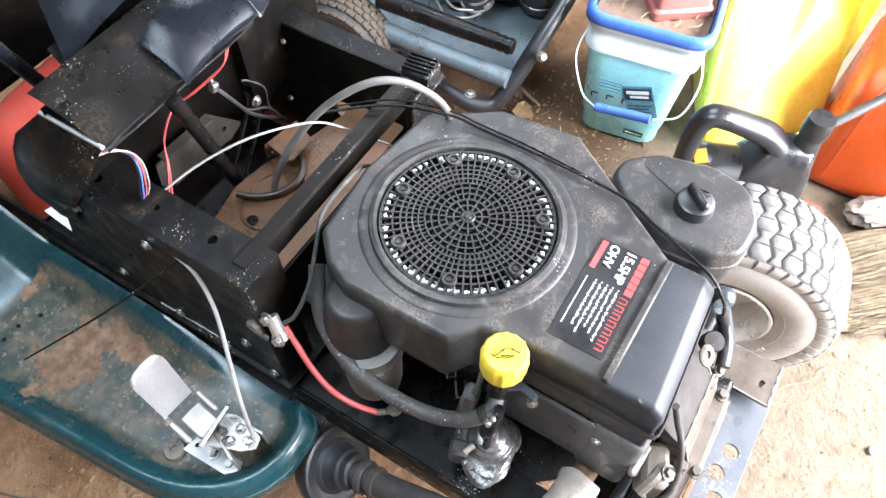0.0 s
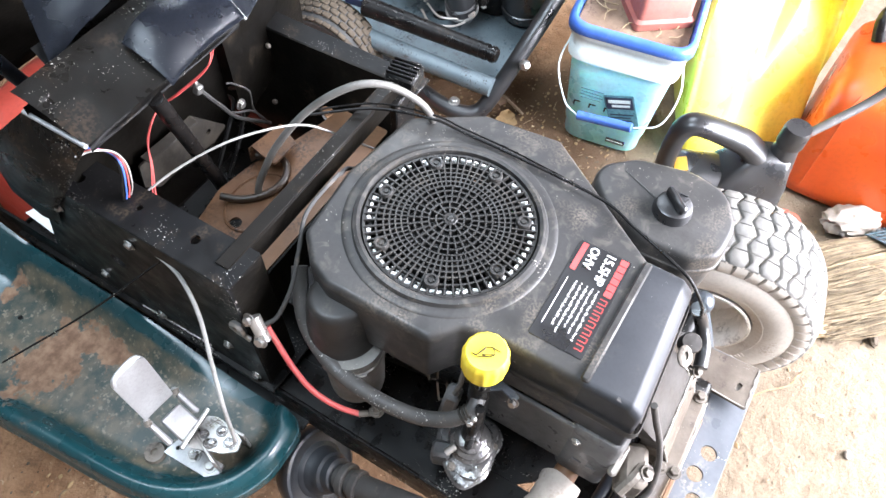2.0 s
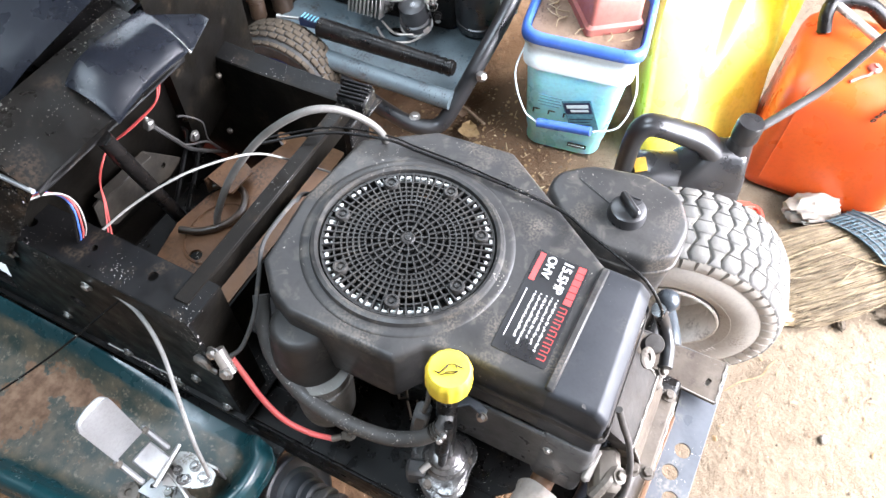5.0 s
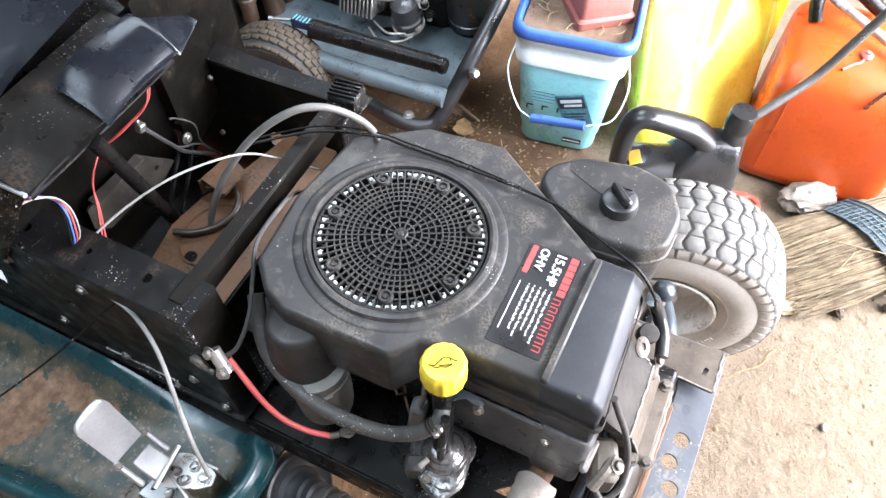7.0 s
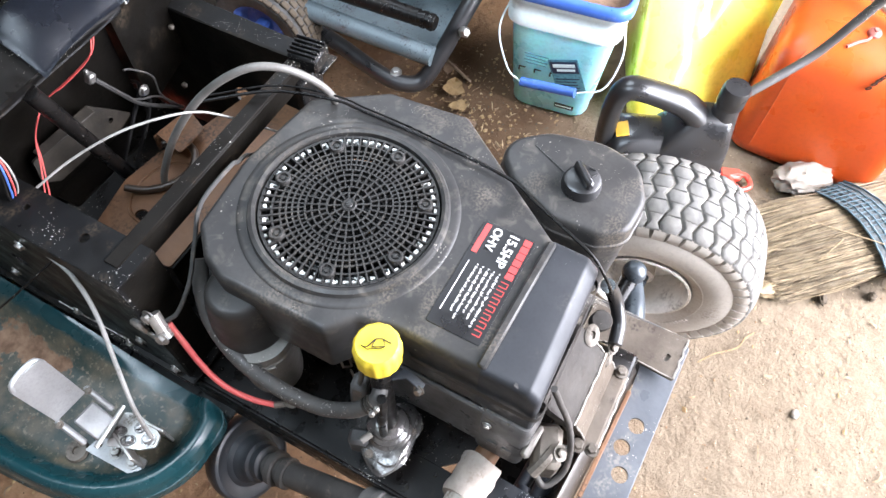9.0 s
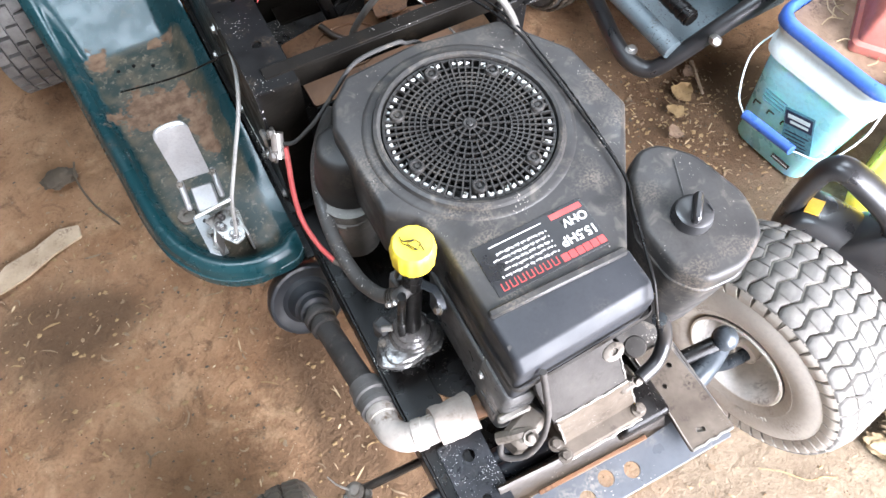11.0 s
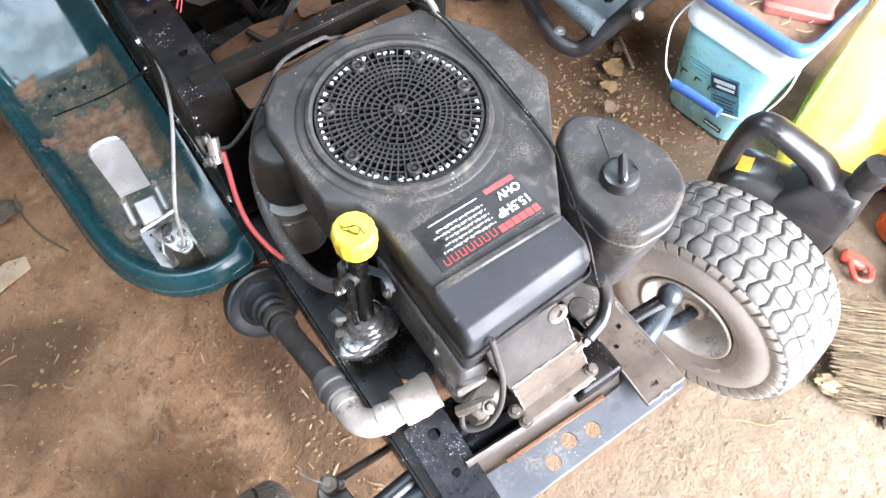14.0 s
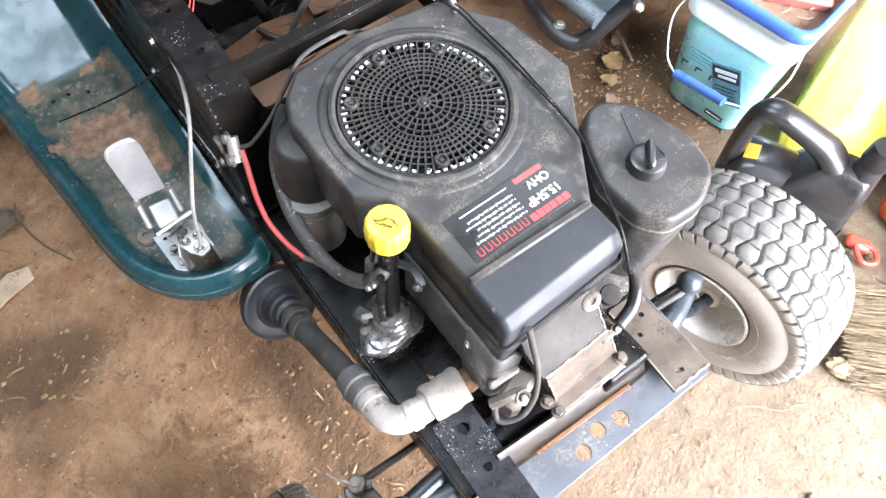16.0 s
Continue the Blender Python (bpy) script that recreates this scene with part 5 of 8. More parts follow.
loft(bm, tank, [(0.030, 0.46), (0.012, 0.472), (0.0055, 0.55), (0.0025, 0.606), (0.0, 0.6075), (0.0, 0.612), (0.0015, 0.6135), (0.0015, 0.627), (0.0022, 0.6312), (0.0038, 0.6345), (0.0062, 0.6362), (0.0090, 0.637)])
tk = mp("fuel_tank", bm, "cover", "matt black plastic fuel tank with a moulded seam")
bm = B()
lathe(bm, [(0.0225, 0.636), (0.0225, 0.642), (0.0205, 0.647), (0.0205, 0.650), (0.017, 0.652), (0.0, 0.652)], 28, Matrix.Translation((0.157, -0.203, 0)))
box(bm, (0.157, -0.203, 0.657), (0.009, 0.036, 0.012), 0.003, (0, 0, -42))
for k in range(3):
    a = 2.1 * k
    box(bm, (0.168 + 0.005 * math.cos(a), -0.208 + 0.005 * math.sin(a), 0.6527), (0.008, 0.0016, 0.0016), 0, (0, 0, math.degrees(a) + 90))
mp("fuel_cap", bm, "jug", "black screw cap with a raised grip", tk)
bm = B()
tube(bm, [(0.185, -0.135, 0.6368), (0.163, -0.185, 0.6372)], 0.0012, seg=5, curve=False)
mp("tank_seam", bm, "cover", "", tk)


# ---- the engine ----
engine = thing("small_engine", "black upright-shaft engine with a round cooling screen, bolted to the mower", "engine", (0, 0, 0.38))


def ep(name, bm, material, label="", parent=None, smooth=40):
    bmesh.ops.translate(bm, vec=-Vector(engine.location), verts=bm.verts)
    return part(name, bm, material, parent or engine, label, smooth)


OUT = V((-0.135, 0.070, 0.02), (-0.134, -0.054, 0.008), (-0.106, -0.074, 0.012), (-0.0965, -0.110, 0.02), (-0.0960, -0.246, 0.002), (0.0700, -0.240, 0.002), (0.0700, -0.206, 0.008), (0.176, -0.052, 0.010),
        (0.165, 0.046, 0.012), (0.110, 0.124, 0.012), (0.0, 0.138, 0.05), (-0.092, 0.129, 0.012), (-0.122, 0.100, 0.014))
body = rounded(OUT, 0.014, 4)


def ring_open(bm, loop, levels, r, rz):
    """The shell of the cover, its top open for the screen."""
    rings = loft(bm, loop, levels, cap_top=False, cap_bottom=False)
    top = rings[-1]
    n = 56
    c = [bm.verts.new((r * math.cos(2 * math.pi * k / n), r * math.sin(2 * math.pi * k / n), rz)) for k in range(n)]
    es = [bm.edges.get((top[i], top[(i + 1) % len(top)])) for i in range(len(top))]
    es += [bm.edges.new((c[k], c[(k + 1) % n])) for k in range(n)]
    bmesh.ops.triangle_fill(bm, use_beauty=True, edges=es, normal=(0, 0, 1))
    return c


bm = B()
ring_open(bm, body, [(0.004, 0.560), (0.0, 0.563), (0.0, 0.640), (0.0004, 0.6440), (0.0016, 0.6475), (0.0034, 0.6496), (0.0058, 0.6507), (0.0080, 0.651)], 0.112, 0.651)
cover = ep("engine_cover", bm, "cover", "dusty black plastic blower cover", smooth=50)
bm = B()
lathe(bm, [(0.1192, 0.6508), (0.1175, 0.6524), (0.113, 0.6530), (0.1080, 0.6528), (0.1060, 0.6572), (0.1020, 0.6585), (0.0985, 0.6570), (0.0975, 0.640), (0.0972, 0.61)], 72, full=False)
ep("screen_collar", bm, "cover", "", cover)
# front of the cover: a nose with a broad soft slope, rounded off at both ends
nose = [(-0.2040, 0.562), (-0.2684, 0.562), (-0.2678, 0.6320), (-0.2668, 0.6375), (-0.2650, 0.6405), (-0.2558, 0.6494), (-0.2546, 0.6504), (-0.2520, 0.6512), (-0.2040, 0.6516)]
bm = B()
rings = []
for x, e in ((-0.0965, 1.0), (-0.0958, 0.62), (-0.0942, 0.30), (-0.0915, 0.08), (-0.0880, 0.0), (0.0620, 0.0), (0.0655, 0.08), (0.0682, 0.30), (0.0698, 0.62), (0.0705, 1.0)):
    u = (x + 0.096) / 0.166
    rings.append([bm.verts.new((x, y + (0.006 if y < -0.21 else -0.004) * u + (0.005 * e if y < -0.24 else 0.0), z - (0.0075 * e if z > 0.60 else 0.0))) for y, z in nose])
for a, b in zip(rings, rings[1:]):
    for i in range(len(nose)):
        bm.faces.new((a[i], a[(i + 1) % len(nose)], b[(i + 1) % len(nose)], b[i]))
bm.faces.new(rings[0])
bm.faces.new(rings[-1])
ep("front_nose", bm, "coverfront", "black bevelled front edge, tinted with the sky's blue reflection", cover, 45)
# step at the front edge of the cover
bm = B()
box(bm, (-0.0145, -0.2055, 0.6525), (0.158, 0.0095, 0.007), 0.0022, (0, 0, -1.5))
ep("ridge", bm, "cover", "raised ridge across the cover", cover)
bm = B()
loft(bm, rounded(V((-0.1005, -0.120), (-0.1005, -0.2725), (0.073, -0.2665), (0.081, -0.205)), 0.012, 4), [(0.0, 0.598), (-0.0015, 0.601), (-0.0015, 0.606), (0.0, 0.609)], cap_top=False, cap_bottom=False)
ep("cover_lip", bm, "screen", "", cover)

# cooling screen
def zs(r):
    return 0.6535 + 0.004 * (1 - (r / 0.095) ** 2)


def hoop(bm, r, w, z, hh):
    lathe(bm, [(r - w, z - hh), (r + w, z - hh), (r + w, z), (r - w, z), (r - w, z - hh)], 112, full=False)
    return bm


bm = hoop(B(), 0.0945, 0.0016, zs(0.0945), 0.008)
lathe(bm, [(0.0085, zs(0) - 0.006), (0.0085, zs(0)), (0.0070, zs(0) + 0.001), (0.0040, zs(0) + 0.0002), (0.0032, zs(0) + 0.0012), (0.0, zs(0) + 0.0014)], 24)
screen = ep("cooling_screen", bm, "screen", "round black plastic debris screen of rings and spokes", smooth=30)
for r in (0.0155, 0.0235, 0.0315, 0.0395, 0.0465, 0.0535, 0.0600, 0.0665, 0.0730, 0.0815):
    ep("ring", hoop(B(), r, 0.0009, zs(r), 0.005), "screen", "", screen, 30)


def shared(name, bm, material, parent, turns, z0=0.0):
    """Alike pieces on one mesh, turned about the screen's axis."""
    bmesh.ops.translate(bm, vec=-Vector(engine.location), verts=bm.verts)
    me = bpy.data.meshes.new(name)
    finish(bm, 30).to_mesh(me)
    bm.free()
    me.materials.append(M[material])
    for a in turns:
        o = new(name, me)
        o.parent = parent
        o.rotation_euler = (0, 0, a)


for lo, hi, n in ((0.0085, 0.0235, 12), (0.0235, 0.0465, 28), (0.0465, 0.0945, 63)):
    mid = 0.5 * (lo + hi)
    shared("spoke", box(B(), (mid, 0, zs(mid) - 0.0022), (hi - lo, 0.0017, 0.0050), 0, (0, 0.6 if hi > 0.05 else 0.3, 0)), "screen", screen, [2 * math.pi * k / n + 0.02 for k in range(n)])
for k in range(7):
    a = radians(42 - k * 360 / 7)
    bm = B()
    lathe(bm, [(0.0086, 0.648), (0.0086, 0.6572), (0.0074, 0.6592), (0.0056, 0.6592), (0.0046, 0.6566), (0.0030, 0.6566), (0.0024, 0.6580), (0.0, 0.6582)], 20, Matrix.Translation((0.0805 * math.cos(a), 0.0805 * math.sin(a), 0)))
    ep("screen_boss", bm, "screen", "", screen)
# flywheel fan below the screen
bm = B()
lathe(bm, [(0.0, 0.628), (0.060, 0.626), (0.062, 0.618), (0.084, 0.612), (0.096, 0.60)], 48, full=False)
ep("flywheel", bm, "oily", "dark flywheel below the screen", screen)
# irregular pale pieces stand in for light reflected off the outer rim
fins = random.Random(21)
for kind in range(9):
    bm = B()
    box(bm, (0.0905 + fins.uniform(-0.0012, 0.0008), 0, 0.6500), (fins.uniform(0.0022, 0.0040), fins.uniform(0.0044, 0.0072), 0.006), 0.0006, (0, 0, fins.uniform(-24, 24)))
    if kind % 3:
        box(bm, (0.0880, fins.choice((-0.0024, 0.0024)), 0.6492), (fins.uniform(0.004, 0.0086), fins.uniform(0.0013, 0.0022), 0.006), 0.0005, (0, -12, fins.uniform(-22, 22)))
    if kind % 2:
        box(bm, (0.0838, fins.uniform(-0.001, 0.0015), 0.6478), (0.0013, fins.uniform(0.0025, 0.0042), 0.004), 0.0004, (0, 0, fins.uniform(-10, 25)))
    shared("fan_fin_glint", bm, "finglint", screen, [2 * math.pi * (k + 0.5) / 63 + 0.02 + fins.uniform(-0.016, 0.016) for k in range(63) if k * 5 % 9 == kind and fins.random() < (0.92 if 14 < k < 52 else 0.72)])

# decal
bm = B()
plate(bm, rounded(V((-0.0745, -0.1925), (0.0565, -0.1925), (0.0565, -0.1335), (-0.0745, -0.1335)), 0.003), 0.6508, 0.6518, 0.0003)
decal = ep("decal", bm, "decal", "black decal with red and white print", cover)


def print_bars(name, material, bars):
    """Bars of print; u along the reading direction, v up, from the decal's lower left corner."""
    bm = B()
    for u, v, w, h in bars:
        box(bm, (0.0565 - u - w / 2, -0.1335 - v - h / 2, 0.6519), (w, h, 0.0006), 0)
    ep(name, bm, material, "", decal)


for k in range(6):
    print_bars("brand_print", "red", [(0.002 + 0.0088 * k, 0.0475, 0.0074, 0.0085)])
print_bars("sub_print", "red", [(0.003, 0.0035, 0.0375, 0.006)])
print_bars("model_print", "red", [(0.058 + 0.0098 * k + dx, 0.0465 + dy, w, h) for k in range(7) for dx, dy, w, h in ((0, 0, 0.0009, 0.0085), (0.0056, 0, 0.0009, 0.0085), (0, 0.0077, 0.0065, 0.0008))])
rows = []
for k in range(5):
    u, word = 0.055, 4
    while u < 0.116 - 0.005 * (k % 3):
        w = random.uniform(0.0008, 0.0015)
        rows.append((u, 0.0407 - 0.0062 * k + random.choice((0.0, 0.0, -0.0005)), w, random.choice((0.0016, 0.0016, 0.0025))))
        word -= 1
        u += w + 0.0005
        if not word:
            word = random.randint(3, 8)
            u += 0.0014
    rows.append((0.0515, 0.0412 - 0.0062 * k, 0.0014, 0.0014))
print_bars("small_print", "white", rows + [(0.052, 0.0065, 0.062, 0.0010)])


def lettering(name, text, size, at, material, parent, m=None):
    cu = bpy.data.curves.new(name, "FONT")
    cu.body, cu.size, cu.extrude, cu.offset = text, size, 0.0003, size * 0.018
    ob = new(name, cu)
    dg = bpy.context.evaluated_depsgraph_get()
    me = bpy.data.meshes.new_from_object(ob.evaluated_get(dg))
    bpy.data.objects.remove(ob)
    me.transform(m or (Matrix.Translation(at) @ pose(0, 0, 0, 0, 0, 180)))
    me.materials.clear()
    me.materials.append(M[material])
    o = new(name, me)
    o.parent = parent
    return o


lettering("power_lettering", "15.5HP", 0.0145, Vector((0.0545, -0.1655, 0.6522)) - Vector(engine.location), "white", decal)
lettering("valve_lettering", "OHV", 0.0135, Vector((0.0535, -0.1475, 0.6522)) - Vector(engine.location), "white", decal)

# engine block, side panels, starter
bm = B()
loft(bm, rounded(V((-0.088, -0.255), (0.06, -0.25), (0.12, -0.1), (0.14, 0.0), (0.10, 0.10), (-0.08, 0.12), (-0.10, 0.06), (-0.085, -0.06)), 0.02, 3), [(0.02, 0.385), (0.012, 0.44), (0.0, 0.50), (0.0, 0.562)])
ep("engine_block", bm, "oily", "oily black crankcase")
bm = B()
box(bm, (-0.098, -0.160, 0.505), (0.006, 0.127, 0.105), 0.003)
ep("side_panel", bm, "oilpanel", "grey-black side panel smeared with oil", cover)
bm = B()
loft(bm, rounded(V((-0.103, -0.212), (-0.103, -0.272), (-0.06, -0.275), (-0.06, -0.212)), 0.012, 4), [(0.006, 0.434), (0.0, 0.440), (0.0, 0.555), (0.004, 0.560)])
for k in range(2):
    box(bm, (-0.1035, -0.235 - 0.018 * k, 0.475), (0.002, 0.012, 0.016), 0.001)
ep("corner_shroud", bm, "oilpanel", "black corner shroud with a bolt", cover)
bm = B()
bolt(bm, (-0.104, -0.225, 0.535), 0.0038, 0.004, (0, -90, 0))
ep("shroud_bolt", bm, "steel", "", cover)
# rounded starter bulge of the cover
bm = B()
lathe(bm, [(0.043, 0.548), (0.0415, 0.562), (0.0365, 0.600), (0.0338, 0.6135), (0.0325, 0.6190), (0.0296, 0.6222), (0.025, 0.6232), (0.0, 0.6236)], 40, Matrix.Translation((-0.1275, 0.063, 0)))
ep("starter_bulge", bm, "screen", "domed flat-topped black starter bulge", cover, 38)
bm = B()
lathe(bm, [(0.024, 0.425), (0.028, 0.428), (0.033, 0.436), (0.0345, 0.446), (0.0355, 0.470), (0.0365, 0.520), (0.0385, 0.5215), (0.0385, 0.531), (0.0368, 0.5325), (0.0368, 0.548)], 36, Matrix.Translation((-0.137, 0.046, 0)))
for a in (2.9, 3.5, 4.0):
    box(bm, (-0.137 + 0.0385 * math.cos(a), 0.046 + 0.0385 * math.sin(a), 0.527), (0.004, 0.014, 0.007), 0.001, (0, 0, math.degrees(a)))
ep("starter_motor", bm, "canmetal", "grey dusty starter motor can")
bm = B()
for y, z in ((-0.04, 0.545), (-0.055, 0.50)):
    tube(bm, [(-0.112, y, z), (-0.112, y - 0.004, z - 0.05), (-0.106, y - 0.012, z - 0.05), (-0.106, y - 0.010, z)], 0.0015, seg=5, curve=False)
bolt(bm, (-0.112, -0.045, 0.55), 0.006, 0.006)
ep("linkage", bm, "cast", "small wire linkage")

# oil filler with its yellow cap
bm = B()
tube(bm, [(-0.140, -0.118, 0.40), (-0.136, -0.117, 0.50), (-0.130, -0.114, 0.655)], (0.0125, 0.0110), n=6, seg=18)
lathe(bm, [(0.022, 0.44), (0.024, 0.446), (0.024, 0.452), (0.020, 0.456)], 20, Matrix.Translation((-0.139, -0.117, 0)))
fill = ep("oil_filler", bm, "oily", "black oil filler tube")
bm = B()
rings = []
n = 112
for r, z, rib in ((0.0218, 0.652, 0.0), (0.0225, 0.655, 0.0005), (0.0229, 0.674, 0.0005), (0.0218, 0.6805, 0.0003), (0.0193, 0.6838, 0.0), (0.0180, 0.6834, 0.0)):
    rings.append([bm.verts.new((-0.129 + (r + rib * math.cos(14 * 2 * math.pi * k / n)) * math.cos(2 * math.pi * k / n), -0.114 + (r + rib * math.cos(14 * 2 * math.pi * k / n)) * math.sin(2 * math.pi * k / n), z)) for k in range(n)])
for a, b in zip(rings, rings[1:]):
    for k in range(n):
        bm.faces.new((a[k], a[(k + 1) % n], b[(k + 1) % n], b[k]))
bm.faces.new(rings[0][::-1])
bm.faces.new(rings[-1])
cap = ep("oil_cap", bm, "yellowcap", "bright yellow ribbed oil cap", fill)
bm = B()
def on_cap(pts):
    """Marks on the cap; x to the drawing's right, y up."""
    return [(-0.129 + 1.2 * (0.47 * x + 0.88 * y), -0.114 + 1.2 * (-0.88 * x + 0.47 * y), 0.6845) for x, y in pts]


tube(bm, on_cap([(-0.0035, -0.0030), (0.0065, -0.0028), (0.0050, 0.0035), (-0.0005, 0.0035)]), 0.0006, curve=False, closed=True, seg=5)
tube(bm, on_cap([(-0.0005, 0.0035), (-0.0070, -0.0030), (-0.0095, -0.0030), (-0.0118, -0.0015)]), 0.0006, curve=False, seg=5)
tube(bm, on_cap([(-0.0095, -0.0030), (-0.0070, -0.0050), (-0.0020, -0.0042), (0.0025, -0.0048), (0.0065, -0.0028)]), 0.0005, curve=False, seg=5)
tube(bm, on_cap([(0.0052, 0.0030), (0.0085, 0.0010), (0.0110, 0.0000)]), 0.0006, curve=False, seg=5)
ep("cap_symbol", bm, "decal", "", fill)
lumps = random.Random(8)


def wet_plate(x, y, z0, z1, size, turn, name, parent=None, label=""):
    """A flat casting of rounded three-cornered outline with an uneven, flowing rim."""
    bm = B()
    rings = []
    zm = 0.5 * (z0 + z1)
    m = pose(x, y, zm, 5, -6, turn)
    for k, (f, z) in enumerate(((0.80, z0), (0.96, z0 + 0.2 * (z1 - z0)), (1.0, z0 + 0.5 * (z1 - z0)), (0.97, z0 + 0.8 * (z1 - z0)), (0.86, z1), (0.62, z1 + 0.0008), (0.35, z1))):
        ring = []
        for i in range(40):
            a = 2 * math.pi * i / 40
            r = size * f * (1 + 0.13 * math.cos(3 * a) + 0.07 * noise.noise((2.2 * math.cos(a) + x * 90, 2.2 * math.sin(a), z0 * 60 + 0.4 * k)))
            ring.append(bm.verts.new(m @ Vector((r * math.cos(a), 0.86 * r * math.sin(a), z - zm + 0.0016 * noise.noise((3 * math.cos(a), 3 * math.sin(a), z0 * 200 + k))))))
        rings.append(ring)
    for a, b in zip(rings, rings[1:]):
        for i in range(40):
            bm.faces.new((a[i], a[(i + 1) % 40], b[(i + 1) % 40], b[i]))
    bm.faces.new(rings[0][::-1])
    bm.faces.new(rings[-1])
    return ep(name, bm, "wetcast", label, parent, 35)


pump = wet_plate(-0.143, -0.118, 0.384, 0.434, 0.034, 200, "oil_pump_cover", None, "layered oil-wet casting at the foot of the filler")
wet_plate(-0.143, -0.119, 0.435, 0.444, 0.045, 205, "casting_layer", pump)
wet_plate(-0.142, -0.120, 0.445, 0.452, 0.038, 212, "casting_layer", pump)
ep("casting_collar", lathe(B(), [(0.027, 0.451), (0.028, 0.456), (0.025, 0.459), (0.0245, 0.463), (0.020, 0.466), (0.0195, 0.472), (0.013, 0.476)], 28, Matrix.Translation((-0.139, -0.119, 0))), "wetcast", "", pump)
for k in range(3):
    a = 0.9 + 2.1 * k
    ep("casting_bolt", bolt(B(), (-0.142 + 0.034 * math.cos(a), -0.118 + 0.029 * math.sin(a), 0.451), 0.0036, 0.004), "cast", "", pump)
for k in range(16):
    a, d = lumps.uniform(0, 6.28), lumps.uniform(0.022, 0.040)
    bm = B()
    bmesh.ops.create_icosphere(bm, subdivisions=1, radius=1.0, matrix=pose(-0.142 + d * math.cos(a), -0.119 + d * math.sin(a), 0.453 - 0.8 * max(0.0, d - 0.030), 0, 0, lumps.uniform(0, 180)) @ Matrix.Diagonal((lumps.uniform(0.0016, 0.0055), 0.0014, 0.0011, 1)))
    ep("oil_drip", bm, "wetcast", "", pump)
ep("drain_fitting", tube(B(), [(-0.170, -0.102, 0.468), (-0.158, -0.108, 0.470)], 0.0042, curve=False, seg=10), "scraped", "bright fitting", pump)
bm = box(B(), (-0.165, -0.094, 0.440), (0.020, 0.024, 0.040), 0.004, (0, 0, 20))
ep("sender_block", bm, "oilpanel", "black block beside the casting", pump)
# flat bracket arm bolted to the cover
bm = B()
run = [Vector(p) for p in ((-0.132, -0.116, 0.594), (-0.122, -0.122, 0.594), (-0.113, -0.132, 0.590), (-0.112, -0.142, 0.583), (-0.114, -0.152, 0.576))]
cross_ = [Vector(p) for p in ((0.5, 0.9, 0), (0.6, 0.8, 0), (0.9, 0.45, 0), (1.0, 0.0, 0), (1.0, -0.1, 0))]
rows = [[bm.verts.new(p + 0.0052 * c.normalized() * q + Vector((0, 0, h))) for q, h in ((-1, 0), (-0.8, 0.0016), (0.8, 0.0016), (1, 0), (0.9, -0.0022), (-0.9, -0.0022))] for p, c in zip(run, cross_)]
for g, e in zip(rows, rows[1:]):
    for i in range(6):
        bm.faces.new((g[i], g[(i + 1) % 6], e[(i + 1) % 6], e[i]))
bm.faces.new(rows[0])
bm.faces.new(rows[-1])
ep("filler_bracket", bm, "oilblue", "flat blue-grey filler bracket")
ep("bracket_bolt", bolt(B(), (-0.117, -0.1495, 0.576), 0.0042, 0.006, (0, -70, 0)), "steel", "bright bolt head")
bm = B()
tube(bm, [(-0.150, -0.126, 0.60), (-0.151, -0.126, 0.57), (-0.152, -0.122, 0.50), (-0.150, -0.120, 0.44)], 0.0050, seg=12)
ep("breather_pipe", bm, "oily", "greasy breather pipe")
ep("vent_pipe", tube(B(), [(-0.136, -0.098, 0.640), (-0.139, -0.096, 0.600), (-0.140, -0.092, 0.575)], 0.0030, seg=8), "greyhose", "thin grey pipe below the cap")
bm = box(B(), (-0.136, -0.086, 0.535), (0.020, 0.018, 0.065), 0.004, (6, 0, 10))
ep("switch_box", bm, "oilpanel", "dull black block behind the filler")
bm = B()
tube(bm, [(-0.112, 0.128, 0.605), (-0.138, 0.110, 0.582), (-0.157, 0.088, 0.560), (-0.172, 0.045, 0.541), (-0.178, -0.011, 0.540), (-0.176, -0.062, 0.550), (-0.168, -0.094, 0.564), (-0.160, -0.110, 0.577), (-0.150, -0.119, 0.588), (-0.138, -0.118, 0.593)], (0.0095, 0.0080), seg=14)
hose = ep("breather_hose", bm, "hose", "thick dusty black hose looped round the engine")
bm = B()
grip = Matrix.Translation((-0.1585, -0.1120, 0.5795)) @ Vector((0, 0, 1)).rotation_difference(Vector((0.010, -0.009, 0.011))).to_matrix().to_4x4()
for q in (0.0, 0.0042, 0.0084):
    lathe(bm, [(0.0080, 0), (0.0094, 0.0003), (0.0094, 0.0023), (0.0080, 0.0026)], 22, grip @ pose(0, 0, q))
ep("hose_clamp", bm, "bracketdust", "", hose)
bm = B()
bolt(bm, (-0.161, -0.121, 0.584), 0.0032, 0.007, (20, -60, 0))
box(bm, (-0.158, -0.124, 0.588), (0.008, 0.006, 0.006), 0.0015, (0, 20, 30))
ep("clamp_screw", bm, "steel", "bright clamp screw", hose)
bm = B()
tube(bm, [(0.04, 0.228, 0.655), (0.088, 0.161, 0.662), (0.109, 0.090, 0.666), (0.117, 0.054, 0.658), (0.118, -0.019, 0.657), (0.113, -0.128, 0.658), (0.095, -0.175, 0.660), (0.077, -0.222, 0.660), (0.066, -0.253, 0.655),
          (0.062, -0.276, 0.628), (0.070, -0.282, 0.600)], 0.0019, seg=10)
tube(bm, [(0.05, 0.228, 0.655), (0.098, 0.161, 0.662), (0.117, 0.090, 0.664), (0.123, 0.054, 0.657), (0.123, -0.019, 0.657), (0.116, -0.118, 0.657)], 0.0012, seg=8)
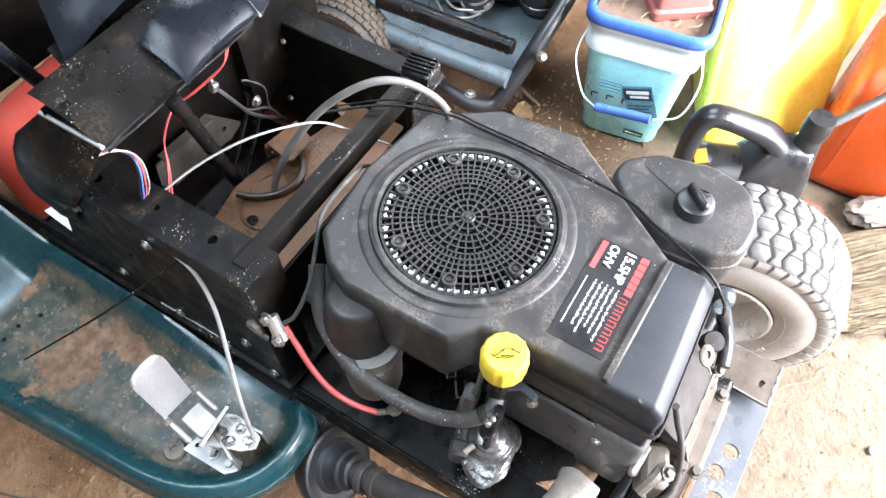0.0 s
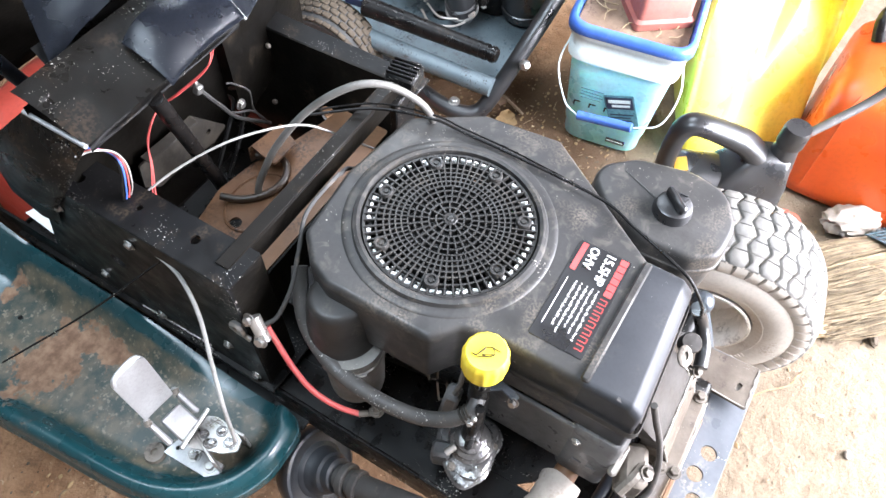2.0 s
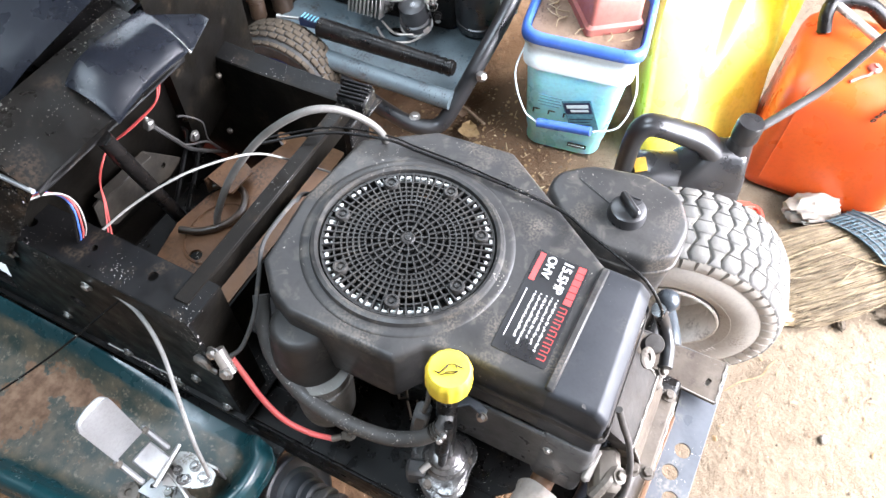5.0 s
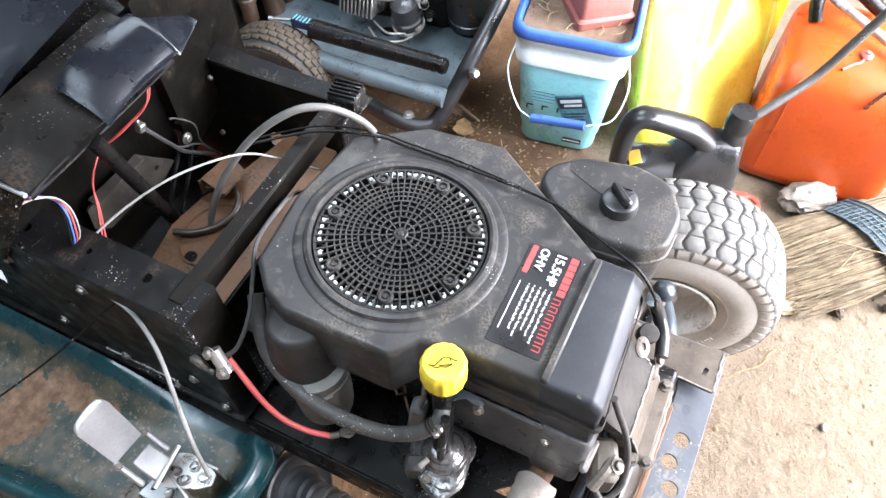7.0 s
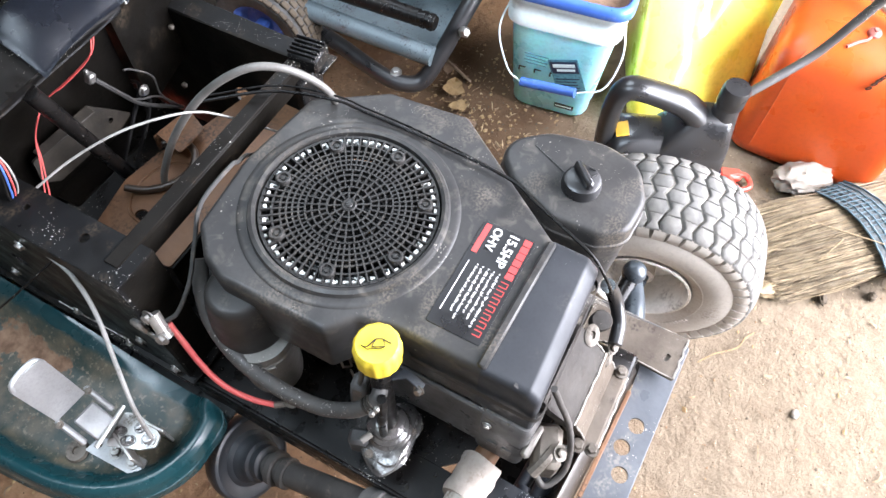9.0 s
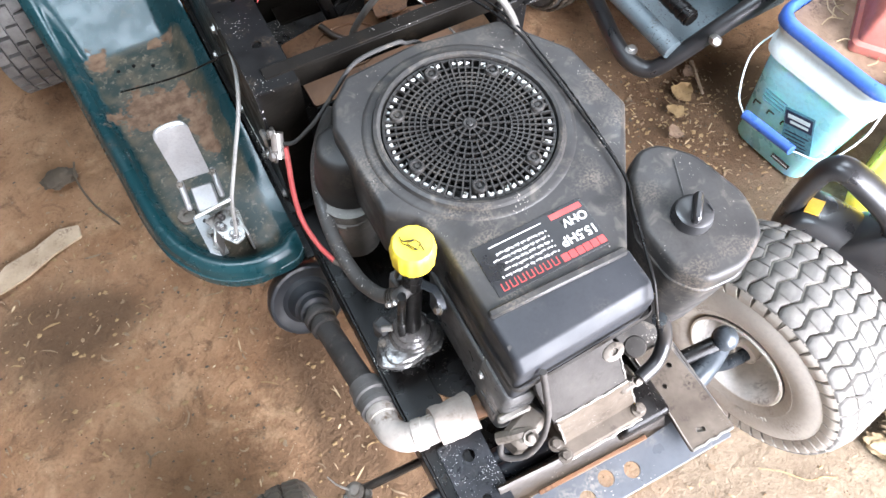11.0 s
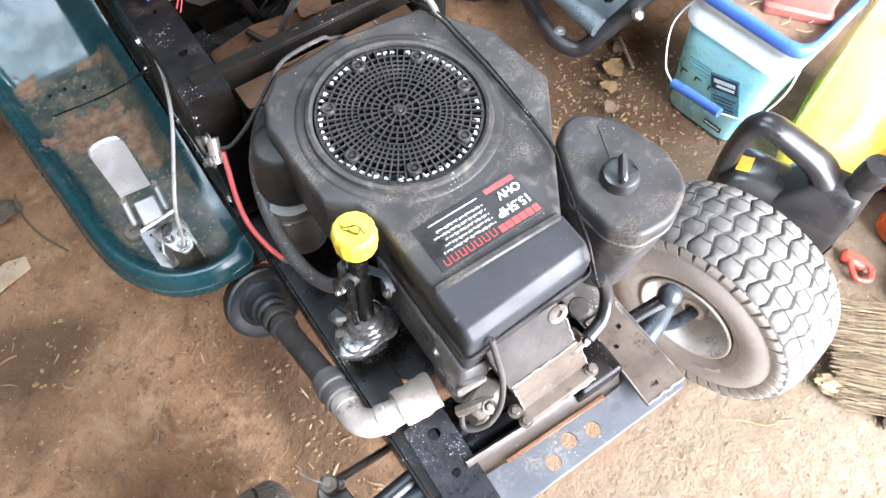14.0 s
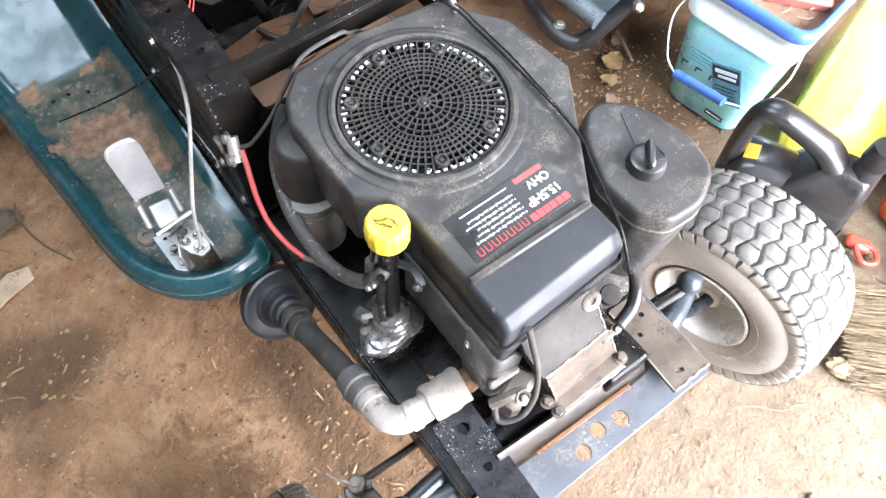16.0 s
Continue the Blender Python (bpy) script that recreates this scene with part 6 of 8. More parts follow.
ep("throttle_cable", bm, "oily", "black throttle cable lying over the cover")
bm = B()
tube(bm, [(0.073, -0.276, 0.606), (0.083, -0.281, 0.585), (0.084, -0.292, 0.562), (0.070, -0.305, 0.546), (0.046, -0.311, 0.540)], 0.0082, seg=12)
ep("fuel_elbow", bm, "jug", "black rubber elbow hose")
bm = B()
tube(bm, [(-0.072, -0.272, 0.635), (-0.070, -0.284, 0.60), (-0.070, -0.300, 0.56), (-0.080, -0.314, 0.52), (-0.100, -0.318, 0.495), (-0.12, -0.305, 0.485), (-0.11, -0.285, 0.50)], 0.0036, seg=10)
ep("plug_lead", bm, "pipe", "looped black spark plug lead")

# cylinder head at the front: a sloping grey face, a fold with scraped edges, a tan lower face and its flange
def slab(rows, material, name, label, parent=None, back=0.02):
    """A solid whose face runs through rows of (y, z, left x, right x), with flat ends and a back behind it."""
    bm = B()
    g = []
    for y, z, x0, x1 in rows:
        g.append([bm.verts.new((x0 + (x1 - x0) * k / 6, y, z)) for k in range(7)] + [bm.verts.new((x1, y + back, z - 0.4 * back)), bm.verts.new((x0, y + back, z - 0.4 * back))])
    for a, b in zip(g, g[1:]):
        for i in range(9):
            bm.faces.new((a[i], a[(i + 1) % 9], b[(i + 1) % 9], b[i]))
    bm.faces.new(g[0])
    bm.faces.new(g[-1])
    return ep(name, bm, material, label, parent, 25)


def scrape(name, a, b, parent, r=0.0013, seed=1):
    """Bare metal along a worn edge, of uneven width."""
    rnd = random.Random(seed)
    a, b = Vector(a), Vector(b)
    bm = B()
    k = 14
    pts = [a.lerp(b, i / k) + Vector((rnd.uniform(-1, 1), rnd.uniform(-1, 1), rnd.uniform(-1, 1))) * 0.0008 for i in range(k + 1)]
    tube(bm, pts, r, curve=False, seg=6)
    return ep(name, bm, "scraped", "scraped bright edge", parent)


head = slab([(-0.268, 0.590, -0.072, 0.024), (-0.278, 0.575, -0.072, 0.028), (-0.304, 0.538, -0.063, 0.031), (-0.3065, 0.534, -0.062, 0.032), (-0.3065, 0.520, -0.060, 0.033)], "headtop", "head_plate", "dirty grey sloping head plate")
val = slab([(-0.3055, 0.5355, -0.059, 0.033), (-0.3085, 0.533, -0.058, 0.036), (-0.3180, 0.500, -0.052, 0.045), (-0.3250, 0.478, -0.048, 0.049), (-0.3260, 0.470, -0.047, 0.050)], "headtan", "valve_cover", "grimy tan valve cover with scraped edges")
slab([(-0.318, 0.473, -0.056, 0.052), (-0.340, 0.470, -0.052, 0.050), (-0.3445, 0.466, -0.050, 0.048), (-0.3445, 0.458, -0.050, 0.048), (-0.320, 0.440, -0.052, 0.050)], "headtan", "gasket_flange", "stained flange with a pale scraped rim", val)
scrape("fold_edge", (-0.0605, -0.3070, 0.5352), (0.0335, -0.3070, 0.5352), val, 0.0013, 2)
scrape("flange_edge", (-0.052, -0.3440, 0.4662), (0.049, -0.3440, 0.4662), val, 0.0015, 3)
scrape("end_edge", (-0.0585, -0.3085, 0.533), (-0.0480, -0.3262, 0.474), val, 0.0012, 4)
scrape("end_edge", (0.0360, -0.3085, 0.533), (0.0495, -0.3258, 0.474), val, 0.0012, 5)
scrape("plate_edge", (0.0290, -0.2800, 0.573), (0.0318, -0.3045, 0.538), head, 0.0010, 6)
for q in ((-0.054, -0.338, 0.471), (0.050, -0.334, 0.471), (-0.058, -0.322, 0.474)):
    ep("cover_bolt", bolt(B(), q, 0.0058, 0.008), "cast", "", val)
bm = B()
loft(bm, rounded(V((0.036, -0.350), (0.106, -0.352), (0.106, -0.300), (0.062, -0.290), (0.036, -0.300)), 0.008, 3), [(0.002, 0.375), (0.0, 0.380), (0.0, 0.418), (0.003, 0.423), (0.007, 0.4245)])
ep("baffle_box", bm, "oily", "greasy black baffle box beside the valve cover")
bm = B()
box(bm, (-0.090, -0.2745, 0.512), (0.040, 0.010, 0.010), 0.004, (8, -6, -4))
tube(bm, [(-0.078, -0.268, 0.494), (-0.082, -0.284, 0.485), (-0.090, -0.296, 0.470), (-0.086, -0.305, 0.455)], 0.0042, seg=8)
ep("governor_arm", bm, "scraped", "pale worn governor arm")
bm = B()
lathe(bm, [(0.0105, 0), (0.0105, 0.002), (0.009, 0.003), (0.004, 0.003), (0.0035, 0.001), (0.0, 0.001)], 24, pose(0.010, -0.2825, 0.606, 18, 0, 8) @ Matrix.Diagonal((1.25, 0.8, 1, 1)))
ep("washer_plate", bm, "cast", "oval bright plate on the head")
bm = B()
lathe(bm, [(0.0110, -0.016), (0.0118, 0.0), (0.0105, 0.002), (0.0, 0.0026)], 28, Matrix.Translation((0.041, -0.286, 0.588)) @ Vector((0, 0, 1)).rotation_difference(Vector((-0.25, -0.15, 0.95))).to_matrix().to_4x4())
ep("end_disc", bm, "headtop", "dull dark disc beside the head")
bm = B()
box(bm, (0.036, -0.300, 0.515), (0.026, 0.028, 0.026), 0.004, (10, 0, 10))
bolt(bm, (0.045, -0.31, 0.53), 0.005, 0.006, (40, 0, 0))
ep("carburettor_joint", bm, "cast", "oily bright joint with bolts")
bm = B()
box(bm, (-0.085, -0.292, 0.49), (0.05, 0.03, 0.05), 0.006, (0, 0, 20))
tube(bm, [(-0.118, -0.288, 0.500), (-0.098, -0.296, 0.512), (-0.078, -0.300, 0.508)], 0.007, seg=8)
bolt(bm, (-0.088, -0.306, 0.515), 0.006, 0.006, (30, 0, 0))
ep("carburettor", bm, "cast", "greasy alloy carburettor body")

# exhaust: stepped drum, pipe, elbow with a taped band
def along(c, d):
    """A pose at c whose z axis points along d."""
    return Matrix.Translation(c) @ Vector((0, 0, 1)).rotation_difference(Vector(d)).to_matrix().to_4x4()


bm = B()
lathe(bm, [(0.0, -0.030), (0.050, -0.028), (0.058, -0.020), (0.061, -0.008), (0.061, 0.002), (0.059, 0.006), (0.055, 0.0072), (0.051, 0.005), (0.040, 0.004), (0.038, 0.007), (0.034, 0.009), (0.031, 0.016),
           (0.029, 0.019), (0.029, 0.030), (0.025, 0.033), (0.024, 0.044), (0.020, 0.046)], 48, along((-0.228, 0.066, 0.270), (0.06, -0.82, 0.55)))
exh = ep("muffler_drum", bm, "drum", "stepped black muffler drum")
bm = B()
tube(bm, [(-0.227, 0.036, 0.290), (-0.222, -0.02, 0.306), (-0.217, -0.09, 0.338), (-0.213, -0.142, 0.362)], 0.0175, seg=18)
ep("exhaust_pipe", bm, "pipe", "scorched dark exhaust pipe", exh)
for p, r in (((-0.225, 0.016, 0.295), 0.024), ((-0.224, -0.002, 0.300), 0.0215)):
    ep("pipe_collar", lathe(B(), [(r - 0.002, -0.006), (r, -0.004), (r, 0.004), (r - 0.002, 0.006)], 24, along(p, (0.05, -0.93, 0.33))), "pipe", "", exh)
bm = B()
d = Vector((0.03, -0.90, 0.42))
lathe(bm, [(0.019, -0.030), (0.0225, -0.028), (0.0225, -0.012), (0.0245, -0.010), (0.0245, -0.003), (0.0218, -0.001), (0.0218, 0.010), (0.0235, 0.012), (0.0235, 0.019), (0.020, 0.021)], 28, along((-0.213, -0.150, 0.366), d))
ep("coupling", bm, "coupling", "grey ringed pipe coupling", exh)
bm = B()
tube(bm, [(-0.2125, -0.158, 0.370), (-0.2135, -0.184, 0.382), (-0.211, -0.205, 0.392), (-0.196, -0.222, 0.402), (-0.170, -0.228, 0.410), (-0.150, -0.228, 0.412)], 0.0183, n=10, seg=24)
elb = ep("elbow", bm, "pvc", "grubby pale elbow pipe", exh)
for p, dd in (((-0.2125, -0.178, 0.379), (0, -0.9, 0.42)), ((-0.183, -0.226, 0.4065), (0.95, -0.2, 0.2))):
    ep("elbow_socket", lathe(B(), [(0.0185, -0.007), (0.0200, -0.006), (0.0200, 0.006), (0.0185, 0.007)], 28, along(p, dd)), "pvc", "", elb)
bm = B()
n = 28
rr = []
for i in range(9):
    x = -0.163 + 0.0062 * i
    rr.append([bm.verts.new((x + 0.002 * math.sin(a * 2), -0.2285 - 0.0006 * i + (0.0248 + 0.0009 * math.sin(a * 5 + i) + (0.0006 if i % 3 else -0.0008)) * math.cos(a), 0.4115 + 0.0011 * i + (0.0248 + 0.0008 * math.sin(a * 4 + 2 * i)) * math.sin(a)))
               for a in [2 * math.pi * k / n for k in range(n)]])
for a, b in zip(rr, rr[1:]):
    for k in range(n):
        bm.faces.new((a[k], a[(k + 1) % n], b[(k + 1) % n], b[k]))
bm.faces.new(rr[0])
bm.faces.new(rr[-1])
ep("taped_band", bm, "band", "pale taped band with worn edges", exh, 60)
bm = B()
tube(bm, [(-0.114, -0.232, 0.420), (-0.075, -0.236, 0.43)], 0.0145, seg=16, curve=False)
ep("stub_pipe", bm, "rust", "brown stub pipe", exh)


# ---- things standing round the mower ----
def rings_of(bm, loops):
    """Joins loops of equal length, given as lists of (x, y, z); returns them as vertices."""
    rs = [[bm.verts.new(p) for p in lp] for lp in loops]
    for a, b in zip(rs, rs[1:]):
        for j in range(len(a)):
            bm.faces.new((a[j], a[(j + 1) % len(a)], b[(j + 1) % len(a)], b[j]))
    return rs


def bucket():
    t = thing("bucket", "aqua plastic pail with a blue lid rim on earth floor", "bucket", (0.892, 0.042, 0))
    t.rotation_euler = (0, 0, radians(9))
    t.scale = (1.08, 1.08, 1.03)

    def sq(s, z, r=0.042):
        return [(q.x, q.y, z) for q in ccw(rounded(V((-s, -s), (s, -s), (s, s), (-s, s)), r, 6))]
    bm = B()
    rs = rings_of(bm, [sq(0.080, 0.0), sq(0.085, 0.005), sq(0.086, 0.045), sq(0.0895, 0.05), sq(0.106, 0.262), sq(0.107, 0.27)])
    bm.faces.new(rs[0][::-1])
    body = part("body", bm, "aqua", t, "translucent aqua pail body", smooth=60)
    bm = B()
    rings_of(bm, [sq(0.106, 0.250), sq(0.113, 0.252), sq(0.114, 0.276), sq(0.111, 0.280), sq(0.1125, 0.304), sq(0.117, 0.308), sq(0.118, 0.322)])
    part("collar", bm, "rimwhite", t, "pale collar below the rim", smooth=50)
    bm = B()
    rings_of(bm, [sq(0.118, 0.318), sq(0.122, 0.322), sq(0.122, 0.336), sq(0.118, 0.344), sq(0.112, 0.345), sq(0.109, 0.340), sq(0.108, 0.312)])
    part("lid_rim", bm, "blue", t, "blue lid rim", smooth=60)
    bm = B()
    n = 14
    g = [[bm.verts.new((-0.106 + 0.212 * i / n, -0.106 + 0.212 * j / n, 0.318 + 0.006 * noise.noise((i * 0.7, j * 0.7, 1.5)))) for i in range(n + 1)] for j in range(n + 1)]
    for a, b in zip(g, g[1:]):
        for i in range(n):
            bm.faces.new((a[i], a[i + 1], b[i + 1], b[i]))
    part("lid", bm, "lid_dirt", t, "lid covered with brown dirt and straw", smooth=180)
    bm = B()
    r = random.Random(3)
    for k in range(16):
        c = Vector((r.uniform(-0.09, 0.03), r.uniform(-0.085, 0.085), 0.325))
        a = r.uniform(0, 6.28)
        d = Vector((math.cos(a), math.sin(a), 0)) * r.uniform(0.008, 0.022)
        tube(bm, [c - d, c + Vector((d.y, -d.x, 0.006)) * 0.4, c + d], 0.0012, n=3, seg=4)
    tagged(part("lid_straw", bm, "straw", t, "straw on the lid"), kind="stuff")
    for pts in ([(-0.06, 0.112, 0.272), (-0.118, 0.118, 0.235), (-0.158, 0.085, 0.180), (-0.176, 0.052, 0.168)], [(-0.06, -0.112, 0.272), (-0.122, -0.124, 0.245), (-0.172, -0.108, 0.205), (-0.190, -0.062, 0.193)]):
        bm = B()
        tube(bm, pts, 0.0017, seg=8)
        part("bail", bm, "rimwhite", t, "pale plastic bail arm")
    bm = B()
    tube(bm, [(-0.175, 0.050, 0.168), (-0.190, -0.058, 0.192)], 0.0095, curve=False, seg=14)
    part("grip", bm, "blue", t, "blue tubular grip")
    lean = -4.6

    def tag(name, y, z, w, h, mt, lift=0.0, label=""):
        x = -(0.0895 + (z - 0.05) * 0.0778) - 0.0008 - lift
        part(name, box(B(), (x, y, z), (0.001, w, h), 0, (0, lean, 0)), mt, body, label)
    def skew(name, dy, dz, w, h, mt, lift, label=""):
        """A piece of the slanting main label, placed from its middle."""
        c, q = math.cos(radians(-20)), math.sin(radians(-20))
        y, z = -0.030 + dy * c - dz * q, 0.132 + dy * q + dz * c
        x = -(0.0895 + (z - 0.05) * 0.0778) - 0.0012 - lift
        part(name, box(B(), (x, y, z), (0.001, w, h), 0, (-20, lean, 0)), mt, body, label)
    skew("label", 0.0, 0.0, 0.062, 0.100, "labelgrey", 0.0, "worn grey-blue label")
    skew("label_head", 0.0, 0.028, 0.056, 0.034, "navy", 0.0010, "dark label heading")
    skew("label_bar", 0.0, 0.034, 0.046, 0.009, "rimwhite", 0.0020, "pale heading letters")
    skew("label_bar", -0.002, 0.021, 0.038, 0.006, "rimwhite", 0.0020, "pale heading letters")
    for k in range(5):
        skew("label_line", 0.004 * (k % 2), -0.006 - 0.009 * k, 0.050 - 0.006 * (k % 3), 0.0022, "navy", 0.0010)
    for k in range(3):
        tag("mark", 0.066 - 0.033 * k, 0.128 + 0.001 * k, 0.014, 0.003, "decal")
        tag("mark", 0.072 - 0.033 * k, 0.122 + 0.001 * k, 0.003, 0.012, "decal")
    for k in range(4):
        tag("faint_line", 0.040, 0.172 - 0.009 * k, 0.050 - 0.007 * (k % 2), 0.0016, "labelgrey")
    tag("code_label", -0.036, 0.032, 0.042, 0.014, "decal", 0.0, "small dark code label")
    tag("code_bar", -0.036, 0.032, 0.036, 0.002, "rimwhite", 0.0006)
    return t


bucket()


def pot():
    t = thing("plastic_bottle", "dusty pink-red plastic bottle lying on the bucket lid", "bottle", (0.925, 0.030, 0.325))
    t.rotation_euler = (0, 0, radians(38))

    def sq(a, b, z, r=0.012):
        return [(q.x, q.y, z) for q in ccw(rounded(V((-a, -b), (a, -b), (a, b), (-a, b)), r, 3))]
    bm = B()
    rs = rings_of(bm, [sq(0.080, 0.060, 0.0), sq(0.084, 0.064, 0.004), sq(0.084, 0.064, 0.020), sq(0.078, 0.058, 0.026), sq(0.076, 0.056, 0.070), sq(0.064, 0.046, 0.092), sq(0.050, 0.034, 0.098)])
    bm.faces.new(rs[0][::-1])
    bm.faces.new(rs[-1])
    part("body", bm, "pink", t)
    bm = B()
    for k in range(4):
        lathe(bm, [(0.020 - 0.002 * (k % 2), 0.006 * k), (0.020 - 0.002 * (k % 2), 0.006 * k + 0.006)], 20, pose(0.05, -0.058, 0.062, 90, 0, 0))
    part("ribbed_neck", bm, "pink", t, "ribbed pink neck")


pot()


def yellow_jug():
    t = thing("yellow_jerry_can", "large glossy yellow plastic jerry can, brightly lit", "jerry can", (1.045, -0.222, 0))
    t.rotation_euler = (0, 0, radians(22))
    t.scale = (1.10, 1.13, 1.10)

    def ring(a, b, z, r):
        """A rounded outline with many points, its near side leaning back and folded by a slanting crease."""
        lp = ccw(rounded(V((-a, -b), (a, -b), (a, b), (-a, b)), r, 8))
        res = []
        for i, p in enumerate(lp):
            q = lp[(i + 1) % len(lp)]
            n = 16 if i % 9 == 8 else 1
            res += [p.lerp(q, k / n) for k in range(n)]
        out = []
        for p in res:
            near = max(0.0, min(1.0, -p.x / a))
            y0 = -0.030 + (0.37 - z) * 0.30
            fold = math.exp(-((p.y - y0) / 0.017) ** 2) * max(0.0, min(1.0, (z - 0.17) / 0.10)) * (1 if z < 0.39 else 0.3)
            lobe = 0.45 * max(0.0, y0 - p.y) - 0.14 * max(0.0, p.y - y0)
            out.append((p.x + near * (0.030 * fold + 0.74 * max(0.0, z - 0.06) + lobe), p.y, z))
        return out
    bm = B()
    rs = rings_of(bm, [ring(0.13, 0.105, 0.0, 0.05), ring(0.145, 0.12, 0.012, 0.05), ring(0.15, 0.125, 0.04, 0.05)] + [ring(0.15, 0.125, 0.08 + 0.03 * k, 0.05) for k in range(9)]
                  + [ring(0.148, 0.123, 0.345, 0.05), ring(0.140, 0.115, 0.372, 0.05), ring(0.122, 0.098, 0.392, 0.045), ring(0.095, 0.07, 0.403, 0.035), ring(0.075, 0.035, 0.408, 0.02)])
    bm.faces.new(rs[0][::-1])
    bm.faces.new(rs[-1])
    part("body", bm, "yellow", t, "", smooth=75)
    bm = B()
    tube(bm, [(0.055, -0.06, 0.385), (0.06, -0.05, 0.43), (0.06, 0.05, 0.43), (0.055, 0.06, 0.385)], 0.016, seg=12)
    part("handle", bm, "yellow", t)


yellow_jug()


def oil_jug():
    t = thing("oil_jug", "glossy black plastic oil jug behind the tyre", "jug", (0.648, -0.248, 0))
    t.rotation_euler = (0, 0, radians(25))

    def sq(a, y0, y1, z, r=0.024):
        return [(q.x, q.y, z) for q in ccw(rounded(V((-a, y0), (a, y0), (a, y1), (-a, y1)), r, 5))]
    bm = B()
    rs = rings_of(bm, [sq(0.050, -0.115, 0.10, 0.0), sq(0.056, -0.122, 0.108, 0.01), sq(0.056, -0.122, 0.108, 0.20), sq(0.053, -0.12, 0.104, 0.225), sq(0.040, -0.118, 0.090, 0.245), sq(0.026, -0.115, 0.06, 0.255)])
    bm.faces.new(rs[0][::-1])
    bm.faces.new(rs[-1])
    body = part("body", bm, "jug", t, smooth=60)
    bm = B()
    rs = rings_of(bm, [sq(0.053, -0.121, 0.03, 0.215), sq(0.049, -0.119, 0.012, 0.245, 0.022), sq(0.040, -0.114, -0.010, 0.275, 0.020), sq(0.030, -0.110, -0.030, 0.298, 0.016), sq(0.020, -0.104, -0.048, 0.308, 0.010)])
    bm.faces.new(rs[-1])
    part("shoulder", bm, "jug", t, "sloping glossy shoulder", smooth=60)
    path = smoothpath([(0, 0.104, 0.17), (0, 0.109, 0.24), (0, 0.110, 0.300), (0, 0.104, 0.340), (0, 0.082, 0.355), (0, 0.030, 0.340), (0, -0.018, 0.319), (0, -0.048, 0.288), (0, -0.075, 0.24)], 8)
    bm = B()
    rs = []
    for i, p in enumerate(path):
        d = (path[min(i + 1, len(path) - 1)] - path[max(i - 1, 0)]).normalized()
        up = Vector((1, 0, 0)).cross(d)
        w, hh = 0.024 + 0.018 * (i / len(path)) ** 3, 0.0175 + 0.014 * (i / len(path)) ** 4
        rs.append([bm.verts.new(p + Vector((1, 0, 0)) * w * math.cos(a) * (1 if abs(math.cos(a)) < 0.8 else 0.92) + up * hh * math.sin(a)) for a in [2 * math.pi * k / 16 for k in range(16)]])
    for a, b in zip(rs, rs[1:]):
        for k in range(16):
            bm.faces.new((a[k], a[(k + 1) % 16], b[(k + 1) % 16], b[k]))
    part("handle", bm, "jug", t, "arched flattened black handle", smooth=60)
    bm = B()
    tube(bm, [(0.0, -0.092, 0.22), (0.0, -0.094, 0.335)], (0.040, 0.020), curve=False, seg=22)
    neck = part("neck", bm, "jug", t)
    bm = B()
    rr = []
    for r, z, rib in ((0.0235, 0.328, 0), (0.0245, 0.331, 0.0006), (0.0245, 0.366, 0.0006), (0.0225, 0.371, 0), (0.0, 0.3715, 0)):
        rr.append([((max(r, 1e-4) + rib * (k % 2)) * math.cos(math.pi * k / 30), -0.094 + (max(r, 1e-4) + rib * (k % 2)) * math.sin(math.pi * k / 30), z) for k in range(60)])
    rings_of(bm, rr)
    part("cap", bm, "jug", neck, "ribbed black screw cap")
    part("label", box(B(), (-0.0564, -0.01, 0.11), (0.001, 0.17, 0.16), 0), "navy", body, "dark navy label")
    part("label", box(B(), (0.0, -0.1226, 0.11), (0.09, 0.001, 0.16), 0), "navy", body, "dark navy label")
    part("label_blob", box(B(), (-0.0572, -0.02, 0.13), (0.001, 0.05, 0.03), 0), "rimwhite", body, "pale mark on the label")
    part("sticker", box(B(), (-0.004, 0.080, 0.2495), (0.034, 0.024, 0.003), 0.0005, (-18, 0, 0)), "amber", body, "amber sticker below the handle")


oil_jug()


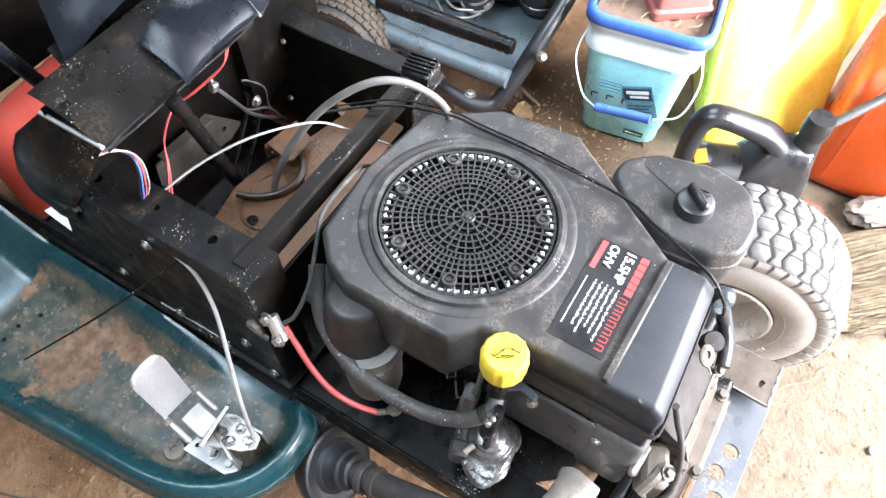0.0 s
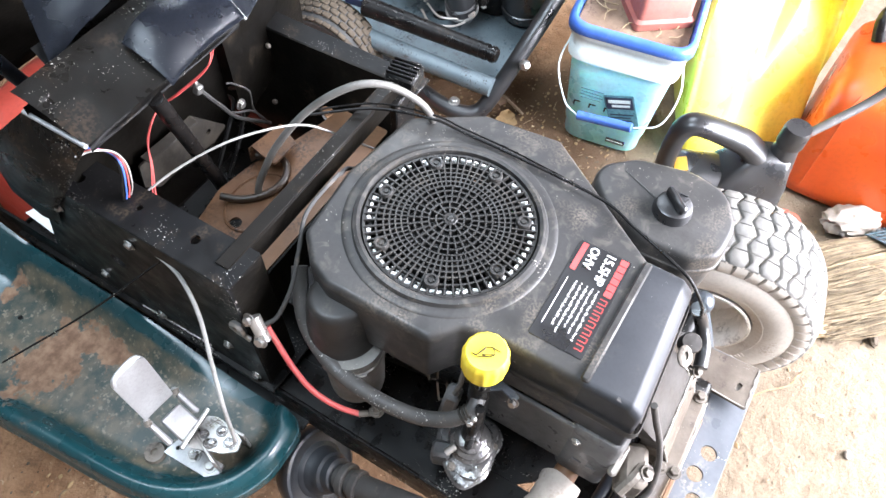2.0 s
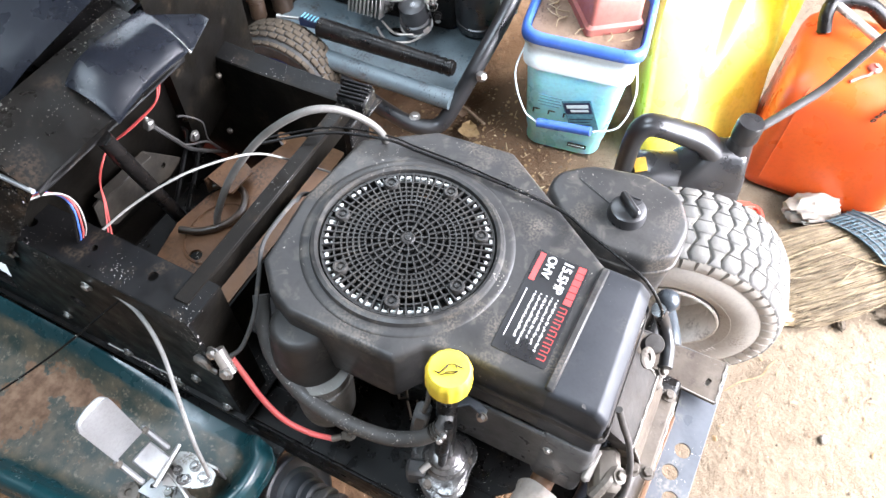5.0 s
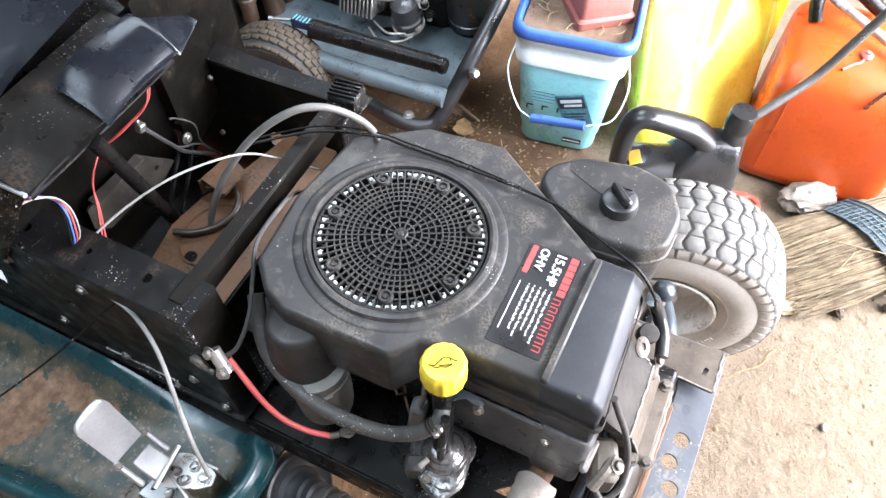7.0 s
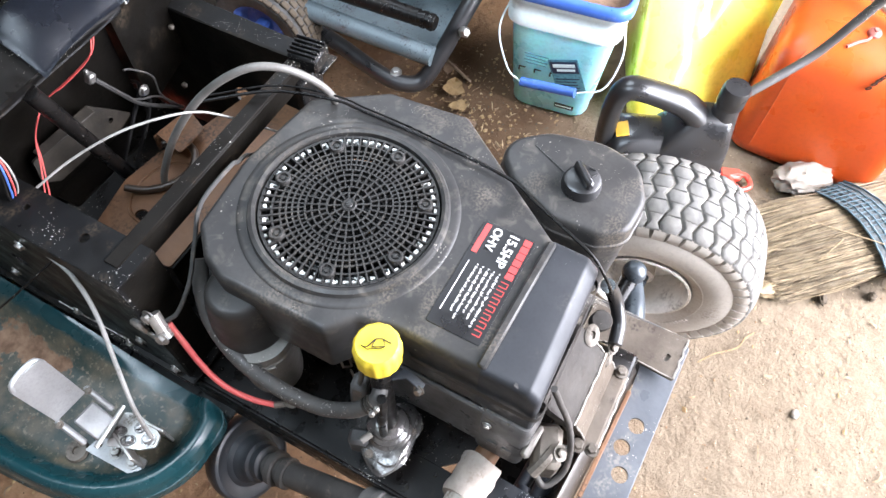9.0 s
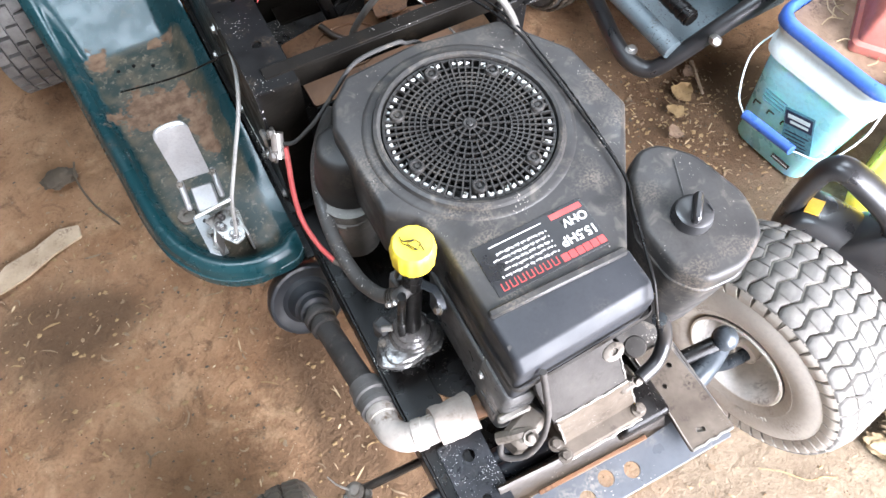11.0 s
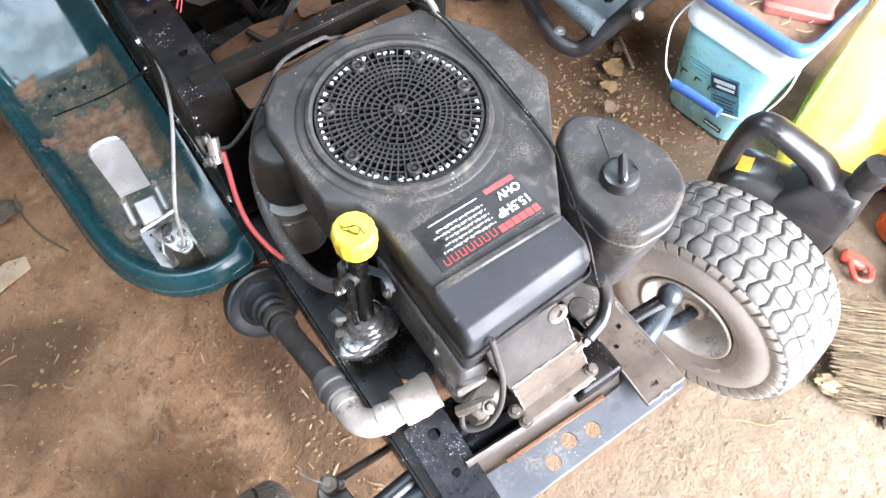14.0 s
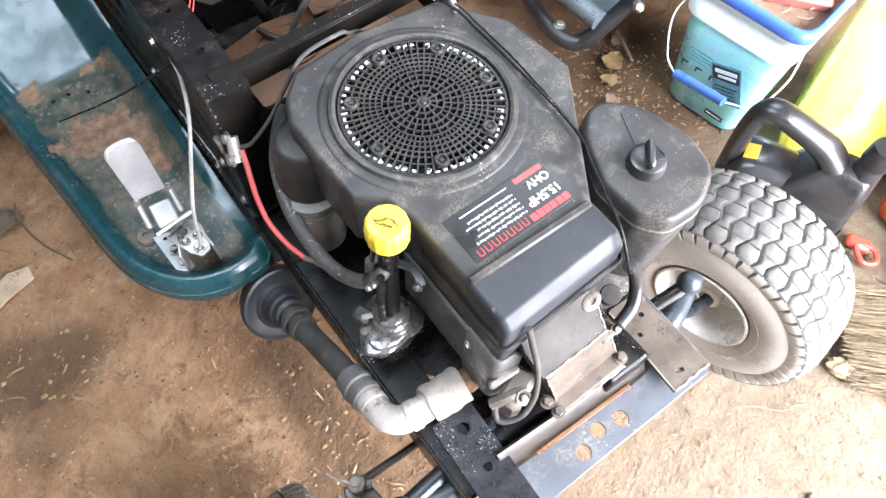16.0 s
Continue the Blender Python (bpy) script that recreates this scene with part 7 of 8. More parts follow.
def orange_can():
    t = thing("orange_jerry_can", "orange-red plastic fuel can, dusty, on the earth floor", "jerry can", (1.065, -0.538, 0))

    def sq(a, b, z, r=0.05):
        return [(q.x, q.y, z) for q in ccw(rounded(V((-a, -b), (a, -b), (a, b), (-a, b)), r, 6))]
    bm = B()
    rs = rings_of(bm, [sq(0.145, 0.145, 0.0), sq(0.158, 0.158, 0.012), sq(0.162, 0.162, 0.04), sq(0.161, 0.161, 0.20), sq(0.159, 0.160, 0.255), sq(0.153, 0.156, 0.279), sq(0.140, 0.147, 0.298), sq(0.115, 0.125, 0.312), sq(0.06, 0.07, 0.320)])
    bm.faces.new(rs[0][::-1])
    bm.faces.new(rs[-1])
    body = part("body", bm, "orange", t, smooth=70)
    bm = B()
    tube(bm, [(-0.1622, 0.112, 0.04), (-0.1615, 0.113, 0.13), (-0.1605, 0.114, 0.22), (-0.157, 0.115, 0.262), (-0.150, 0.114, 0.284), (-0.138, 0.110, 0.300)], 0.0012, seg=6)
    part("seam", bm, "orangedark", body, "moulded seam")
    bm = B()
    tube(bm, [(-0.062, 0.010, 0.321), (-0.078, 0.016, 0.322), (-0.088, 0.028, 0.320), (-0.108, 0.046, 0.316)], 0.0034, seg=8)
    part("vent_strap", bm, "pink", body)
    part("vent_cap", lathe(B(), [(0.013, 0), (0.013, 0.010), (0.009, 0.014), (0.005, 0.015), (0.005, 0.018), (0.0, 0.018)], 18, pose(-0.052, 0.008, 0.316, 4, -8, 0)), "pink", body, "small faded vent cap on a strap")
    bm = B()
    tube(bm, [(0.030, 0.120, 0.315), (0.045, 0.132, 0.350), (0.075, 0.120, 0.362), (0.095, 0.060, 0.362), (0.10, 0.0, 0.33)], 0.015, seg=12)
    part("handle", bm, "oily", body, "dark grimy handle")
    for k in range(7):
        bm = B()
        x, y, z = -0.128 - 0.0050 * k, -0.050 + 0.0045 * k, 0.311 - 0.0008 * k * k
        tube(bm, [(x + 0.004, y - 0.005, z), (x, y, z + 0.004), (x - 0.004, y + 0.005, z), (x, y, z - 0.003)], 0.0014, closed=True, seg=5, n=3)
        part("chain_link", bm, "grime", body)


orange_can()


def spout():
    t = thing("filler_spout", "long dark flexible spout leaning over the cans", "spout", (0.735, -0.345, 0.30))
    bm = B()
    tube(bm, [(-0.010, -0.005, 0.022), (0.035, -0.046, 0.053), (0.080, -0.086, 0.088), (0.108, -0.118, 0.155), (0.128, -0.150, 0.232), (0.150, -0.200, 0.33)], 0.0085, seg=12)
    part("hose", bm, "hose", t)
    bm = B()
    tube(bm, [(0.395, -0.075, 0.060), (0.275, -0.270, 0.036)], 0.0095, curve=False, seg=14)
    part("stem", bm, "coppery", t, "pale copper-coloured pipe stem")


spout()


def broom():
    """Bristles bound by a woven twine band; u runs along the band, v from the band to the tips."""
    t = thing("broom_head", "worn natural-bristle broom head bound with a woven blue twine band", "broom", (0.804, -0.676, 0))
    along_, out = Vector((0.64, 0.77, 0)), Vector((-0.77, 0.64, 0))

    def at(u, v, z):
        return along_ * u + out * v + Vector((0, 0, z))

    def crest(u):
        return 0.098 - 3.0 * (u + 0.035) ** 2
    r = random.Random(4)
    bm = B()
    for k in range(1350):
        u = r.uniform(-0.135, 0.082)
        long = 0.225 + r.uniform(-0.035, 0.025)
        z0 = crest(u) - 0.006 - abs(r.gauss(0, 0.022))
        u1 = -0.090 + 0.93 * (u + 0.135) + r.gauss(0, 0.010)
        p = at(u, 0.0, max(0.012, z0))
        q = at(0.5 * (u + u1) + r.gauss(0, 0.004), 0.55 * long, max(0.010, 0.74 * z0 + r.gauss(0, 0.005)))
        e = at(u1, long, max(0.004, 0.34 * z0 + r.gauss(0, 0.007)))
        tube(bm, [p, q, e], r.uniform(0.0007, 0.0012), n=3, seg=3, caps=False)
    tagged(part("bristles", bm, "bristle", t, "straw-coloured stiff bristles"), kind="stuff")
    bm = B()
    for k in range(650):
        u = r.uniform(-0.165, 0.082)
        z0 = crest(u) - 0.004 - abs(r.gauss(0, 0.018))
        tube(bm, [at(u, 0.0, max(0.012, z0)), at(u * 0.92 + r.gauss(0, 0.004), -0.09, max(0.012, z0 - 0.012)), at(u * 0.66 + r.gauss(0, 0.006), -0.20, max(0.012, z0 - 0.004))], r.uniform(0.0007, 0.0012), n=3, seg=3, caps=False)
    tagged(part("bristle_roots", bm, "bristle", t, "gathered bristle roots behind the band"), kind="stuff")
    bm = B()
    n = 20
    rows = []
    for k in range(n + 1):
        u = -0.168 + 0.254 * k / n
        rows.append([bm.verts.new(at(u, v, max(0.012, crest(u) - 0.001 - 1.2 * v * v))) for v in (-0.040, -0.02, 0.0, 0.02, 0.040)])
    for a, b in zip(rows, rows[1:]):
        for i in range(4):
            bm.faces.new((a[i], a[i + 1], b[i + 1], b[i]))
    bmesh.ops.solidify(bm, geom=bm.faces[:], thickness=0.004)
    band = part("band", bm, "twinedark", t, "grey-blue woven band", 60)
    for k in range(6):
        v = -0.038 + 0.0152 * k
        us = [-0.168 + 0.254 * i / 16 for i in range(17)]
        part("warp_twine", tube(B(), [at(u, v + 0.0012 * math.sin(9 * i), max(0.0125, crest(u) + 0.0002 - 1.2 * v * v)) for i, u in enumerate(us)], 0.0019, n=2, seg=5), "twine", band)
    for k in range(22):
        u = -0.160 + 0.0112 * k + r.uniform(-0.001, 0.001)
        part("weft_twine", tube(B(), [at(u + 0.006 * v / 0.04, v, max(0.0125, crest(u) - 0.0002 + 0.0012 * math.cos(70 * v) - 1.2 * v * v)) for v in (-0.040, -0.025, -0.01, 0.008, 0.024, 0.040)], 0.0012, n=2, seg=5), "twine", band)
    for a, b in (((-0.09, 0.03, 0.100), (0.03, 0.115, 0.068)), ((-0.045, 0.085, 0.085), (-0.06, 0.140, 0.055))):
        part("stray_straw", tube(B(), [at(*a), at(*b)], 0.0012, curve=False, seg=5), "straw", t)


broom()


def crumpled(name, label, cat, at, size, seed, material="rag", turn=0.0):
    t = thing(name, label, cat, at)
    t.rotation_euler = (0, 0, radians(turn))
    bm = B()
    bmesh.ops.create_icosphere(bm, subdivisions=4, radius=1.0)
    for v in bm.verts:
        d = v.co.normalized()
        k = 0.96 + 0.26 * noise.noise(d * 2.3 + Vector((seed, 0, 0))) + 0.24 * abs(noise.noise(d * 3.4 + Vector((0, seed, 0)))) + 0.05 * abs(noise.noise(d * 9 + Vector((0, 0, seed))))
        v.co = Vector((d.x * size[0] * k, d.y * size[1] * k, max(-0.9 * size[2], d.z * size[2] * k)))
        v.co.z += 0.9 * size[2]
    part("folds", bm, material, t, smooth=50)


crumpled("crumpled_bag", "crumpled dirty white bag lying on the earth", "bag", (0.876, -0.560, 0), (0.064, 0.038, 0.032), 2.0, "rag", -56)
crumpled("dark_scrap", "shrivelled dark leaf scrap below the broom", "scrap", (0.612, -0.672, 0), (0.016, 0.009, 0.009), 3.0, "oldtyre", 20)
crumpled("dark_scrap", "small dark leaf scrap on pale earth", "scrap", (0.664, -0.762, 0), (0.010, 0.008, 0.008), 6.0, "oldtyre")
crumpled("crumpled_leaf_scrap", "crumpled pale brown leaf scrap by the tyre", "scrap", (0.578, -0.570, 0), (0.020, 0.032, 0.012), 5.0, "straw", 30)


def red_tag():
    t = thing("red_clip", "small red plastic clip beside the fuel can", "clip", (0.822, -0.415, 0.0))
    bm = B()
    box(bm, (0, 0, 0.01), (0.03, 0.05, 0.02), 0.006, (0, 0, 20))
    tube(bm, [(-0.01, 0.0, 0.015), (-0.03, -0.03, 0.01), (-0.01, -0.05, 0.01), (0.01, -0.03, 0.015)], 0.006, closed=True, seg=8)
    part("clip_body", bm, "redplastic", t)


red_tag()


def generator():
    t = thing("generator", "small generator with a black tubular frame and grey base", "generator", (0.85, 0.42, 0))
    def w(name, bm, mt, label="", parent=None): 
        bmesh.ops.translate(bm, vec=-Vector(t.location), verts=bm.verts)
        return part(name, bm, mt, parent or t, label)
    bm = B()
    tube(bm, [(0.70, 0.72, 0.115), (0.668, 0.58, 0.115), (0.645, 0.485, 0.115), (0.620, 0.375, 0.112), (0.618, 0.315, 0.112), (0.642, 0.277, 0.118), (0.682, 0.256, 0.165), (0.745, 0.232, 0.245), (0.83, 0.215, 0.315), (0.93, 0.21, 0.38), (1.02, 0.22, 0.42)], 0.0185, n=8, seg=18)
    w("frame_tube", bm, "jug", "bent glossy black frame tube")
    bm = B()
    bolt(bm, (0.626, 0.335, 0.128), 0.009, 0.01)
    w("frame_bolt", bm, "steel")
    bm = B()
    tube(bm, [(0.662, 0.262, 0.180), (0.650, 0.44, 0.185), (0.640, 0.78, 0.19)], 0.0215, curve=False, seg=20)
    w("base_tube", bm, "tubegrey", "grey enamelled base tube spattered with dirt")
    bm = B()
    tube(bm, [(0.690, 0.270, 0.246), (0.686, 0.34, 0.246), (0.682, 0.42, 0.246), (0.670, 0.60, 0.250)], (0.0155, 0.0225), seg=16)
    bar = w("handle_bar", bm, "oily", "black handle bar")
    for k in range(4):
        bm = B()
        lathe(bm, [(0.0185, -0.0045), (0.0185, 0.0045)], 18, Matrix.Translation((0.6895 - 0.0008 * k, 0.280 + 0.017 * k, 0.246)) @ pose(0, 0, 0, 90, 0, 3))
        w("grip_rib", bm, "oily", "", bar)
    bm = B()
    box(bm, (0.835, 0.53, 0.150), (0.30, 0.52, 0.010), 0.004, (0, 0, 3))
    w("tray", bm, "tubegrey", "grey tray flecked with oil")
    for q in ((0.705, 0.215, 0.238), (0.722, 0.222, 0.220)):
        bm = B()
        lathe(bm, [(0.010, 0), (0.012, 0.006), (0.012, 0.014), (0.007, 0.02)], 6, pose(*q, 0, -60, 60))
        w("nut", bm, "steel", "bright nut")
    bm = B()
    loft(bm, rounded(V((0.905, 0.37), (1.08, 0.34), (1.10, 0.95), (0.86, 0.97), (0.87, 0.66)), 0.03, 3), [(0, 0.16), (0, 0.34), (0.02, 0.38)])
    eng = w("motor", bm, "oily", "dark oily motor")
    # carburettor: a block of cast fins with a curved pipe over it
    bm = B()
    box(bm, (0.835, 0.560, 0.232), (0.050, 0.100, 0.050), 0.008, (0, 22, 8))
    carb = w("carburettor", bm, "wetcast", "bright alloy carburettor", eng)
    for k in range(9):
        w("fin", box(B(), (0.815, 0.518 + 0.0105 * k, 0.243 - 0.0006 * k), (0.042, 0.0045, 0.060), 0.001, (0, 22, 8)), "steel", "", carb)
    bm = B()
    tube(bm, [(0.84, 0.64, 0.30), (0.79, 0.57, 0.315), (0.785, 0.53, 0.300), (0.80, 0.49, 0.28), (0.83, 0.46, 0.27)], 0.0065, seg=10)
    w("fuel_pipe", bm, "steel", "curved bright fuel pipe", carb)
    bm = B()
    lathe(bm, [(0.030, 0), (0.036, 0.004), (0.036, 0.030), (0.039, 0.032), (0.039, 0.040), (0.034, 0.043), (0.032, 0.085), (0.022, 0.090), (0.0, 0.091)], 24, pose(0.842, 0.440, 0.185, 0, -14, -10))
    bowl = w("filter_bowl", bm, "jug", "glossy black bowl with a clamp ring", eng)
    bm = B()
    lathe(bm, [(0.037, 0.0), (0.040, 0.001), (0.040, 0.006), (0.037, 0.007)], 24, pose(0.842, 0.440, 0.185, 0, -14, -10) @ pose(0, 0, 0.012))
    w("clamp_ring", bm, "steel", "", bowl)
    bits = random.Random(13)
    for k in range(12):
        q = (0.838 + bits.uniform(-0.02, 0.015), 0.402 + bits.uniform(-0.016, 0.018), 0.205 + 0.010 * k)
        w("screw", bolt(B(), q, bits.uniform(0.004, 0.0085), 0.012, (bits.uniform(-30, 30), -50 + bits.uniform(-30, 30), 0)), bits.choice(("steel", "coppery", "steel", "oily")), "", eng)
    for pts in ([(0.800, 0.53, 0.185), (0.775, 0.49, 0.18), (0.785, 0.44, 0.185), (0.80, 0.41, 0.20)], [(0.81, 0.52, 0.20), (0.79, 0.475, 0.195), (0.80, 0.43, 0.20)]):
        bm = B()
        tube(bm, pts, 0.0028, seg=6)
        w("linkage_rod", bm, "coppery", "bent control rod", eng)
    bm = B()
    lathe(bm, [(0.0, 0.0), (0.050, 0.002), (0.056, 0.012), (0.056, 0.028), (0.053, 0.030), (0.053, 0.040), (0.056, 0.042), (0.056, 0.12), (0.050, 0.13), (0.0, 0.132)], 28, pose(0.945, 0.325, 0.17, 0, -8, 0))
    w("air_cleaner", bm, "jug", "black cylindrical air cleaner", eng)
    # added block that covers bright ground where shade lies behind the motor
    bm = B()
    loft(bm, rounded(V((0.700, 0.870), (0.830, 0.820), (1.10, 0.99), (1.10, 1.32), (0.66, 1.32)), 0.02, 3), [(0, 0.012), (0, 0.235), (0.012, 0.250)])
    rear = w("rear_shade_block", bm, "grime", "added dark block standing for the shade behind the motor")
    for q, rad in (((0.735, 0.835), 0.020), ((0.790, 0.800), 0.026), ((0.845, 0.795), 0.018)):
        bm = B()
        lathe(bm, [(rad, 0.154), (rad, 0.200), (1.15 * rad, 0.203), (1.15 * rad, 0.216), (rad, 0.219), (0.92 * rad, 0.300), (0.5 * rad, 0.306), (0.0, 0.306)], 20, Matrix.Translation((*q, 0)))
        w("damper", bm, "brownhose", "oily brown cylinder", rear)
    bm = B()
    box(bm, (0.940, 0.262, 0.275), (0.012, 0.070, 0.12), 0.005, (0, -14, 24))
    w("side_panel", bm, "rimwhite", "pale plastic side panel", eng)
    bm = B()
    lathe(bm, [(0.0165, 0.1552), (0.0165, 0.1562)], 20, Matrix.Translation((0.838, 0.498, 0)) @ Matrix.Diagonal((1.0, 1.2, 1, 1)))
    w("drain_hole", bm, "oily", "dark drain hole in the tray")
    bm = B()
    box(bm, (0.667, 0.622, 0.258), (0.020, 0.052, 0.022), 0.004, (0, 8, 6))
    plug = w("plug", bm, "navy", "dark blue ribbed plug on the handle bar")
    for k in range(5):
        w("plug_rib", box(B(), (0.667, 0.604 + 0.009 * k, 0.271), (0.021, 0.003, 0.003), 0.0006, (0, 8, 6)), "labelgrey", "", plug)
    bm = B()
    tube(bm, [(0.664, 0.645, 0.262), (0.648, 0.692, 0.262)], 0.0036, curve=False, seg=10)
    lathe(bm, [(0.006, -0.004), (0.006, 0.004)], 10, pose(0.647, 0.694, 0.262, 90, 0, 20))
    w("rod_end", bm, "steel", "bright rod with a ball end", plug)


generator()


def trolley_wheel():
    t = thing("trolley_wheel", "small wheel with a worn brown block-tread tyre", "wheel", (0.612, 0.674, 0.131))
    m = pose(0, 0, 0, 0, 90, 186)
    bm = B()
    lathe(bm, [(0.07, 0.034), (0.085, 0.044), (0.108, 0.046), (0.121, 0.036), (0.130, 0.012), (0.130, -0.012), (0.121, -0.036), (0.108, -0.046), (0.085, -0.044), (0.07, -0.034)], 56, m, full=False)
    ty = part("tyre", bm, "rubber", t)
    bm = B()
    for q, z in enumerate((-0.040, -0.024, -0.008, 0.008, 0.024, 0.040)):
        for k in range(36):
            a = 2 * math.pi * (k + 0.5 * (q % 2)) / 36
            rr = (0.130, 0.127, 0.116)[int(abs(z) / 0.016)]
            box(bm, (rr * math.cos(a), rr * math.sin(a), z), (0.007, 0.0200, 0.0145), 0.0022, (0, 0, math.degrees(a)))
    bmesh.ops.transform(bm, matrix=m, verts=bm.verts)
    part("tread", bm, "worntread", ty, "brown worn tread blocks")
    bm = B()
    lathe(bm, [(0.071, 0.028), (0.068, 0.02), (0.05, 0.0), (0.02, 0.004), (0.02, 0.03), (0.0, 0.03)], 30, m, full=False)
    for k in range(5):
        a = 2 * math.pi * k / 5
        lathe(bm, [(0.005, 0.0), (0.005, 0.008)], 6, m @ Matrix.Translation((0.04 * math.cos(a), 0.04 * math.sin(a), 0.0)))
    part("rim", bm, "bluecable", ty, "dark blue rim with bolts")


trolley_wheel()


def red_can():
    t = thing("red_fuel_can", "red plastic fuel can standing behind the mower", "fuel can", (-0.02, 0.86, 0))
    bm = B()
    loft(bm, rounded(V((-0.12, -0.15), (0.12, -0.10), (0.12, 0.03), (-0.12, 0.0)), 0.035, 5), [(0.01, 0.0), (0.0, 0.02), (0.0, 0.36), (0.008, 0.40), (0.03, 0.425), (0.05, 0.43)])
    body = part("body", bm, "redplastic", t, smooth=60)
    bm = B()
    lathe(bm, [(0.024, 0.0), (0.024, 0.02), (0.018, 0.026), (0.0, 0.027)], 20, pose(-0.045, -0.137, 0.385, 78, 0, -10))
    part("cap", bm, "jug", body, "black cap")


red_can()


def rear_deck():
    bm = B()
    plate(bm, rounded(V((-0.20, 0.83), (0.40, 0.83), (0.40, 1.35), (-0.45, 1.35), (-0.45, 0.98), (-0.20, 0.98)), 0.04, 5), 0.60, 0.612, 0.004)
    deck = mp("rear_deck", bm, "grime", "dark grimy rear deck behind the tower")
    # added black sheet in place of the shade behind the deck
    bm = B()
    plate(bm, rounded(V((-0.36, 0.915), (0.56, 0.915), (0.56, 1.75), (-0.36, 1.75)), 0.03, 4), 0.385, 0.400, 0.004)
    mp("rear_shade_sheet", bm, "grime", "added black sheet standing for the shade behind the mower", deck)


rear_deck()


def paper():
    t = thing("paper_scrap", "scrap of white paper behind the footboard", "paper", (-0.165, 0.585, 0.4025))
    bm = B()
    filled(bm, V((-0.012, -0.05), (0.02, -0.06), (0.025, 0.04), (-0.005, 0.05)), [], 0, 0.002)
    part("sheet", bm, "white", t)


paper()


# ---- litter on the ground ----
def litter():
    r = random.Random(11)
    bm = B()
    for k in range(300):
        x, y = (r.uniform(-0.95, 1.15), r.uniform(-1.0, 0.9)) if k < 120 else (r.uniform(-0.95, -0.2), r.uniform(-0.35, 0.6)) if k < 175 else (r.gauss(0.72, 0.13), r.gauss(0.22, 0.13))
        a, s = r.uniform(0, 6.28), r.choice((0.003, 0.003, 0.004, 0.006, 0.008, 0.016))
        d = Vector((math.cos(a), math.sin(a), 0)) * s
        z = 0.0025 + 0.012 * noise.noise((x * 2.1, y * 2.1, 0)) + 0.006 * noise.noise((x * 7, y * 7, 3))
        c = Vector((x, y, z))
        # flat split blades, tapering at both ends
        e = Vector((-d.y, d.x, 0)).normalized() * r.uniform(0.0006, 0.0016)
        b1, b2 = c - d * r.uniform(0.2, 0.5), c + d * r.uniform(0.2, 0.5)
        lift = Vector((0, 0, r.uniform(0.0004, 0.002)))
        vs = [bm.verts.new(p) for p in (c - d, b1 - e + lift, b2 - e + lift, c + d, b2 + e, b1 + e)]
        bm.faces.new(vs)
    tagged(part("straw_litter", bm, "straw"), "scattered bits of pale straw on the earth", "straw", kind="stuff")
    for name, mt, count, near, label in (("crumbs", "clod", 700, 380, "small crumbs of earth and grit"), ("leaf_flakes", "leaf", 800, 240, "flakes of dry leaf trodden into the earth"),
                                         ("dark_flakes", "oldtyre", 700, 330, "dark flecks of bark and dung on the earth")):
        bm = B()
        for k in range(count):
            x, y = (r.uniform(-0.95, 1.15), r.uniform(-1.0, 0.9)) if k < near else (r.uniform(-0.95, -0.2), r.uniform(-0.35, 0.6)) if k % 2 else (r.gauss(0.72, 0.12), r.gauss(0.2, 0.14))
            z = 0.012 * noise.noise((x * 2.1, y * 2.1, 0)) + 0.006 * noise.noise((x * 7, y * 7, 3)) - 0.0025
            s = r.uniform(0.0012, 0.0042) * (1.6 if mt == "leaf" else 1.0)
            a0 = r.uniform(0, 6.28)
            top = bm.verts.new((x, y, z + s * (0.9 if mt == "shred" else 0.45)))
            ring = [bm.verts.new((x + s * r.uniform(0.5, 1.5) * math.cos(a0 + 1.257 * q), y + s * r.uniform(0.4, 1.1) * math.sin(a0 + 1.257 * q), z + r.uniform(0, 0.25) * s)) for q in range(5)]
            for q in range(5):
                bm.faces.new((ring[q], ring[(q + 1) % 5], top))
        tagged(part(name, bm, mt, smooth=20), label, "crumbs", kind="stuff")


litter()


def flakes():
    """Flat torn flakes of pale dead leaf pressed into the earth."""
    r = random.Random(41)
    bm = B()
    for (x0, x1), (y0, y1), count in (((-0.85, -0.24), (-0.55, 0.55), 90), ((0.22, 0.85), (-0.95, -0.42), 45), ((0.55, 0.85), (0.0, 0.40), 40)):
        for k in range(count):
            x, y = r.uniform(x0, x1), r.uniform(y0, y1)
            z = 0.012 * noise.noise((x * 2.1, y * 2.1, 0)) + 0.006 * noise.noise((x * 7, y * 7, 3)) - 0.0008
            s, a0, thin = r.uniform(0.003, 0.0085), r.uniform(0, 6.28), r.uniform(0.3, 0.8)
            ring = []
            for q in range(9):
                a = 2 * math.pi * q / 9
                d = Vector((math.cos(a), thin * math.sin(a), 0)) * s * r.uniform(0.55, 1.25)
                ring.append(bm.verts.new((x + d.x * math.cos(a0) - d.y * math.sin(a0), y + d.x * math.sin(a0) + d.y * math.cos(a0), z + r.uniform(0.0, 0.0022))))
            mid = bm.verts.new((x, y, z + 0.0016))
            for q in range(9):
                bm.faces.new((ring[q], ring[(q + 1) % 9], mid))
    tagged(part("pale_flakes", bm, "shred", smooth=40), "torn pale flakes of dead leaf pressed into the earth", "leaf litter", kind="stuff")


flakes()


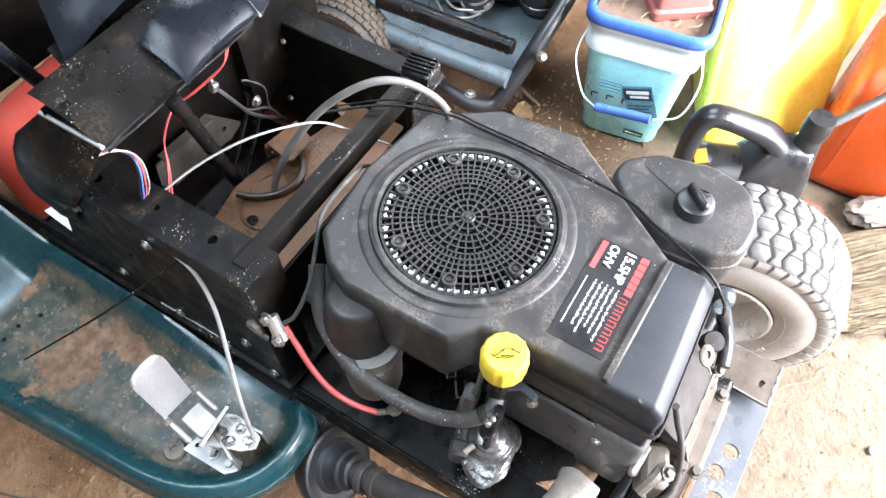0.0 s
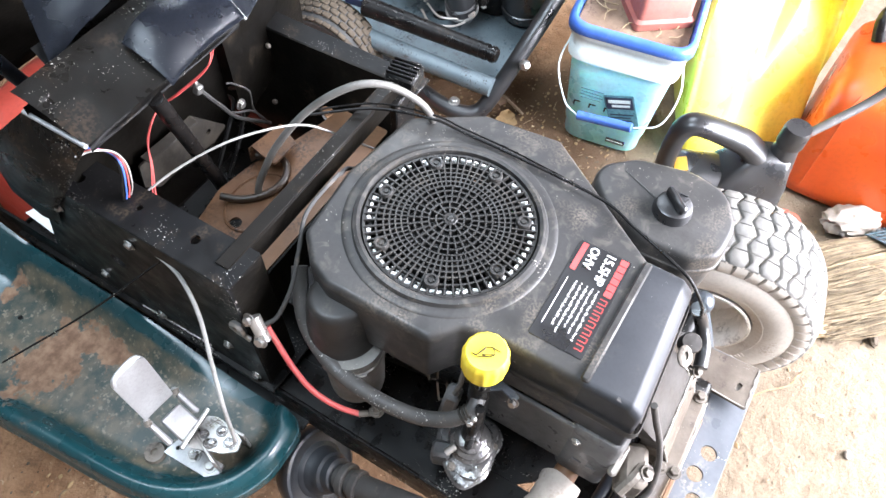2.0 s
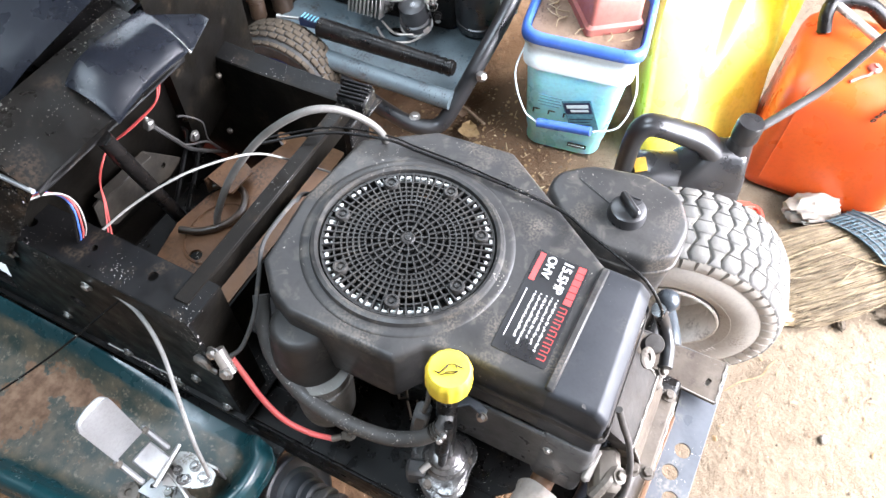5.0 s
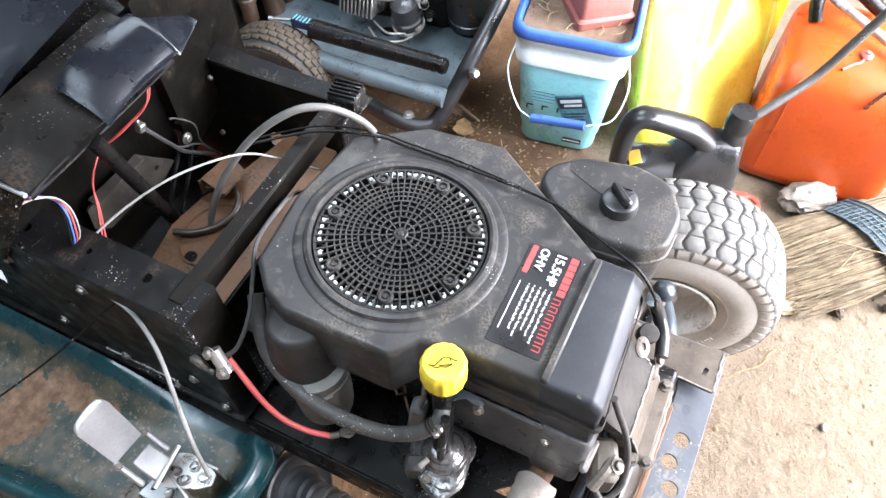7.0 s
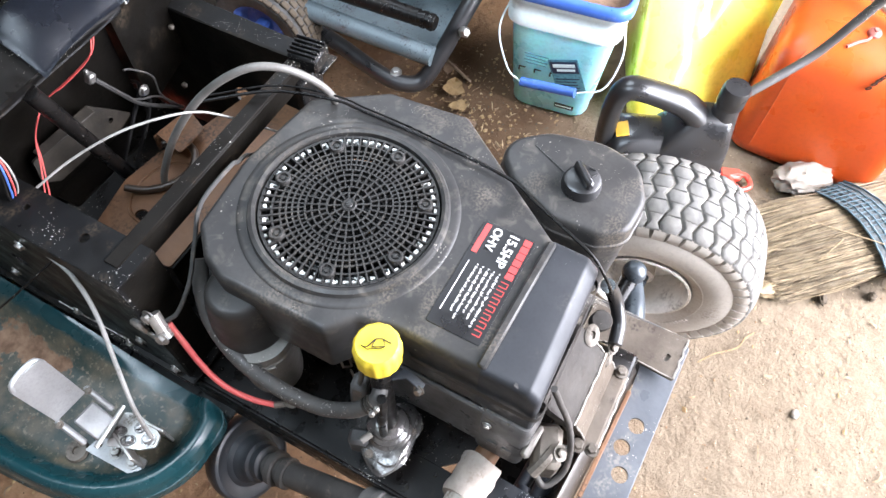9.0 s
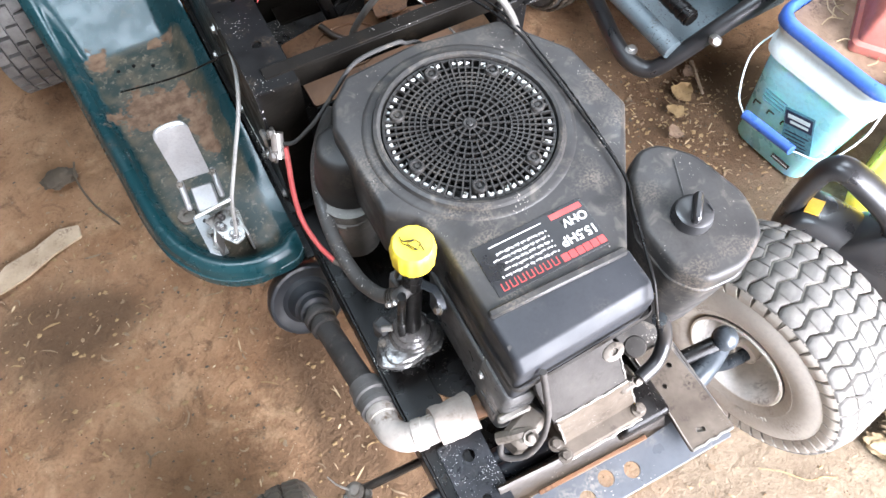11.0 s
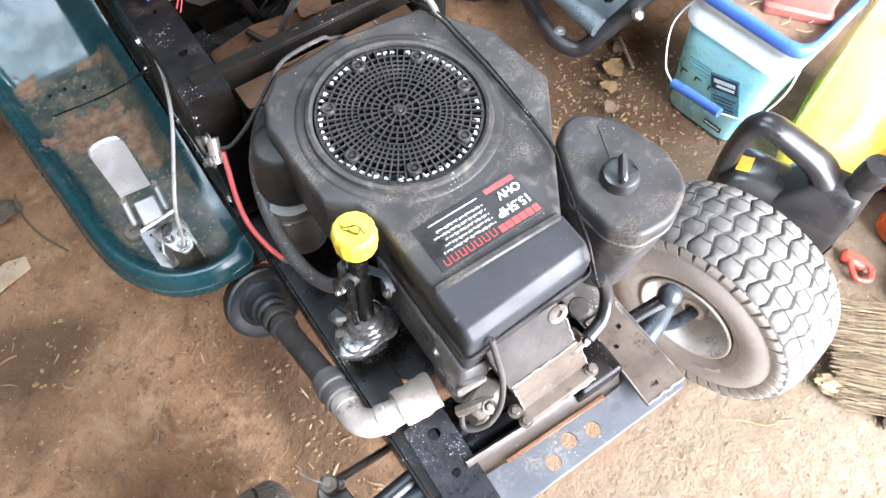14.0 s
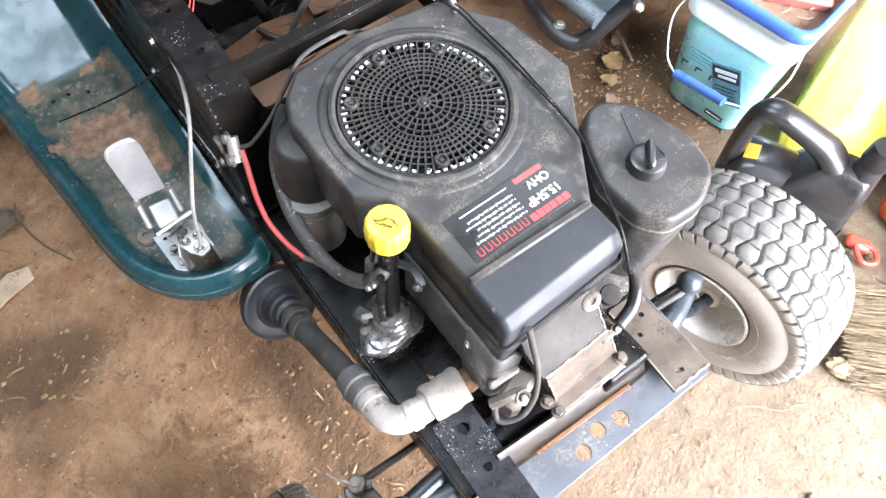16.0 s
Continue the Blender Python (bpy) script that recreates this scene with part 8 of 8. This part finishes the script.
def shreds():
    """Curled shreds of dry leaf and stalk, larger than the straw."""
    r = random.Random(29)
    zones = [((-0.85, -0.24), (-0.20, 0.55), 130, 1.0), ((-0.80, -0.20), (-0.62, -0.12), 80, 1.0), ((0.20, 0.85), (-0.95, -0.42), 75, 0.9), ((0.55, 1.0), (-0.05, 0.40), 95, 0.9), ((-0.8, -0.45), (0.5, 0.95), 30, 0.8)]
    for name, mt, share in (("leaf_shreds", "shred", 0), ("dark_shreds", "leaf", 1)):
        bm = B()
        for (x0, x1), (y0, y1), count, k in zones:
            for q in range(count // (1 if share == 0 else 3)):
                x, y = r.uniform(x0, x1), r.uniform(y0, y1)
                z = 0.012 * noise.noise((x * 2.1, y * 2.1, 0)) + 0.006 * noise.noise((x * 7, y * 7, 3)) - 0.0015
                long, wide, a, bend = k * r.choice((0.005, 0.006, 0.008, 0.011, 0.015, 0.022, 0.034)), r.uniform(0.0005, 0.0019), r.uniform(0, 6.28), r.uniform(-2.4, 2.4)
                p, rows = Vector((x, y, z)), []
                steps = 5
                for i in range(steps + 1):
                    d = Vector((math.cos(a), math.sin(a), 0))
                    e = Vector((-d.y, d.x, 0)) * wide * (0.25 + math.sin(math.pi * (0.12 + 0.76 * i / steps)))
                    lift = Vector((0, 0, 0.0012 + 0.10 * long * math.sin(math.pi * i / steps)))
                    rows.append([bm.verts.new(p + lift - e), bm.verts.new(p + lift + Vector((0, 0, 0.35 * wide))), bm.verts.new(p + lift + e)])
                    p = p + d * long / steps
                    a += bend / steps + r.uniform(-0.25, 0.25)
                for u, v in zip(rows, rows[1:]):
                    for i in range(2):
                        bm.faces.new((u[i], u[i + 1], v[i + 1], v[i]))
        tagged(part(name, bm, mt, smooth=60), "curled pale shreds of dry leaf on the earth" if share == 0 else "brown shreds of dead leaf on the earth", "leaf litter", kind="stuff")


shreds()


def pale_stone():
    bm = B()
    bmesh.ops.create_icosphere(bm, subdivisions=3, radius=1.0)
    for v in bm.verts:
        d = v.co.normalized()
        k = 1 + 0.25 * noise.noise(d * 1.8 + Vector((4, 0, 0)))
        v.co = Vector((d.x * 0.009 * k, d.y * 0.007 * k, d.z * 0.005 * k))
    ob = part("stone", bm, "rag", smooth=60)
    ob.matrix_world = pose(0.345, -0.685, 0.004)
    tagged(ob, "small pale stone on the dry earth", "stone")


pale_stone()


def chip():
    bm = B()
    filled(bm, rounded(V((-0.105, -0.020), (-0.05, -0.026), (0.02, -0.020), (0.080, -0.024), (0.092, 0.002), (0.058, 0.022), (0.0, 0.018), (-0.06, 0.024), (-0.098, 0.010)), 0.006), [], 0.0, 0.006)
    ob = part("wood_chip", bm, "wood")
    ob.matrix_world = pose(-0.655, 0.524, 0.002, 2, 3, 20)
    tagged(ob, "flat pale splinter of wood on the earth", "wood chip")


chip()


def twig():
    bm = B()
    tube(bm, [(-0.534, 0.705, 0.012), (-0.541, 0.659, 0.014), (-0.527, 0.588, 0.008), (-0.494, 0.518, 0.006)], 0.0022, seg=6)
    tagged(part("twig", bm, "oldtyre"), "thin dark curved twig on the earth", "twig")


twig()
crumpled("dead_leaf_clump", "small clump of dead brown leaves on the earth", "leaves", (-0.572, 0.682, 0), (0.034, 0.024, 0.010), 8.0, "oldtyre")


def leaf(at, turn, s, material="leaf", label="dry yellow-brown leaf on the earth"):
    bm = B()
    n = 8
    row = []
    for i in range(n + 1):
        u = i / n
        w = 0.45 * math.sin(math.pi * u ** 0.8) * (1 + 0.25 * math.sin(9 * u))
        row.append([bm.verts.new(((u - 0.5) * s, k * w * s, 0.006 + 0.10 * s * abs(k) + 0.05 * s * math.sin(5 * u))) for k in (-1, 0, 1)])
    for a, b in zip(row, row[1:]):
        for k in range(2):
            bm.faces.new((a[k], a[k + 1], b[k + 1], b[k]))
    bmesh.ops.remove_doubles(bm, verts=bm.verts, dist=1e-5)
    bmesh.ops.solidify(bm, geom=bm.faces[:], thickness=0.0008)
    ob = part("dry_leaf", bm, material)
    ob.matrix_world = pose(at[0], at[1], 0.002, 6, -5, turn)
    tagged(ob, label, "leaf", "dry leaves")


leaf((0.752, 0.252), 20, 0.06)
leaf((0.70, 0.215), 120, 0.045)
leaf((0.665, 0.17), 70, 0.04, "lid_dirt", "brown crumbling leaf on the earth")
leaf((0.80, 0.29), 200, 0.04, "lid_dirt", "brown crumbling leaf on the earth")


def stick():
    bm = B()
    tube(bm, [(0.825, 0.315, 0.008), (0.805, 0.27, 0.012), (0.79, 0.225, 0.007)], (0.005, 0.003), seg=6)
    tagged(part("stick", bm, "wood"), "short pale stick on the earth", "stick")
    bm = B()
    tube(bm, [(0.355, -0.492, 0.006), (0.385, -0.515, 0.012), (0.42, -0.55, 0.006), (0.445, -0.558, 0.010), (0.47, -0.572, 0.005)], 0.0013, seg=6)
    tagged(part("straw_stalk", bm, "leaf"), "bent pale straw stalk on the earth", "straw")


stick()
